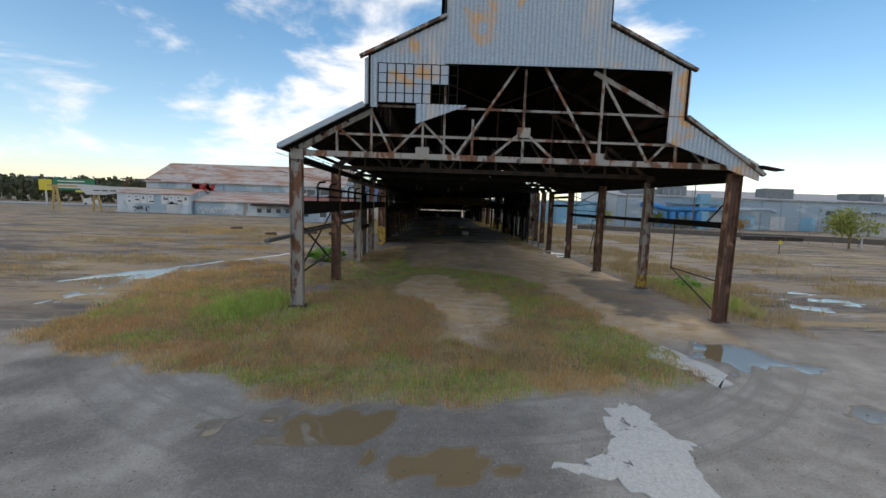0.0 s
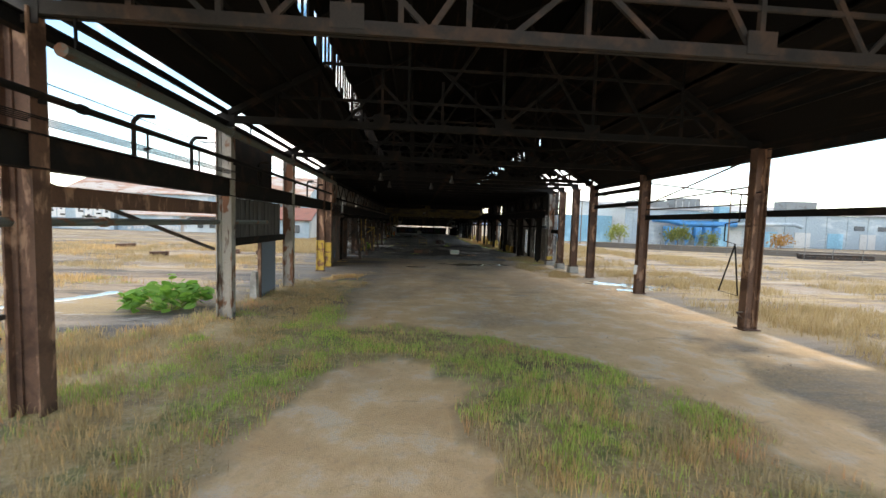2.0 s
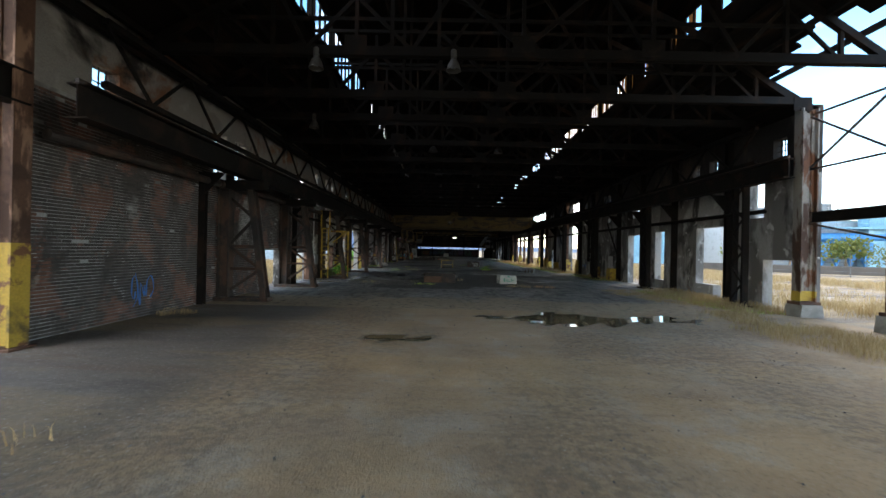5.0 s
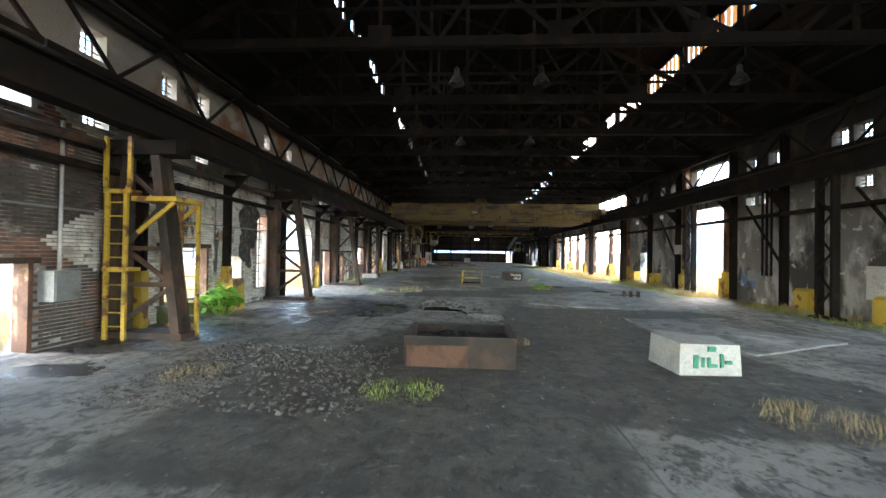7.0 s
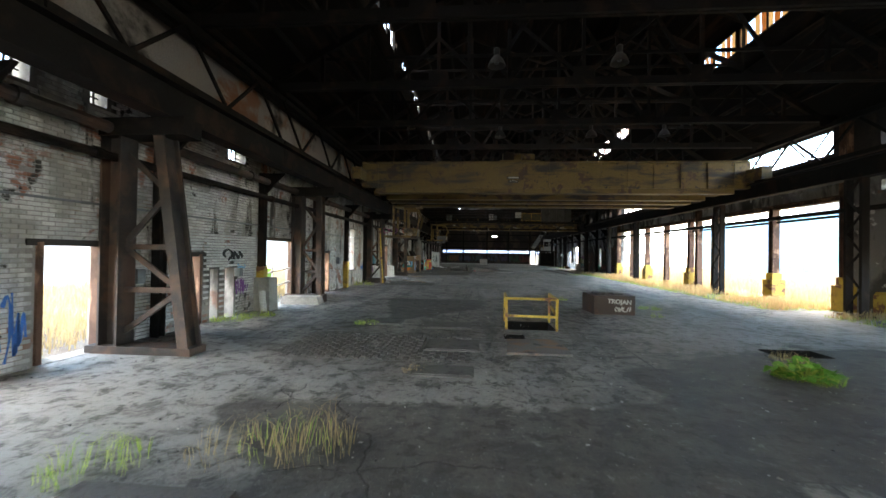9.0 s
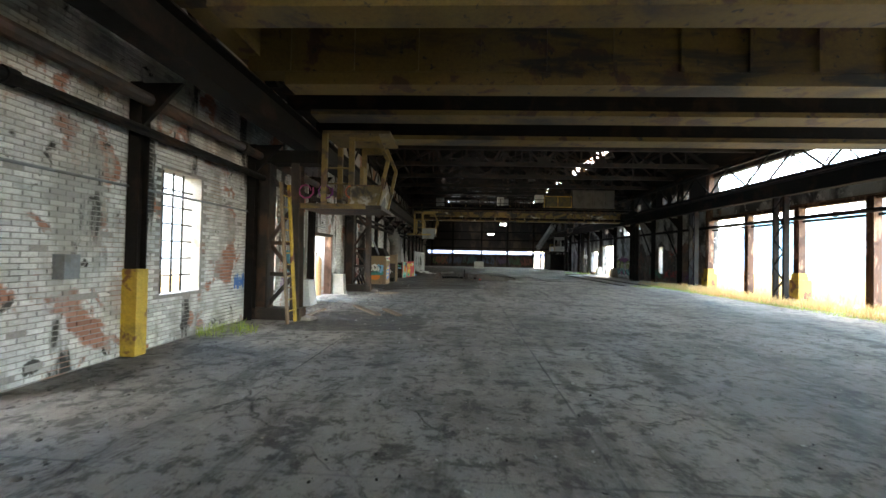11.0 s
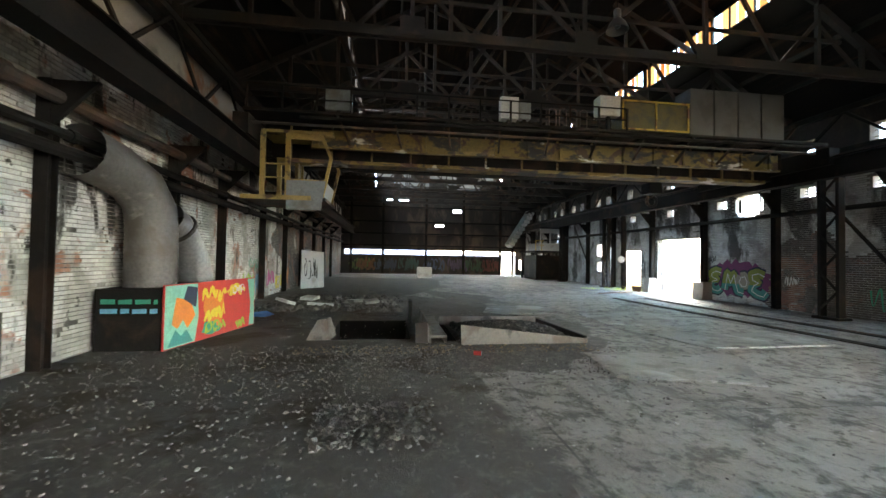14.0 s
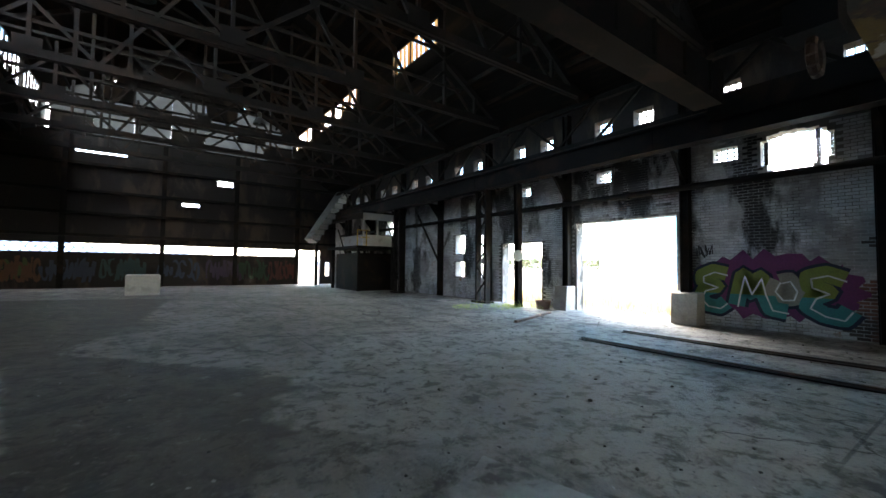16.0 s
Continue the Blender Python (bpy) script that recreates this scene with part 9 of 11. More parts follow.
part("panel", Mesh().hexa([(-4.75, 136.3, 0), (-3.7, 137.4, 0), (-3.75, 137.46, 0), (-4.8, 136.36, 0), (-4.75, 136.45, 2.1), (-3.75, 137.5, 2.0), (-3.8, 137.56, 2.0), (-4.8, 136.51, 2.1)]), m_white, lp)
scrawl(lambda u, v: (-4.6 + u * 0.69 - 0.02, 136.38 + u * 0.72, 0.5 + v), 0.9, 1.2, 71, P["black"], 0.06, 4, lp)
lp2 = base("metal_sheet", -4.4, 139, 0, "grey sheet leaning on the wall", "board")
part("panel", Mesh().hexa([(-4.2, 138.6, 0), (-4.2, 140.1, 0), (-4.3, 140.1, 0), (-4.3, 138.6, 0), (-5.0, 138.7, 2.2), (-5.0, 140.0, 2.2), (-5.1, 140.0, 2.2), (-5.1, 138.7, 2.2)]), m_grey, lp2)
mound("blue_tarp", Mesh().hexa([(-4.2, 125.9, 0), (-3.5, 126.0, 0), (-3.4, 126.5, 0), (-4.1, 126.6, 0), (-4.1, 126.0, 0.1), (-3.6, 126.1, 0.06), (-3.6, 126.4, 0.12), (-4.0, 126.45, 0.06)]), P["blue"], "crumpled blue tarpaulin on the floor", "tarp")

# ---------------------------------------------------------------- end of the hall
ew = base("window_end", 4, YE, 2.1, "long strip window with diagonal mesh", "window", kind="structure")
for i in range(44):
    x = -4.9 + i * 0.4
    if x < 12.2:
        part("mesh_bar", Mesh().beam((x, YE + 0.15, 2.1), (x + 0.4, YE + 0.15, 2.62), 0.02, 0.03), m_dark, ew)
        part("mesh_bar", Mesh().beam((x + 0.4, YE + 0.17, 2.1), (x, YE + 0.17, 2.62), 0.02, 0.03), m_dark, ew)
for x in (-0.8, 3.9, 8.1, 12.35):
    part("mullion", Mesh().box(x - 0.1, x + 0.1, YE - 0.05, YE + 0.1, 2.0, 2.7), m_dark, ew)
block("concrete_block", 2.45, 3.75, 149.6, 150.5, 0.95, m_pale, "pale concrete block with faded green spray", "block", 0.05)
of = base("office_cabin", 14, 149.5, 2.4, "raised cabin with windows and a railing", "cabin")
part("deck", Mesh().box(12.6, 15.3, 147.5, 152, 2.45, 2.6), m_dark, of)
part("wall_panel", Mesh().box(13.4, 15.3, 148.4, 148.46, 2.6, 3.3), m_white, of)
part("wall_panel", Mesh().box(13.4, 15.3, 148.4, 148.46, 4.2, 4.6), m_white, of)
for x in (13.4, 14.3):
    part("corner_post", Mesh().box(x, x + 0.1, 148.4, 148.5, 3.3, 4.2), m_white, of)
part("roof_panel", Mesh().box(13.2, 15.35, 148.2, 151.5, 4.6, 4.7), m_dark, of)
part("side_wall", Mesh().box(13.4, 13.46, 148.47, 151.3, 2.6, 3.3), m_grey, of)
for x in (12.65, 13.2):
    part("rail_post", Mesh().box(x, x + 0.05, 147.55, 147.6, 2.6, 3.5), m_yellow, of)
part("handrail", Mesh().box(12.65, 13.4, 147.55, 147.6, 3.45, 3.5).box(12.65, 13.4, 147.55, 147.6, 3.05, 3.1), m_yellow, of)
for x in (12.8, 15.0):
    for y in (147.8, 151.7):
        part("leg", Mesh().box(x, x + 0.15, y, y + 0.15, 0, 2.45), m_dark, of)
part("lower_store", Mesh().box(13.0, 15.2, 148.2, 151.5, 0, 2.2), m_dark, of)
cv = base("inclined_chute", 13.5, 156, 3, "inclined sheet-metal chute rising to the wall", "chute")
part("chute", Mesh().beam((12.6, 155.5, 3.2), (15.2, 156.2, 7.0), 1.0, 0.5), m_grey, cv)
for i in range(9):
    part("rib", Mesh().beam((12.8 + 0.27 * i, 154.9, 3.6 + 0.4 * i), (12.8 + 0.27 * i, 154.96, 3.25 + 0.4 * i), 0.6, 0.05), m_galv, cv)
part("leg", Mesh().box(13.0, 13.2, 155.6, 155.8, 0, 3.4), m_dark, cv)
for x in (-4.2, -0.8, 3.9, 8.1, 12.3):
    st = base("end_wall_post", x, YE - 0.2, 0, "dark steel post at the end wall", "post", "end wall posts")
    part("shaft", Mesh().ibeam((x, YE - 0.2, 0), (x, YE - 0.2, 9.0), 0.25, 0.25, 0.03, (0, 1, 0)), m_dark, st)
for z in (3.0, 4.3, 5.6, 7.2):
    run = base("end_wall_girt", XC, YE - 0.35, z, "dark girt across the end wall", "beam", "end wall girts")
    part("girt", Mesh().box(-5.2, 15.3, YE - 0.38, YE - 0.06, z, z + 0.16), m_dark, run)

# ---------------------------------------------------------------- the yard and what stands round it
m_bluewall = surf("faded_blue_siding", (0.36, 0.46, 0.52), [((0.5, 0.55, 0.57), (0.2, 0.2, 0.1), 0.48, 0.62), ((0.3, 0.24, 0.2), (0.3, 0.3, 0.1), 0.64, 0.7)], 0.75, 0, 0.2, 4)
m_rustroof = surf("rust_streaked_roof", (0.50, 0.44, 0.39), [((0.34, 0.19, 0.13), (0.12, 0.5, 0.5), 0.44, 0.6), ((0.24, 0.13, 0.09), (0.4, 0.9, 0.9), 0.56, 0.64)], 0.8, 0.05, 0.3, 5)
m_fac = surf("pale_factory_siding", (0.36, 0.44, 0.49), [((0.45, 0.5, 0.52), (0.1, 0.1, 0.3), 0.5, 0.65)], 0.7, 0, 0.1, 3)
m_facblue = surf("blue_factory_siding", (0.22, 0.45, 0.58), [((0.30, 0.52, 0.62), 0.2, 0.5, 0.65)], 0.7, 0, 0.1, 3)
m_pipeblue = surf("bright_blue_pipework", (0.05, 0.28, 0.62), [((0.04, 0.16, 0.3), 0.6, 0.5, 0.65)], 0.5, 0.1, 0.1, 4)
m_facroof = surf("grey_factory_roof", (0.33, 0.33, 0.33), [((0.22, 0.22, 0.22), 0.2, 0.5, 0.65)], 0.85, 0, 0.1, 3)
m_winglass = surf("dull_window", (0.06, 0.08, 0.1), [], 0.25, 0, 0.0, 5)
m_tanpaint = surf("tan_yellow_steel", (0.52, 0.36, 0.12), [(RUST, 0.7, 0.55, 0.68)], 0.7, 0, 0.2, 8)


def gable_house(name, x0, x1, y0, y1, eave, ridge, wall, roofm, label, over=0.6):
    """A long shed with its ridge along x."""
    b = base(name, (x0 + x1) / 2, y0, 0, label, "building", "outside buildings")
    ym = (y0 + y1) / 2
    part("front_wall", Mesh().box(x0, x1, y0, y0 + 0.3, -0.3, eave), wall, b)
    part("back_wall", Mesh().box(x0, x1, y1 - 0.3, y1, -0.3, eave), wall, b)
    for x in (x0, x1 - 0.3):
        part("gable_wall", Mesh().prism([(y0 + 0.3, -0.3), (y1 - 0.3, -0.3), (y1 - 0.3, eave), (ym, ridge - 0.1), (y0 + 0.3, eave)], "x", x, x + 0.3), wall, b)
    for s, ya in ((1, y0 - over), (-1, y1 + over)):
        zo = eave - over * (ridge - eave) / (ym - y0)
        r = part("roof", Mesh().prism([(ya, zo), (ym, ridge), (ym, ridge + 0.2), (ya, zo + 0.2)], "x", x0 - over, x1 + over), roofm, b)
    return b


bh = gable_house("warehouse", -84, -26, 124, 150, 9.0, 15.2, m_bluewall, m_rustroof, "long faded blue warehouse with a rust-streaked roof")
for i in range(14):
    x = -82 + i * 4.1
    part("pilaster", Mesh().box(x, x + 0.15, 123.86, 123.99, 0, 8.8), m_bluewall, bh)
for x in (-38, -33):
    w = part("window", Mesh().box(x, x + 3.6, 123.9, 123.98, 6.6, 7.8), m_winglass, bh, "rusty louvred window")
    part("frame", Mesh().box(x - 0.1, x + 3.7, 123.86, 123.895, 6.5, 6.6).box(x - 0.1, x + 3.7, 123.86, 123.895, 7.8, 7.9), m_rustcol, w)
m = Mesh()
scrawl(on_y(123.84, -70.5, 6.6), 6.5, 2.0, 401, P["red"], 0.75, 6, bh)
an = gable_house("annex", -83.5, -64, 112, 123.7, 5.2, 6.6, m_bluewall, m_rustroof, "low annex with big white block letters sprayed on it", 0.3)
for k in range(9):
    x = -81 + k * 1.85
    if k == 4:
        continue
    part("lettering_bar", Mesh().box(x, x + 1.6, 111.9, 111.98, 2.55, 4.9), P["white"], an)
    part("lettering_bar", Mesh().box(x + 0.55, x + 1.1 + 0.5 * (k % 2), 111.86, 111.89, 2.95 + 0.4 * (k % 3), 3.3 + 0.4 * (k % 3)), P["black"], an)
    part("lettering_bar", Mesh().box(x + 0.6, x + 1.0, 111.86, 111.89, 4.2, 4.5), P["black"], an)
scrawl(on_y(111.95, -79.5, 0.5), 4.5, 1.5, 402, P["black"], 0.25, 5, an)
part("door", Mesh().box(-70.5, -67.5, 111.9, 111.99, 0, 3.0), m_white, an)
for x in (-83, -74):
    part("rail", Mesh().box(x, x + 8, 110.4, 110.5, 0.4, 0.6).box(x, x + 8, 110.4, 110.5, 0.9, 1.0), m_white, an)
ln = base("lean_to", -50, 116, 0, "low lean-to with a rusty roof and sprayed walls", "building", "outside buildings")
part("roof", Mesh().prism([(112.8, 3.5), (123.8, 6.6), (123.8, 6.8), (112.8, 3.7)], "x", -64, -36), m_rustroof, ln)
part("front_wall", Mesh().box(-64, -36, 113.2, 113.5, -0.2, 3.5), m_bluewall, ln)
part("canopy", Mesh().prism([(110.8, 2.9), (113.1, 3.3), (113.1, 3.45), (110.8, 3.05)], "x", -48, -30), m_dark, ln)
for k in range(5):
    part("window", Mesh().box(-47 + k * 2.6, -45.8 + k * 2.6, 113.1, 113.18, 1.0, 2.1), m_winglass, ln)
scrawl(on_y(113.15, -63, 0.3), 8, 2.0, 403, P["white"], 0.3, 8, ln)
scrawl(on_y(113.14, -55, 0.3), 4, 1.2, 404, P["white"], 0.2, 5, ln)
mast = base("steel_mast", -85.2, 118, 0, "rusty lattice mast beside the warehouse", "mast")
for dx, dy in ((0, 0), (0.8, 0), (0.8, 0.8), (0, 0.8)):
    part("leg", Mesh().box(-86 + dx, -85.85 + dx, 118 + dy, 118.15 + dy, 0, 9.5), m_rustcol, mast)
part("top_beam", Mesh().box(-87, -76, 118.2, 118.5, 9.0, 9.3), m_rustcol, mast)
# red-roofed shed seen through the arch
rs_ = gable_house("brick_shed", -30, -17, 92, 101, 3.6, 5.6, m_bluewall, surf("red_tin_roof", (0.27, 0.1, 0.07), [((0.16, 0.07, 0.05), 0.6, 0.5, 0.65)], 0.8), "small shed with a dull red tin roof", 0.5)
for k in range(3):
    part("window", Mesh().box(-28 + k * 4, -26.6 + k * 4, 91.85, 91.98, 1.2, 2.6), m_winglass, rs_)
mound("boiler_tank", Mesh().tube((-23, 103, 0), (-23, 103, 7.5), 1.4, 18), m_rustcol, "rusty upright tank behind the shed", "tank")
for k, (x, y, s) in enumerate(((-17, 62, 1.6), (-13.5, 61, 1.2), (-21, 57, 1.4), (-30, 66, 1.8))):
    mound("scrap_beam", Mesh().rbox(pose(x, y, 0, 0, 0, 20 * k), s, 0.5, 0.45), m_rustcol, "rusty scrap box lying in the dry grass", "scrap", "yard scrap")

# yellow gantry with a hanging banner, road sign, embankment
ga = base("pipe_gantry", -86, 117, 0, "tan steel gantry with a torn white banner", "gantry")
for x in (-104, -93, -80, -73):
    for s in (-1, 1):
        part("leg", Mesh().beam((x + s * 1.1, 117, 0), (x + s * 0.3, 117, 6.6), 0.4, 0.4, (0, 1, 0)), m_tanpaint, ga)
    part("cross_beam", Mesh().box(x - 0.8, x + 0.8, 116.8, 117.2, 3.0, 3.3), m_tanpaint, ga)
part("top_beam", Mesh().box(-106, -66, 116.7, 117.3, 6.4, 6.9), m_tanpaint, ga)
part("banner", Mesh().prism([(-98, 7.3), (-88, 6.9), (-71, 6.6), (-75, 5.2), (-79, 4.9), (-83, 5.6), (-90, 4.5), (-95, 4.4)], "y", 116.3, 116.35), m_white, ga, "torn white banner")
for k in range(3):
    part("lettering_bar", Mesh().box(-93 + 2.2 * k, -91.3 + 2.2 * k, 116.26, 116.29, 5.5, 5.8), P["black"], ga)
m_signgreen = paint("sign_green", (0.01, 0.2, 0.08))
rsn = base("road_sign", -118, 135, 0, "green motorway sign with yellow panels", "sign")
part("panel", Mesh().box(-121, -108, 135, 135.2, 5.6, 9.2), m_signgreen, rsn)
part("panel", Mesh().box(-125.5, -121.5, 135, 135.2, 5.4, 8.8), P["yellow"], rsn)
part("panel", Mesh().box(-114, -107, 134.9, 134.99, 5.0, 5.6), P["yellow"], rsn)
for k in range(3):
    part("lettering_bar", Mesh().box(-119.5, -111, 134.95, 134.99, 6.2 + k, 6.55 + k), P["white"], rsn)
for x in (-124, -109):
    part("post", Mesh().box(x, x + 0.4, 135.3, 135.7, 0, 9), m_galv, rsn)
mound("road_far", Mesh().box(-320, -60, 152, 175, 0.05, 0.4), surf("pale_road", (0.3, 0.3, 0.3), [((0.22, 0.22, 0.22), 0.2, 0.5, 0.65)], 0.9), "pale road far beyond the yard", "road", kind="structure")


def van(x, y, z, mt, label):
    v = base("van", x, y, z, label, "van", "far vehicles")
    part("body", Mesh().prism([(x - 2.6, z + 0.4), (x + 2.6, z + 0.4), (x + 2.6, z + 1.3), (x + 1.8, z + 1.5), (x + 1.2, z + 2.3), (x - 2.6, z + 2.3)], "y", y - 0.95, y + 0.95), mt, v)
    part("window", Mesh().prism([(x + 1.65, z + 1.5), (x + 1.15, z + 2.1), (x + 0.4, z + 2.1), (x + 0.4, z + 1.5)], "y", y - 0.97, y - 0.955), m_winglass, v)
    for dx in (-1.7, 1.6):
        w = part("wheel", Mesh().tube((x + dx, y - 0.97, z + 0.38), (x + dx, y - 0.7, z + 0.38), 0.38, 14), m_dark, v)
    return v


van(-128, 158, 0.4, m_white, "white van on the far road")
van(-112, 160, 0.4, m_white, "white van on the far road")
van(-86.5, 156, 0.4, m_facblue, "blue van on the far road")

# factory on the right
fa = base("factory", 110, 122, 0, "long pale blue-grey factory with rooftop plant", "building", "outside buildings")
part("front_wall", Mesh().box(56, 260, 120, 120.4, -0.3, 9.0), m_fac, fa)
part("roof", Mesh().prism([(119.5, 9.0), (150, 12.5), (150, 12.8), (119.5, 9.3)], "x", 55.5, 260), m_facroof, fa)
part("end_wall", Mesh().prism([(120.4, -0.3), (150, -0.3), (150, 12.5), (120.4, 9.0)], "x", 56, 56.4), m_white, fa)
part("blue_hall", Mesh().box(40, 55.9, 127, 150, -0.3, 7.2), m_facblue, fa, "bright blue lower hall")
part("blue_hall", Mesh().box(150, 260, 118.5, 119.9, -0.3, 7.4), m_facblue, fa, "bright blue siding")
for k in range(34):
    x = 58 + k * 6
    part("siding_rib", Mesh().box(x, x + 0.25, 119.82, 119.99, 0, 8.9), m_fac, fa)
for k in range(7):
    d = part("door", Mesh().box(84 + k * 9.5, 88.5 + k * 9.5, 119.85, 119.98, 0, 4.2), m_facblue if k % 2 else m_white, fa)
for k in range(10):
    part("window", Mesh().box(120 + k * 7, 123 + k * 7, 119.85, 119.98, 5.2, 6.4), m_winglass, fa)
for x, w, h in ((72, 7, 2.0), (104, 9, 2.2), (131, 3, 1.4), (138, 4, 1.6), (150, 4, 1.8), (190, 8, 2.0), (60, 10, 1.0)):
    part("rooftop_unit", Mesh().box(x, x + w, 124, 128, 9.2, 10.6 + h), m_grey, fa)
for k in range(6):
    part("rooftop_frame", Mesh().box(70 + k * 1.8, 70.15 + k * 1.8, 121, 121.2, 9, 11.5), m_galv, fa)
pw = base("pipework", 75, 117, 0, "bright blue dust-collector pipework before the factory", "pipework")
part("main_pipe", Mesh().path([(62, 117.5, 6.6), (66, 117.5, 6.4), (70, 117.5, 5.6), (84, 117.5, 5.8)], 0.8, 12), m_pipeblue, pw)
part("main_pipe", Mesh().path([(84, 117.3, 5.9), (100, 117.3, 6.2), (102, 117.3, 5.6)], 0.5, 12), m_fac, pw)
for k in range(6):
    part("hopper", Mesh().lathe((66 + 2.6 * k, 117.6, 0.6), [(0.2, 0), (1.1, 2.2), (1.1, 4.2)], 12), m_pipeblue, pw)
    part("leg", Mesh().box(65 + 2.6 * k, 65.2 + 2.6 * k, 116.6, 116.8, 0, 4.5), m_pipeblue, pw)
part("tower", Mesh().box(79, 82, 117, 119, 0, 10.2), m_facblue, pw)
part("platform", Mesh().box(70, 90, 116.4, 119, 7.2, 7.5).box(70, 90, 116.4, 116.5, 8.2, 8.3), m_facblue, pw)
of2 = base("site_office", 118, 96, 0, "pale site office block with dark windows", "building", "outside buildings")
part("wall", Mesh().box(112, 150, 96, 104, 0, 5.6), m_white, of2)
part("roof", Mesh().box(111.5, 150.5, 95.5, 104.5, 5.6, 5.9), m_facroof, of2)
for k in range(6):
    part("window", Mesh().box(115 + 5.5 * k, 117.5 + 5.5 * k, 95.9, 95.99, 2.6, 4.4), m_winglass, of2)

# chain-link fence on posts, low concrete wall, poles
fe = base("fence", 50, 70, 0, "thin grey chain-link fence on posts", "fence")
m_mesh = surf("fence_wire", (0.2, 0.2, 0.2), [], 0.6, 0.6, 0, 5)
for k in range(34):
    x, y = 38 + 2.6 * k, 88 - 1.7 * k
    part("post", Mesh().tube((x, y, 0), (x, y, 1.9), 0.045, 6), m_mesh, fe)
for z in (0.15, 0.6, 1.05, 1.5, 1.9):
    part("wire", Mesh().beam((38, 88, z), (38 + 2.6 * 33, 88 - 1.7 * 33, z), 0.03, 0.03), m_mesh, fe)
mound("low_wall", Mesh().beam((36, 97, 0.4), (150, 40, 0.4), 0.5, 1.2), surf("dark_low_wall", (0.14, 0.12, 0.1), [((0.09, 0.08, 0.07), 0.6, 0.5, 0.65)], 0.9), "long low dark wall beyond the fence", "wall")
mound("road_right", Mesh().beam((30, 104, 0.02), (160, 52, 0.02), 7.0, 0.25), surf("pale_side_road", (0.26, 0.26, 0.26), [((0.2, 0.2, 0.2), 0.3, 0.5, 0.65)], 0.9), "pale side road before the factory", "road", kind="structure")
for k, (x, y, h) in enumerate(((58, 88, 12), (47, 96, 9), (92, 70, 7), (40, 110, 10), (68, 62, 2.4))):
    mound("utility_pole", Mesh().tube((x, y, 0), (x, y, h), 0.14, 8, 0.09), m_timber if h > 5 else m_white, "slender utility pole by the fence", "pole", "poles")
sgn = base("yellow_marker", 46, 52, 0, "small yellow marker sign on a post", "sign")
part("plate", Mesh().prism([(45.7, 1.5), (46, 1.2), (46.3, 1.5), (46, 1.8)], "y", 51.9, 51.95), P["yellow"], sgn)
part("post", Mesh().box(45.97, 46.03, 51.96, 52.0, 0, 1.6), m_dark, sgn)
for k in range(4):
    mound("steel_section", Mesh().ibeam((60 + k * 0.4, 76 + 0.62 * k, 0.4), (72 - k * 0.5, 76 + 0.62 * k, 0.4), 0.5, 0.8, 0.06), m_steel, "long rusty steel section lying in the yard", "beam", "yard steel")

# pale worn concrete apron pieces in the road
m_apron = surf("cracked_pale_concrete", (0.62, 0.60, 0.55), [((0.42, 0.40, 0.37), 0.9, 0.55, 0.63), ((0.14, 0.135, 0.13), 2.0, 0.6, 0.66)], 0.9, 0, 0.5, 18)
ra = random.Random(9)
for pts in ([(3.5, 9.2), (4.5, 9.5), (5.3, 10.2), (5.3, 10.7), (5.7, 11.6), (6.4, 11.9), (6.7, 11.3), (6.5, 10.6), (7.0, 10.0), (6.5, 9.5), (6.5, 8.4), (5.8, 7.6), (5.1, 8.4), (4.6, 8.9)], [(8.6, 15.3), (9.4, 16.2), (9.97, 16.3), (10.5, 14.0), (10.1, 13.0), (9.5, 12.7), (9.5, 14.0)]):
    q = []
    for (ax, ay), (bx2, by2) in zip(pts, pts[1:] + pts[:1]):
        for k in range(5):
            s = k / 5
            q.append((ax + (bx2 - ax) * s + ra.uniform(-0.12, 0.12), ay + (by2 - ay) * s + ra.uniform(-0.12, 0.12)))
    zz = float(ground_z(np.array([pts[0][0]]), np.array([pts[0][1]]))[0])
    mound("concrete_apron", Mesh().prism(q, "z", -0.1, max(zz, 0.0) + 0.02), m_apron, "cracked pale slab showing through the gravel", "slab", "apron slabs")

# hills on the horizon, the blue of distant haze put into their colour
hx = np.linspace(-2200, 900, 120)
hz = 70 * fbm(hx / 420, hx * 0 + 3, 51, 5) * step(900, -300, hx) + 8
m = Mesh()
for i in range(len(hx) - 1):
    m.quad((hx[i], 1900, -5), (hx[i + 1], 1900, -5), (hx[i + 1], 2100, hz[i + 1] * 1.6), (hx[i], 2100, hz[i] * 1.6))
mound("hills", m, surf("haze_blue_hills", (0.06, 0.10, 0.17), [((0.09, 0.13, 0.2), 0.004, 0.5, 0.65)], 1.0, 0, 0, 0.02), "low wooded hills on the horizon, haze blue in their colour", "hills", kind="structure", fix=False)

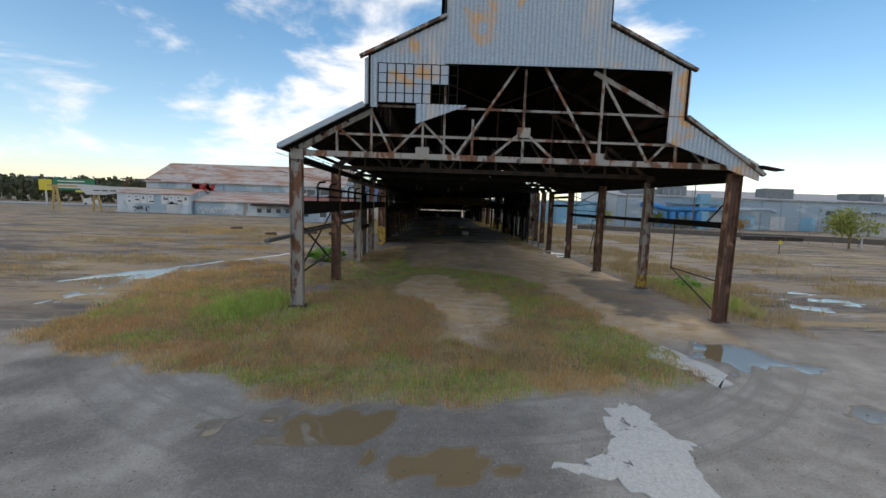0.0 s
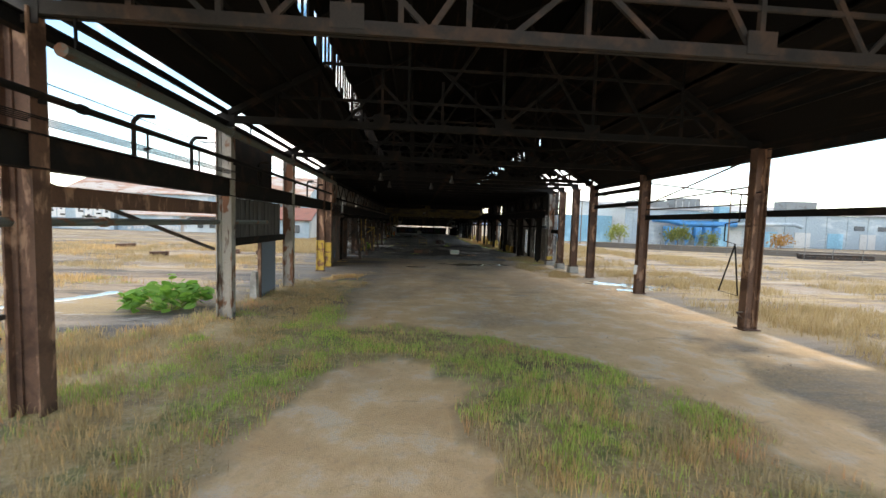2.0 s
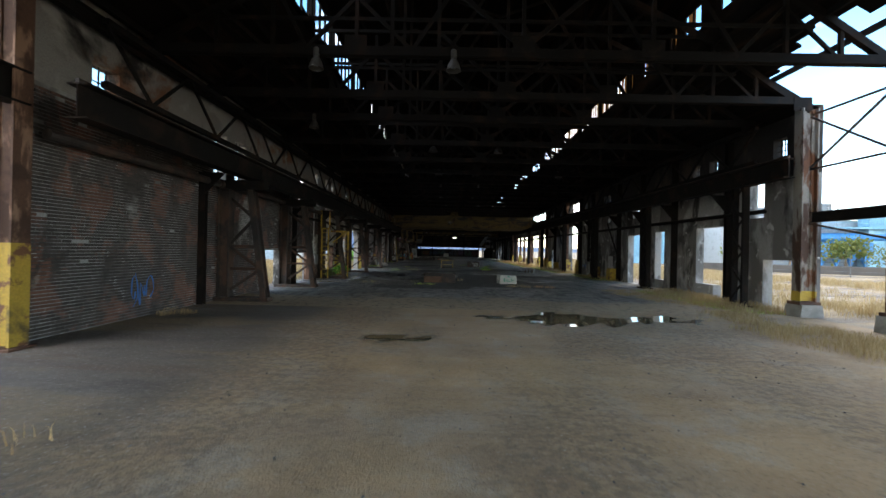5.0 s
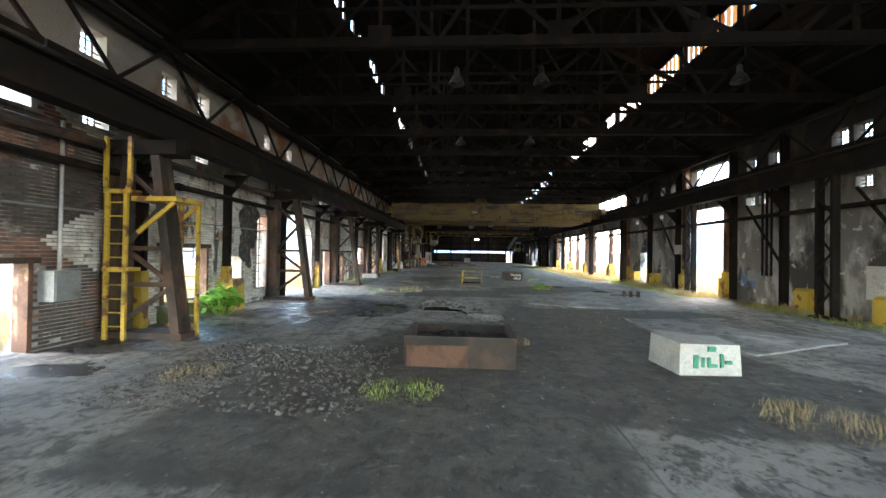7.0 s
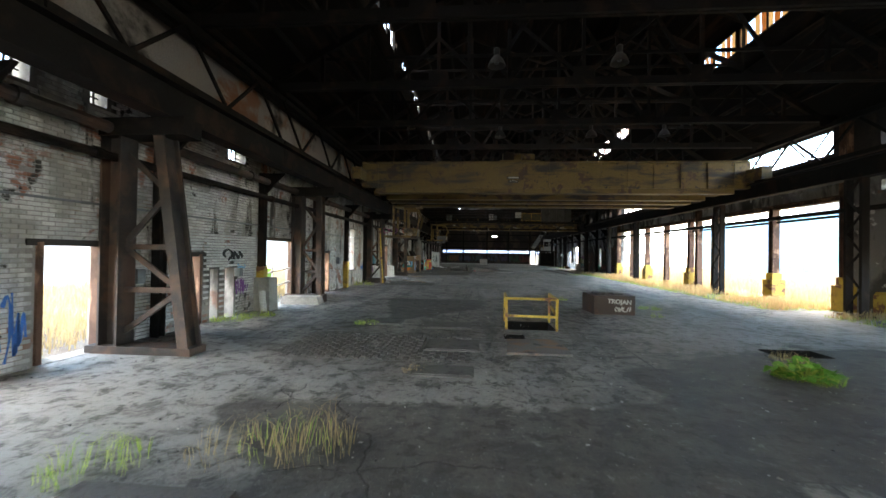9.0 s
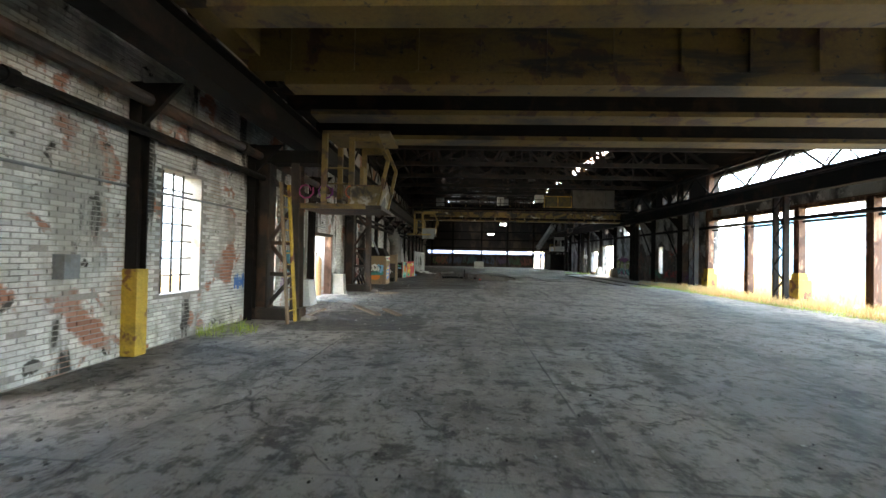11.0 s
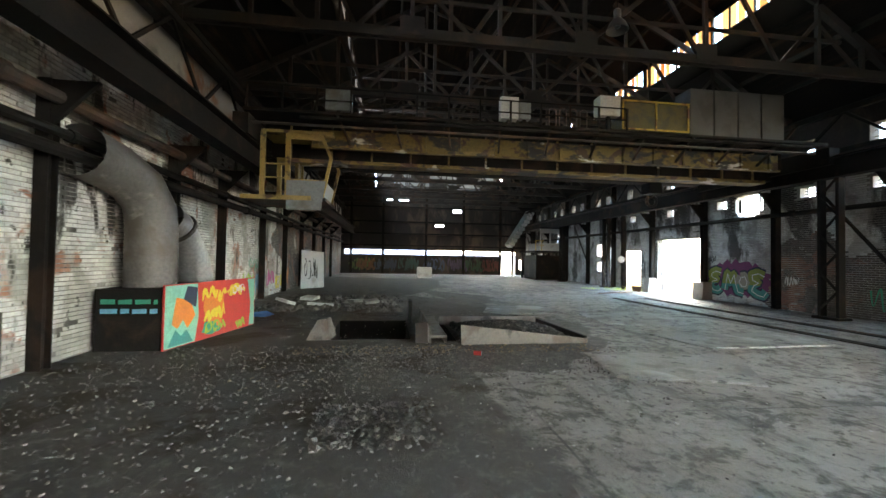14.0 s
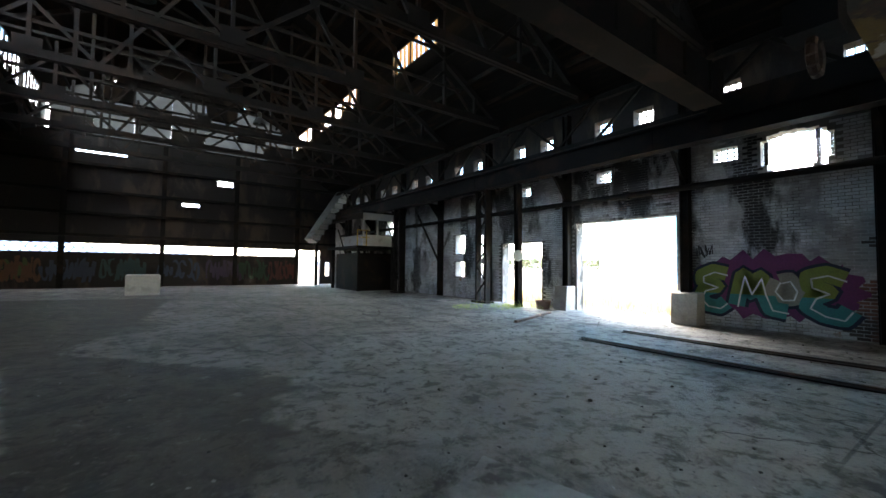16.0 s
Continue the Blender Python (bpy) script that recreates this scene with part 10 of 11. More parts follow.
# ---------------------------------------------------------------- plants
def leafmat(name, a, b, trans=0.35):
    """Leaves or blades between two colours, each its own mix, lit through."""
    m = bpy.data.materials.new(name)
    m.use_nodes = True
    n, l = m.node_tree.nodes, m.node_tree.links
    out, old = n["Material Output"], n["Principled BSDF"]
    g = n.new("ShaderNodeNewGeometry")
    mx = n.new("ShaderNodeMix")
    mx.data_type = "RGBA"
    mx.inputs["A"].default_value, mx.inputs["B"].default_value = (*a, 1), (*b, 1)
    l.new(g.outputs["Random Per Island"], mx.inputs["Factor"])
    l.new(mx.outputs["Result"], old.inputs["Base Color"])
    old.inputs["Roughness"].default_value = 0.7
    tl = n.new("ShaderNodeBsdfTranslucent")
    l.new(mx.outputs["Result"], tl.inputs["Color"])
    ms = n.new("ShaderNodeMixShader")
    ms.inputs[0].default_value = trans
    l.new(old.outputs[0], ms.inputs[1])
    l.new(tl.outputs[0], ms.inputs[2])
    l.new(ms.outputs[0], out.inputs["Surface"])
    return m


m_dry = leafmat("dry_grass", (0.72, 0.50, 0.23), (0.46, 0.28, 0.12), 0.45)
m_straw = leafmat("straw_grass", (0.50, 0.385, 0.20), (0.33, 0.23, 0.11), 0.4)
m_green = leafmat("green_grass", (0.20, 0.34, 0.045), (0.56, 0.60, 0.17), 0.45)
m_red = leafmat("reddish_weed", (0.50, 0.25, 0.12), (0.62, 0.38, 0.19), 0.45)
m_leaf = leafmat("broad_leaf", (0.09, 0.24, 0.03), (0.2, 0.38, 0.06), 0.45)
m_tree = leafmat("tree_leaf", (0.09, 0.13, 0.03), (0.2, 0.2, 0.05))
m_wood_far = leafmat("far_tree_leaf", (0.035, 0.05, 0.02), (0.08, 0.075, 0.03), 0.2)


def blades(name, x, y, z, h, w, material, label, seed, lean=0.5, group=""):
    """Grass blades at the places given: each a bent, tapering strip."""
    r = np.random.RandomState(seed)
    n = len(x)
    a, b = r.uniform(0, 2 * np.pi, n), r.uniform(0, 2 * np.pi, n)
    L = h * lean * r.uniform(0.2, 1.0, n)
    dx, dy = np.cos(a) * w / 2, np.sin(a) * w / 2
    ox, oy = np.cos(b) * L, np.sin(b) * L
    co = np.empty((n, 5, 3))
    co[:, 0] = np.stack([x - dx, y - dy, z - 0.02], 1)
    co[:, 1] = np.stack([x + dx, y + dy, z - 0.02], 1)
    co[:, 2] = np.stack([x + dx * 0.7 + ox * 0.3, y + dy * 0.7 + oy * 0.3, z + h * 0.6], 1)
    co[:, 3] = np.stack([x - dx * 0.7 + ox * 0.3, y - dy * 0.7 + oy * 0.3, z + h * 0.6], 1)
    co[:, 4] = np.stack([x + ox, y + oy, z + h * (1 - 0.3 * lean)], 1)
    k = np.arange(n)[:, None] * 5
    tri = np.concatenate([k + [0, 1, 2], k + [0, 2, 3], k + [3, 2, 4]], 1).reshape(-1, 3)
    me = bpy.data.meshes.new(name)
    me.vertices.add(n * 5)
    me.vertices.foreach_set("co", co.ravel())
    me.loops.add(tri.size)
    me.loops.foreach_set("vertex_index", tri.ravel())
    me.polygons.add(len(tri))
    me.polygons.foreach_set("loop_start", np.arange(0, tri.size, 3))
    me.update(calc_edges=True)
    me.materials.append(material)
    return tagged(new(name, me), label, "grass", group, "stuff")


def sow(x0, x1, y0, y1, n, seed, keep):
    r = np.random.RandomState(seed)
    x, y = r.uniform(x0, x1, n), r.uniform(y0, y1, n)
    ok = r.uniform(0, 1, n) < keep(x, y)
    return x[ok], y[ok], ground_z(x[ok], y[ok]), r


def green_part(x, y):
    """Where the grass is green rather than dry."""
    band = soft_inside(x + 2 * (fbm(x / 2, y / 2, 61) - 0.5), y, GREEN, 3, 0.4)
    spots = step(0.54, 0.66, fbm(x / 3.2, y / 3.2, 62))
    for px, py, rx, ry in ((8.0, 16.5, 2.2, 3.6), (-6.5, 19.0, 3.2, 2.6), (5.5, 22.5, 1.6, 3.0), (-3.0, 13.0, 3.5, 0.7)):
        spots = np.maximum(spots, step(1.3, 0.6, np.hypot((x - px) / rx, (y - py) / ry) + 1.2 * (fbm(x / 1.4, y / 1.4, 63) - 0.5)))
    return np.clip(np.maximum(band * (0.25 + 0.75 * step(0.42, 0.58, fbm(x / 1.3, y / 1.3, 67))), spots * 0.8), 0, 1)


tuft = lambda x, y: step(0.36, 0.62, fbm(x / 0.8, y / 0.8, 71, 3))
x, y, z, r = sow(-16, 13, 11.2, 46, 260000, 1, lambda x, y: zones(x, y)[0] * (1 - 0.8 * green_part(x, y)) * (0.08 + 0.92 * tuft(x, y)))
hh = (0.1 + 0.34 * fbm(x / 1.7, y / 1.7, 72) * r.uniform(0.4, 1.3, len(x))) * (1 - 0.5 * step(27, 33, y) * (x > -5))
sel = fbm(x / 2.6, y / 2.6, 73)
for nm, ok, mt, lb in (("grass_dry", sel < 0.5, m_dry, "tall dry brown grass on the mound"), ("grass_straw", (sel >= 0.5) & (sel < 0.6), m_straw, "pale straw grass on the mound"), ("grass_red", sel >= 0.6, m_red, "reddish withered weeds")):
    blades(nm, x[ok], y[ok], z[ok], hh[ok], 0.014, mt, lb, 5)
x, y, z, r = sow(-16, 13, 11.2, 46, 260000, 2, lambda x, y: zones(x, y)[0] * green_part(x, y) * (0.12 + 0.88 * tuft(x, y)))
blades("grass_green", x, y, z, 0.05 + 0.32 * r.uniform(0.3, 1, len(x)) * tuft(x, y) * fbm(x / 1.5, y / 1.5, 74), 0.014, m_green, "low green grass between the bare patches", 6)
x, y, z, r = sow(-5.5, 9, 23.5, 35.5, 80000, 21, lambda x, y: zones(x, y)[0] * green_part(x, y) * (0.25 + 0.75 * tuft(x, y)))
blades("grass_green", x, y, z, 0.04 + 0.13 * r.uniform(0.3, 1, len(x)), 0.013, m_green, "short green turf under the roof", 22)
x, y, z, r = sow(-14, 10, 11.2, 24, 110000, 23, lambda x, y: zones(x, y)[0] * 0.8)
near_green = green_part(x, y) > r.uniform(0.1, 0.95, len(x))
for ok, mt, lb in ((near_green, m_green, "short green grass among the dry stalks"), (~near_green, m_dry, "short dry brown grass on the mound")):
    blades("grass_short", x[ok], y[ok], z[ok], 0.06 + 0.12 * r.uniform(0.3, 1, int(ok.sum())), 0.016, mt, lb, 24)
x, y, z, r = sow(15.3, 40, 16, 75, 230000, 3, lambda x, y: zones(x, y)[0] * (0.2 + 0.8 * tuft(x, y)) * np.clip(1.3 - (x - 15) / 26, 0.1, 1))
blades("grass_straw", x, y, z, 0.2 + 0.5 * fbm(x / 2.5, y / 2.5, 75) * r.uniform(0.4, 1.2, len(x)), 0.022, m_straw, "tall pale grass beside the hall", 7)
x, y, z, r = sow(-40, -5.6, 24, 75, 200000, 4, lambda x, y: zones(x, y)[0] * (0.2 + 0.8 * tuft(x, y)) * np.clip(1.3 - (-x - 6) / 36, 0.1, 1))
sel = fbm(x / 3, y / 3, 76)
blades("grass_straw", x[sel < 0.56], y[sel < 0.56], z[sel < 0.56], 0.12 + 0.3 * r.uniform(0.3, 1, int((sel < 0.56).sum())), 0.02, m_straw, "dry grass over the old foundations", 8)
blades("grass_dry", x[sel >= 0.56], y[sel >= 0.56], z[sel >= 0.56], 0.12 + 0.3 * r.uniform(0.3, 1, int((sel >= 0.56).sum())), 0.02, m_dry, "brown grass over the old foundations", 9)
# tall tufts standing out of the sward, and rank green patches by the columns
def tufts(x0, x1, y0, y1, n, per, rad, h, material, label, seed, keep):
    cx, cy, _, r = sow(x0, x1, y0, y1, n, seed, keep)
    x, y = np.repeat(cx, per) + r.normal(0, rad, len(cx) * per), np.repeat(cy, per) + r.normal(0, rad, len(cx) * per)
    hh = np.repeat(r.uniform(0.5, 1.0, len(cx)), per) * r.uniform(0.45, 1.1, len(x)) * h
    return blades("grass_tuft", x, y, ground_z(x, y), hh, 0.013, material, label, seed, 0.75)


on_mound = lambda x, y: zones(x, y)[0] * (0.2 + 0.8 * step(0.45, 0.6, fbm(x / 2.4, y / 2.4, 66)))
tufts(-15, 10, 11.5, 27, 700, 26, 0.11, 0.6, m_straw, "tall pale tufts of dead grass", 41, on_mound)
tufts(-15, 10, 11.5, 27, 600, 26, 0.12, 0.5, m_dry, "tall brown tufts of dead grass", 42, on_mound)
tufts(-15, 10, 11.5, 33, 450, 24, 0.13, 0.42, m_green, "rank green tufts among the dead grass", 43, on_mound)
tufts(-9.5, -5.6, 17.5, 23, 330, 30, 0.16, 0.8, m_green, "rank green grass round the front column", 44, lambda x, y: step(1.2, 0.4, np.hypot((x + 7.4) / 2.0, (y - 20.3) / 2.6)))
tufts(15.5, 20.5, 20.5, 31, 420, 30, 0.16, 0.8, m_green, "rank green grass beside the outer columns", 45, lambda x, y: step(1.2, 0.4, np.hypot((x - 17.4) / 1.9, (y - 26) / 5)))
tufts(15.0, 20.5, 17.5, 33, 420, 30, 0.16, 0.75, m_straw, "tall pale grass beside the outer columns", 46, lambda x, y: step(1.3, 0.5, np.hypot((x - 17.2) / 2.6, (y - 25) / 7)))
tufts(-6.5, -2.5, 25, 44, 300, 22, 0.1, 0.4, m_straw, "pale tufts along the foot of the columns", 47, lambda x, y: 0.3 + 0.7 * zones(x, y)[0])
# ragged strips of grass on the dirt at the edges of the hall
x, y, z, r = sow(-4.6, -0.9, 44.5, 49.0, 14000, 31, lambda x, y: tuft(x, y) * step(1.25, 0.5, np.hypot((x + 2.7 - 0.35 * (y - 46.7)) / 0.9, (y - 46.7) / 2.0) + 1.3 * (fbm(x / 0.9, y / 0.9, 64) - 0.5)))
blades("grass_dry", x, y, z, 0.06 + 0.2 * r.uniform(0.3, 1, len(x)), 0.013, m_dry, "low brown tuft on the dirt by the columns", 32)
x, y, z, r = sow(10.2, 15.2, 48.0, 66.0, 42000, 33, lambda x, y: tuft(x, y) * step(1.3, 0.5, abs(x - 12.6 + 0.5 * np.sin(y * 0.6)) / 1.2 + 1.3 * (fbm(x / 1.1, y / 1.1, 65) - 0.5)))
blades("grass_straw", x, y, z, 0.06 + 0.2 * r.uniform(0.3, 1, len(x)), 0.014, m_straw, "low pale grass along the row of columns", 34)
# outside the walls, close to the openings
for x0, x1, y0, y1, n, s in ((15.9, 34, 75, 142, 120000, 11), (-22, -5.8, 64, 112, 90000, 12)):
    x, y, z, r = sow(x0, x1, y0, y1, n, s, lambda x, y: 0.25 + 0.75 * tuft(x, y))
    blades("grass_straw", x, y, z, 0.2 + 0.4 * r.uniform(0.2, 1, len(x)), 0.025, m_straw, "pale dry grass outside the hall wall", s)


def clump(x, y, n, rad, h, material, label, seed, z=0.0, w=0.007):
    r = np.random.RandomState(seed)
    a, d = r.uniform(0, 6.3, n), rad * np.sqrt(r.uniform(0, 1, n))
    px, py = x + np.cos(a) * d, y + np.sin(a) * d
    return blades("grass_tuft", px, py, np.full(n, z), h * r.uniform(0.3, 1, n) * (1.2 - d / rad * 0.6), w, material, label, seed, 0.6, "floor tufts")


for k, (x, y, n, rad, h, mt) in enumerate(((-1.5, 67.8, 160, 0.5, 0.25, m_straw), (1.8, 67.4, 500, 0.6, 0.12, m_green), (7.0, 66.8, 400, 0.7, 0.22, m_straw), (8.4, 66.7, 300, 0.6, 0.22, m_red), (-0.6, 81.4, 70, 0.4, 0.5, m_straw), (0.15, 81.5, 110, 0.4, 0.65, m_straw), (-0.1, 81.6, 60, 0.5, 0.4, m_green), (-1.6, 81.0, 120, 0.4, 0.4, m_green),
                                          (7.0, 84.6, 700, 0.45, 0.32, m_green), (-1.2, 88.3, 300, 0.35, 0.15, m_green), (-5.0, 88.2, 400, 0.5, 0.25, m_green), (-4.6, 88.9, 300, 0.5, 0.25, m_green), (7.6, 85.8, 120, 0.3, 0.3, m_straw), (0.7, 84.2, 80, 0.2, 0.15, m_straw), (8.0, 92.8, 260, 0.4, 0.2, m_green), (5.2, 95, 160, 0.4, 0.25, m_green),
                                          (-4.8, 100.5, 350, 0.6, 0.4, m_green), (14.6, 136.8, 500, 0.9, 0.4, m_green), (13.2, 137.5, 500, 1.2, 0.25, m_green), (13.6, 120.0, 500, 1.2, 0.6, m_straw), (12.5, 117, 700, 1.8, 0.25, m_green), (3.9, 70.5, 60, 0.2, 0.3, m_straw), (-4.7, 56.0, 200, 0.5, 0.3, m_dry), (7.4, 90.8, 60, 0.2, 0.3, m_green), (6.9, 92.2, 60, 0.2, 0.3, m_green))):
    clump(x, y, n, rad, h, mt, "tuft of weeds growing through the slab", 500 + k)
# weeds along the right-hand openings and along the slab edge
for k, (y0, y1, x0, x1, n, h) in enumerate(((93.5, 119, 12.6, 15.3, 26000, 0.35), (81.5, 92, 13.4, 15.3, 8000, 0.3), (58.3, 66, 13.2, 15.0, 5000, 0.3), (73, 79, 14.0, 15.2, 2500, 0.25))):
    r = np.random.RandomState(600 + k)
    x, y = x1 - (x1 - x0) * r.uniform(0, 1, n) ** 1.7, r.uniform(y0, y1, n)
    ok = tuft(x, y) > r.uniform(0, 1, n)
    blades("grass_straw", x[ok], y[ok], np.zeros(int(ok.sum())), h * r.uniform(0.2, 1.2, int(ok.sum())), 0.018, m_straw if k else m_dry, "dry grass growing in along the open side", 620 + k)
    x, y = x1 - 0.3 - (x1 - x0) * r.uniform(0, 1, n // 3), r.uniform(y0, y1, n // 3)
    blades("grass_green", x, y, np.zeros(n // 3), 0.12 * r.uniform(0.3, 1.2, n // 3), 0.016, m_green, "short green weeds along the open side", 640 + k)


def leafy(name, x, y, rad, h, n, size, material, label, seed, z=0.0, category="plant"):
    """A broad-leaved plant: stems and many cupped leaves."""
    r = random.Random(seed)
    o = base(name, x, y, z, label, category)
    st, lf = Mesh(), Mesh()
    for i in range(n):
        a, d = r.uniform(0, 6.3), rad * math.sqrt(r.random())
        lx, ly, lz = x + math.cos(a) * d, y + math.sin(a) * d, z + h * (0.3 + 0.7 * r.random()) * (1.1 - 0.6 * d / rad)
        if i % 4 == 0:
            st.tube((x + (lx - x) * 0.3, y + (ly - y) * 0.3, z), (lx, ly, lz), 0.012, 5)
        s = size * r.uniform(0.5, 1.2)
        M = Matrix.Translation((lx, ly, lz)) @ Euler((r.uniform(-0.7, 0.7), r.uniform(-0.7, 0.7), r.uniform(0, 6.3))).to_matrix().to_4x4()
        c = [(0, -0.5, 0), (0.32, -0.35, 0.06), (0.42, 0.0, 0.08), (0.25, 0.35, 0.03), (0, 0.6, -0.1), (-0.25, 0.35, 0.03), (-0.42, 0, 0.08), (-0.32, -0.35, 0.06)]
        mid = M @ Vector((0, 0.05, -0.02))
        k = len(lf.v)
        lf.v += [tuple(M @ (Vector(p) * s)) for p in c] + [tuple(mid)]
        for j in range(8):
            lf.f.append((k + j, k + (j + 1) % 8, k + 8))
    part("stalk", st, m_green, o)
    part("foliage", lf, material, o, fix=False)
    return o


leafy("broadleaf_plant", -8.0, 36.2, 1.5, 1.35, 220, 0.42, m_leaf, "bright green broad-leaved weed beside the slab", 1)
leafy("broadleaf_plant", -4.5, 73.2, 0.55, 1.1, 75, 0.34, m_leaf, "bright green broad-leaved weed in the doorway", 2)
leafy("broadleaf_plant", -7.6, 92.3, 1.4, 2.2, 200, 0.5, m_leaf, "tall green broad-leaved weed outside the doorway", 3)
leafy("broadleaf_plant", 18.0, 27.5, 0.9, 0.9, 120, 0.25, m_leaf, "low green bush in the dry grass", 4)
leafy("broadleaf_plant", 6.9, 84.5, 0.5, 0.35, 90, 0.13, m_leaf, "low green weed in the floor pit", 5)


def tree(x, y, h, crown, n, material, label, seed, leaf=0.5):
    """A trunk that tapers, limbs, and a crown of many loose leaf clumps."""
    r = random.Random(seed)
    o = base("tree", x, y, 0, label, "tree", "yard trees")
    part("trunk", Mesh().tube((x, y, -0.1), (x + 0.1, y, h * 0.55), h * 0.03, 8, h * 0.018), m_timber, o)
    lf = Mesh()
    tips = []
    limbs = Mesh()
    for i in range(9):
        a, e = r.uniform(0, 6.3), r.uniform(0.5, 1.0)
        p = (x + 0.1, y, h * r.uniform(0.25, 0.55))
        q = (x + math.cos(a) * crown * e * 0.75, y + math.sin(a) * crown * e * 0.75, h * r.uniform(0.5, 0.98))
        limbs.tube(p, q, h * 0.012, 6, h * 0.004)
        tips.append(q)
    part("limbs", limbs, m_timber, o)
    for i in range(n):
        t = r.choice(tips)
        px, py, pz = (t[k] + r.gauss(0, crown * (0.28 if k < 2 else 0.22)) for k in range(3))
        s = leaf * r.uniform(0.5, 1.3)
        M = Matrix.Translation((px, py, max(pz, h * 0.12))) @ Euler((r.uniform(0, 6), r.uniform(0, 6), r.uniform(0, 6))).to_matrix().to_4x4()
        lf.quad(*[M @ Vector(v) * 1.0 for v in ((-s / 2, 0, 0), (0, -s / 3, 0.1 * s), (s / 2, 0, 0), (0, s / 3, 0.1 * s))])
    part("crown", lf, material, o, fix=False)
    return o


m_autumn = leafmat("autumn_leaf", (0.3, 0.12, 0.03), (0.42, 0.25, 0.06))
m_pale = leafmat("pale_tree_leaf", (0.2, 0.24, 0.05), (0.34, 0.34, 0.1))
tree(66, 62, 5.5, 3.2, 1600, m_pale, "small yellow-green tree by the fence", 21, 0.45)
tree(76, 56, 5.0, 3.4, 1600, m_pale, "small yellow-green tree by the fence", 22, 0.45)
tree(54, 96, 4.8, 2.2, 900, m_tree, "small green tree before the factory", 23, 0.45)
tree(44, 100, 4.0, 2.0, 800, m_pale, "thin pale tree before the factory", 24, 0.4)
tree(72, 92, 3.2, 1.6, 600, m_autumn, "small russet tree before the factory", 25, 0.35)
tree(62, 98, 3.0, 2.0, 600, m_tree, "low shrub before the factory", 26, 0.35)

# distant woods
def woods(name, x0, x1, y0, y1, h, n, label, seed):
    r = np.random.RandomState(seed)
    m = Mesh()
    for i in range(n):
        x, y = r.uniform(x0, x1), r.uniform(y0, y1)
        top = h * (0.55 + 0.6 * float(fbm(x / 14, y / 14, 81)))
        z = top * r.uniform(0, 1) ** 0.6
        s = r.uniform(1.2, 2.8)
        M = Matrix.Translation((x, y, z)) @ Euler(tuple(r.uniform(0, 6, 3))).to_matrix().to_4x4()
        m.quad(*[M @ Vector(v) for v in ((-s / 2, -s / 4, 0), (s / 2, -s / 3, 0.2), (s / 2.4, s / 3, 0), (-s / 3, s / 2.5, -0.2))])
    return mound(name, m, m_wood_far, label, "woods", kind="stuff", fix=False)


woods("far_woods", -420, -70, 190, 250, 13, 9000, "dark line of far woods", 31)
woods("far_woods", 190, 560, 300, 340, 8, 4000, "dark line of far woods", 33)

# ---------------------------------------------------------------- bricks of the left wall
def in_hole(y0, y1, z0, z1):
    return any(h[0] - 0.02 < y1 and h[1] + 0.02 > y0 and h[2] - 0.02 < z1 and h[3] + 0.02 > z0 for h in near_holes)


bl, bh_, bd = 0.205, 0.064, 0.014
rb2 = random.Random(17)
bm_soot, bm_white, bm_far, bricks = Mesh(), Mesh(), Mesh(), []
zc = 0.02
course = 0
while zc < 5.12:
    y = 52.3 + (0.108 if course % 2 else 0)
    near_holes = [h for h in LEFT_HOLES if h[2] - 0.1 < zc + bh_ and h[3] + 0.1 > zc]
    while y < 157.6:
        if not in_hole(y, y + bl, zc, zc + bh_) and rb2.random() > 0.015:
            bricks.append((y, zc))
        y += bl + 0.011
    zc += bh_ + 0.011
    course += 1
near = [(y, z) for y, z in bricks if 87.4 < y < 90.4 and 0.55 < z < 2.3]
near_set = set(near)
for y, z in bricks:
    if (y, z) in near_set:
        continue
    d = bd + rb2.uniform(-0.006, 0.006)
    # past about y 134 the bricks take the darker colour too
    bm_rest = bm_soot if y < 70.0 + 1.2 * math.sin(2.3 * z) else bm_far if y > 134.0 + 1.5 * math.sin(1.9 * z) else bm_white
    k = len(bm_rest.v)
    a = 0.004
    bm_rest.v += [(WL - 0.005, y, z), (WL - 0.005, y + bl, z), (WL - 0.005, y + bl, z + bh_), (WL - 0.005, y, z + bh_), (WL + d, y + a, z + a), (WL + d, y + bl - a, z + a), (WL + d, y + bl - a, z + bh_ - a), (WL + d, y + a, z + bh_ - a)]
    bm_rest.f += [(k + 4, k + 5, k + 6, k + 7), (k, k + 1, k + 5, k + 4), (k + 1, k + 2, k + 6, k + 5), (k + 2, k + 3, k + 7, k + 6), (k + 3, k, k + 4, k + 7)]
wall_left = bpy.data.objects["wall_left"]
m_darkbrick = surf("dark_brick", (0.085, 0.072, 0.064), [((0.17, 0.085, 0.06), 1.2, 0.5, 0.6), ((0.34, 0.33, 0.31), (0.6, 0.6, 0.4), 0.6, 0.7)], 0.9, 0, 0.5, 40, island=0.25)
tagged(part("brickwork", bm_white, m_brick, wall_left, fix=False), kind="stuff")
tagged(part("brickwork", bm_far, m_darkbrick, wall_left, fix=False), kind="stuff")
tagged(part("brickwork", bm_soot, m_darkbrick, bpy.data.objects["wall_left_front"], fix=False), kind="stuff")
one = Mesh().hexa([(-0.005, 0, 0), (bd, 0.004, 0.004), (bd, bl - 0.004, 0.004), (-0.005, bl, 0), (-0.005, 0, bh_), (bd, 0.004, bh_ - 0.004), (bd, bl - 0.004, bh_ - 0.004), (-0.005, bl, bh_)])
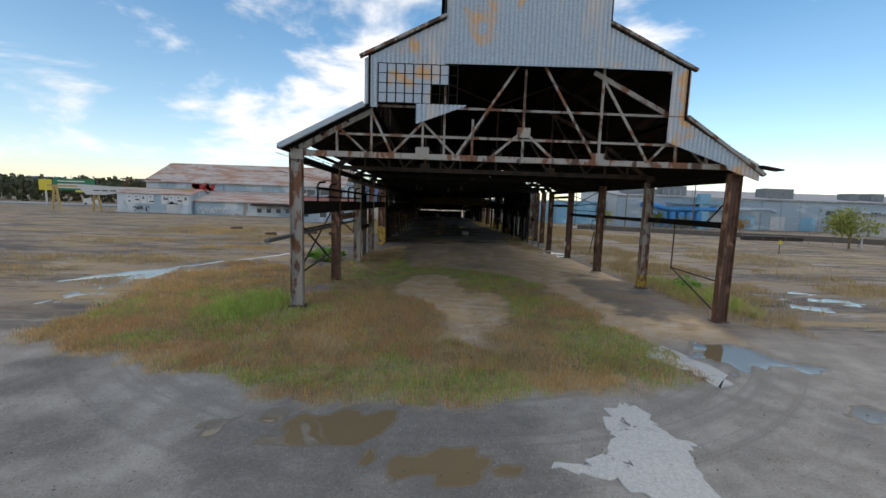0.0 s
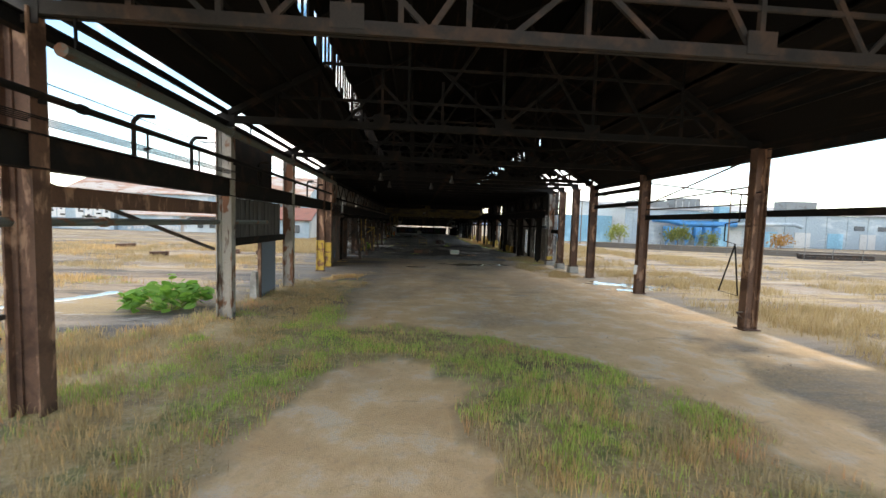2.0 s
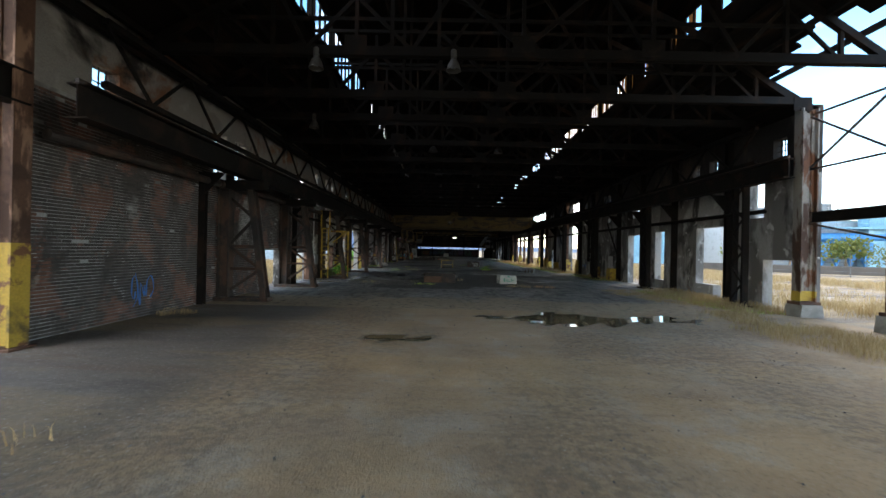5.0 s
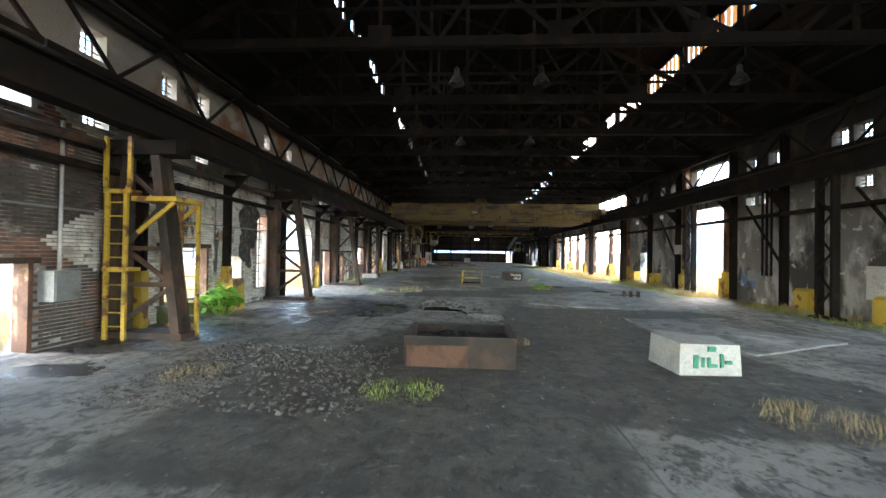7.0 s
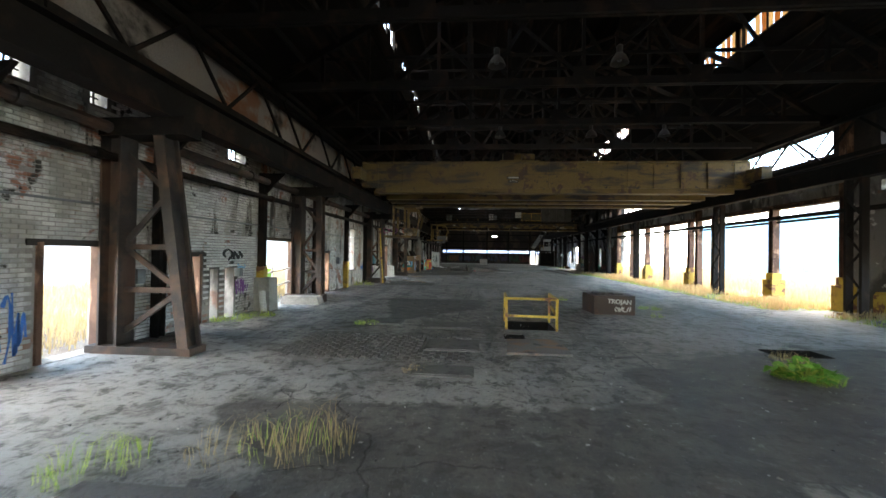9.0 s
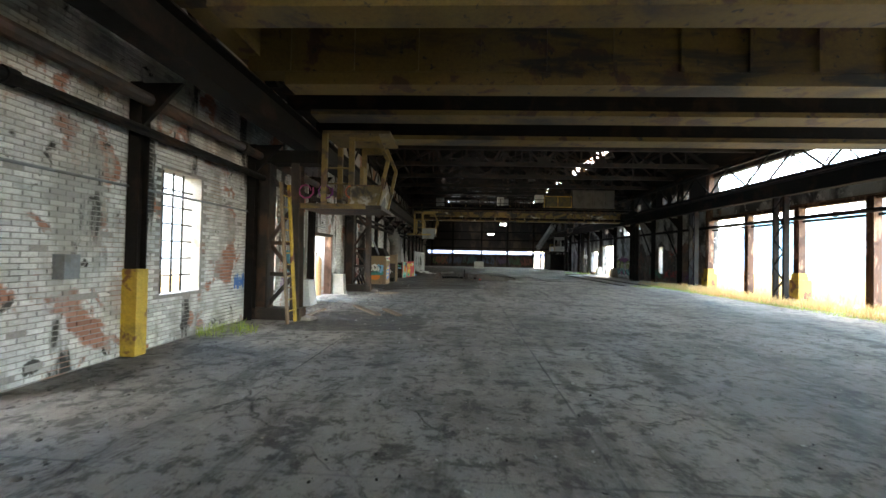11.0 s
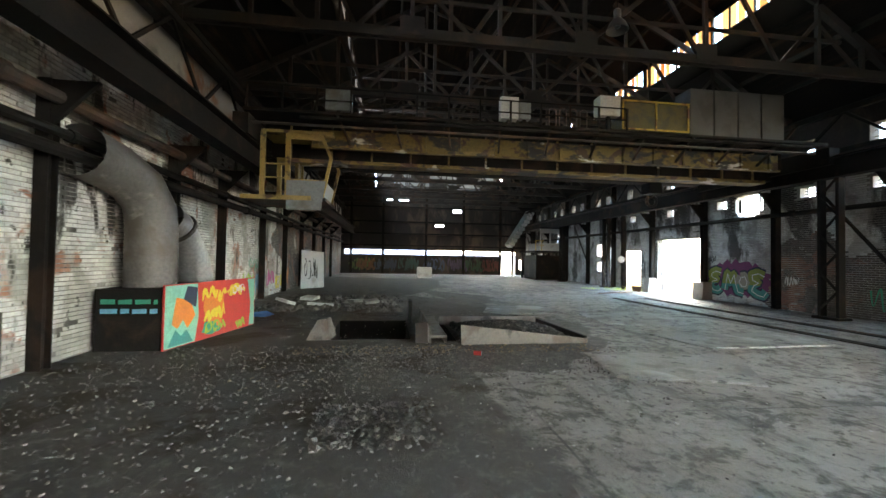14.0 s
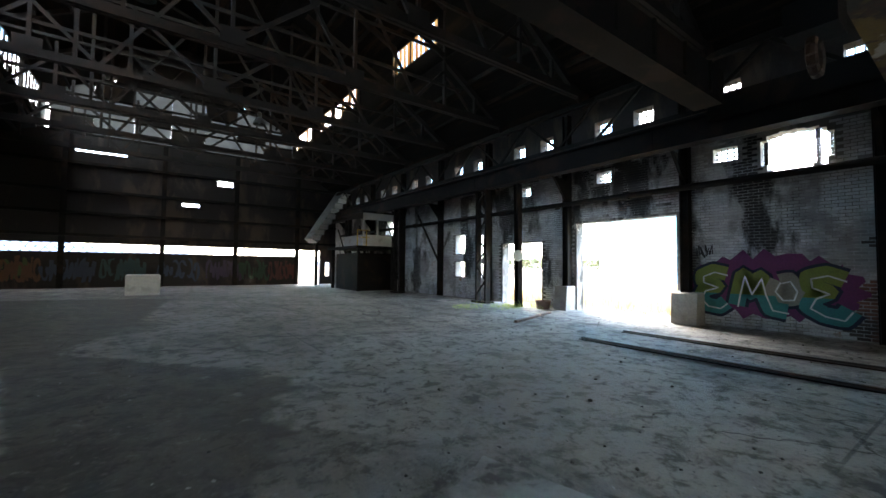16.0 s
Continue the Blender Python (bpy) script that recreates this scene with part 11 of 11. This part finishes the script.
m_brick1 = surf("whitewashed_brick_near", (0.72, 0.71, 0.68), [((0.33, 0.15, 0.10), (1.1, 1.1, 1.1), 0.58, 0.64), ((0.30, 0.29, 0.27), 0.8, 0.5, 0.64)], 0.85, 0, 0.5, 40, vary=0.16)
one_me = one.data("brick", m_brick1)
for y, z in near[:300]:
    o = new("brick", one_me)
    o.parent = wall_left
    o.matrix_basis = Matrix.Translation((WL + rb2.uniform(-0.005, 0.005), y, z))

# painted bricks of the other wall beyond the wide opening
m_brick2 = surf("sooted_painted_brick", (0.62, 0.62, 0.61), [((0.27, 0.26, 0.25), 0.9, 0.48, 0.6), ((0.035, 0.033, 0.031), (0.7, 0.7, 0.3), 0.52, 0.6), ((0.3, 0.15, 0.1), 1.3, 0.66, 0.72)], 0.85, 0, 0.5, 40, island=0.16)
bm_r, bm_rd = Mesh(), Mesh()
zc, course = 0.02, 0
while zc < 4.82:
    y = 117.35 + (0.108 if course % 2 else 0)
    near_holes = [h for h in RIGHT_HOLES if h[2] - 0.1 < zc + bh_ and h[3] + 0.1 > zc]
    while y < 147:
        if not in_hole(y, y + bl, zc, zc + bh_) and rb2.random() > 0.01:
            d = 0.010 + rb2.uniform(-0.005, 0.005)
            # low courses up to about y 128 take the darker brick
            to = bm_rd if y < 128.2 + 0.5 * math.sin(3 * zc) and zc < 2.5 + 0.4 * math.sin(1.7 * y) + 0.2 * math.sin(4.1 * y) else bm_r
            k, a = len(to.v), 0.004
            to.v += [(WR + 0.005, y, zc), (WR + 0.005, y + bl, zc), (WR + 0.005, y + bl, zc + bh_), (WR + 0.005, y, zc + bh_), (WR - d, y + a, zc + a), (WR - d, y + bl - a, zc + a), (WR - d, y + bl - a, zc + bh_ - a), (WR - d, y + a, zc + bh_ - a)]
            to.f += [(k + 7, k + 6, k + 5, k + 4), (k + 4, k + 5, k + 1, k), (k + 5, k + 6, k + 2, k + 1), (k + 6, k + 7, k + 3, k + 2), (k + 7, k + 4, k, k + 3)]
        y += bl + 0.011
    zc += bh_ + 0.011
    course += 1
tagged(part("brickwork", bm_r, m_brick2, bpy.data.objects["wall_right"], fix=False), kind="stuff")
tagged(part("brickwork", bm_rd, m_darkbrick, bpy.data.objects["wall_right"], fix=False), kind="stuff")
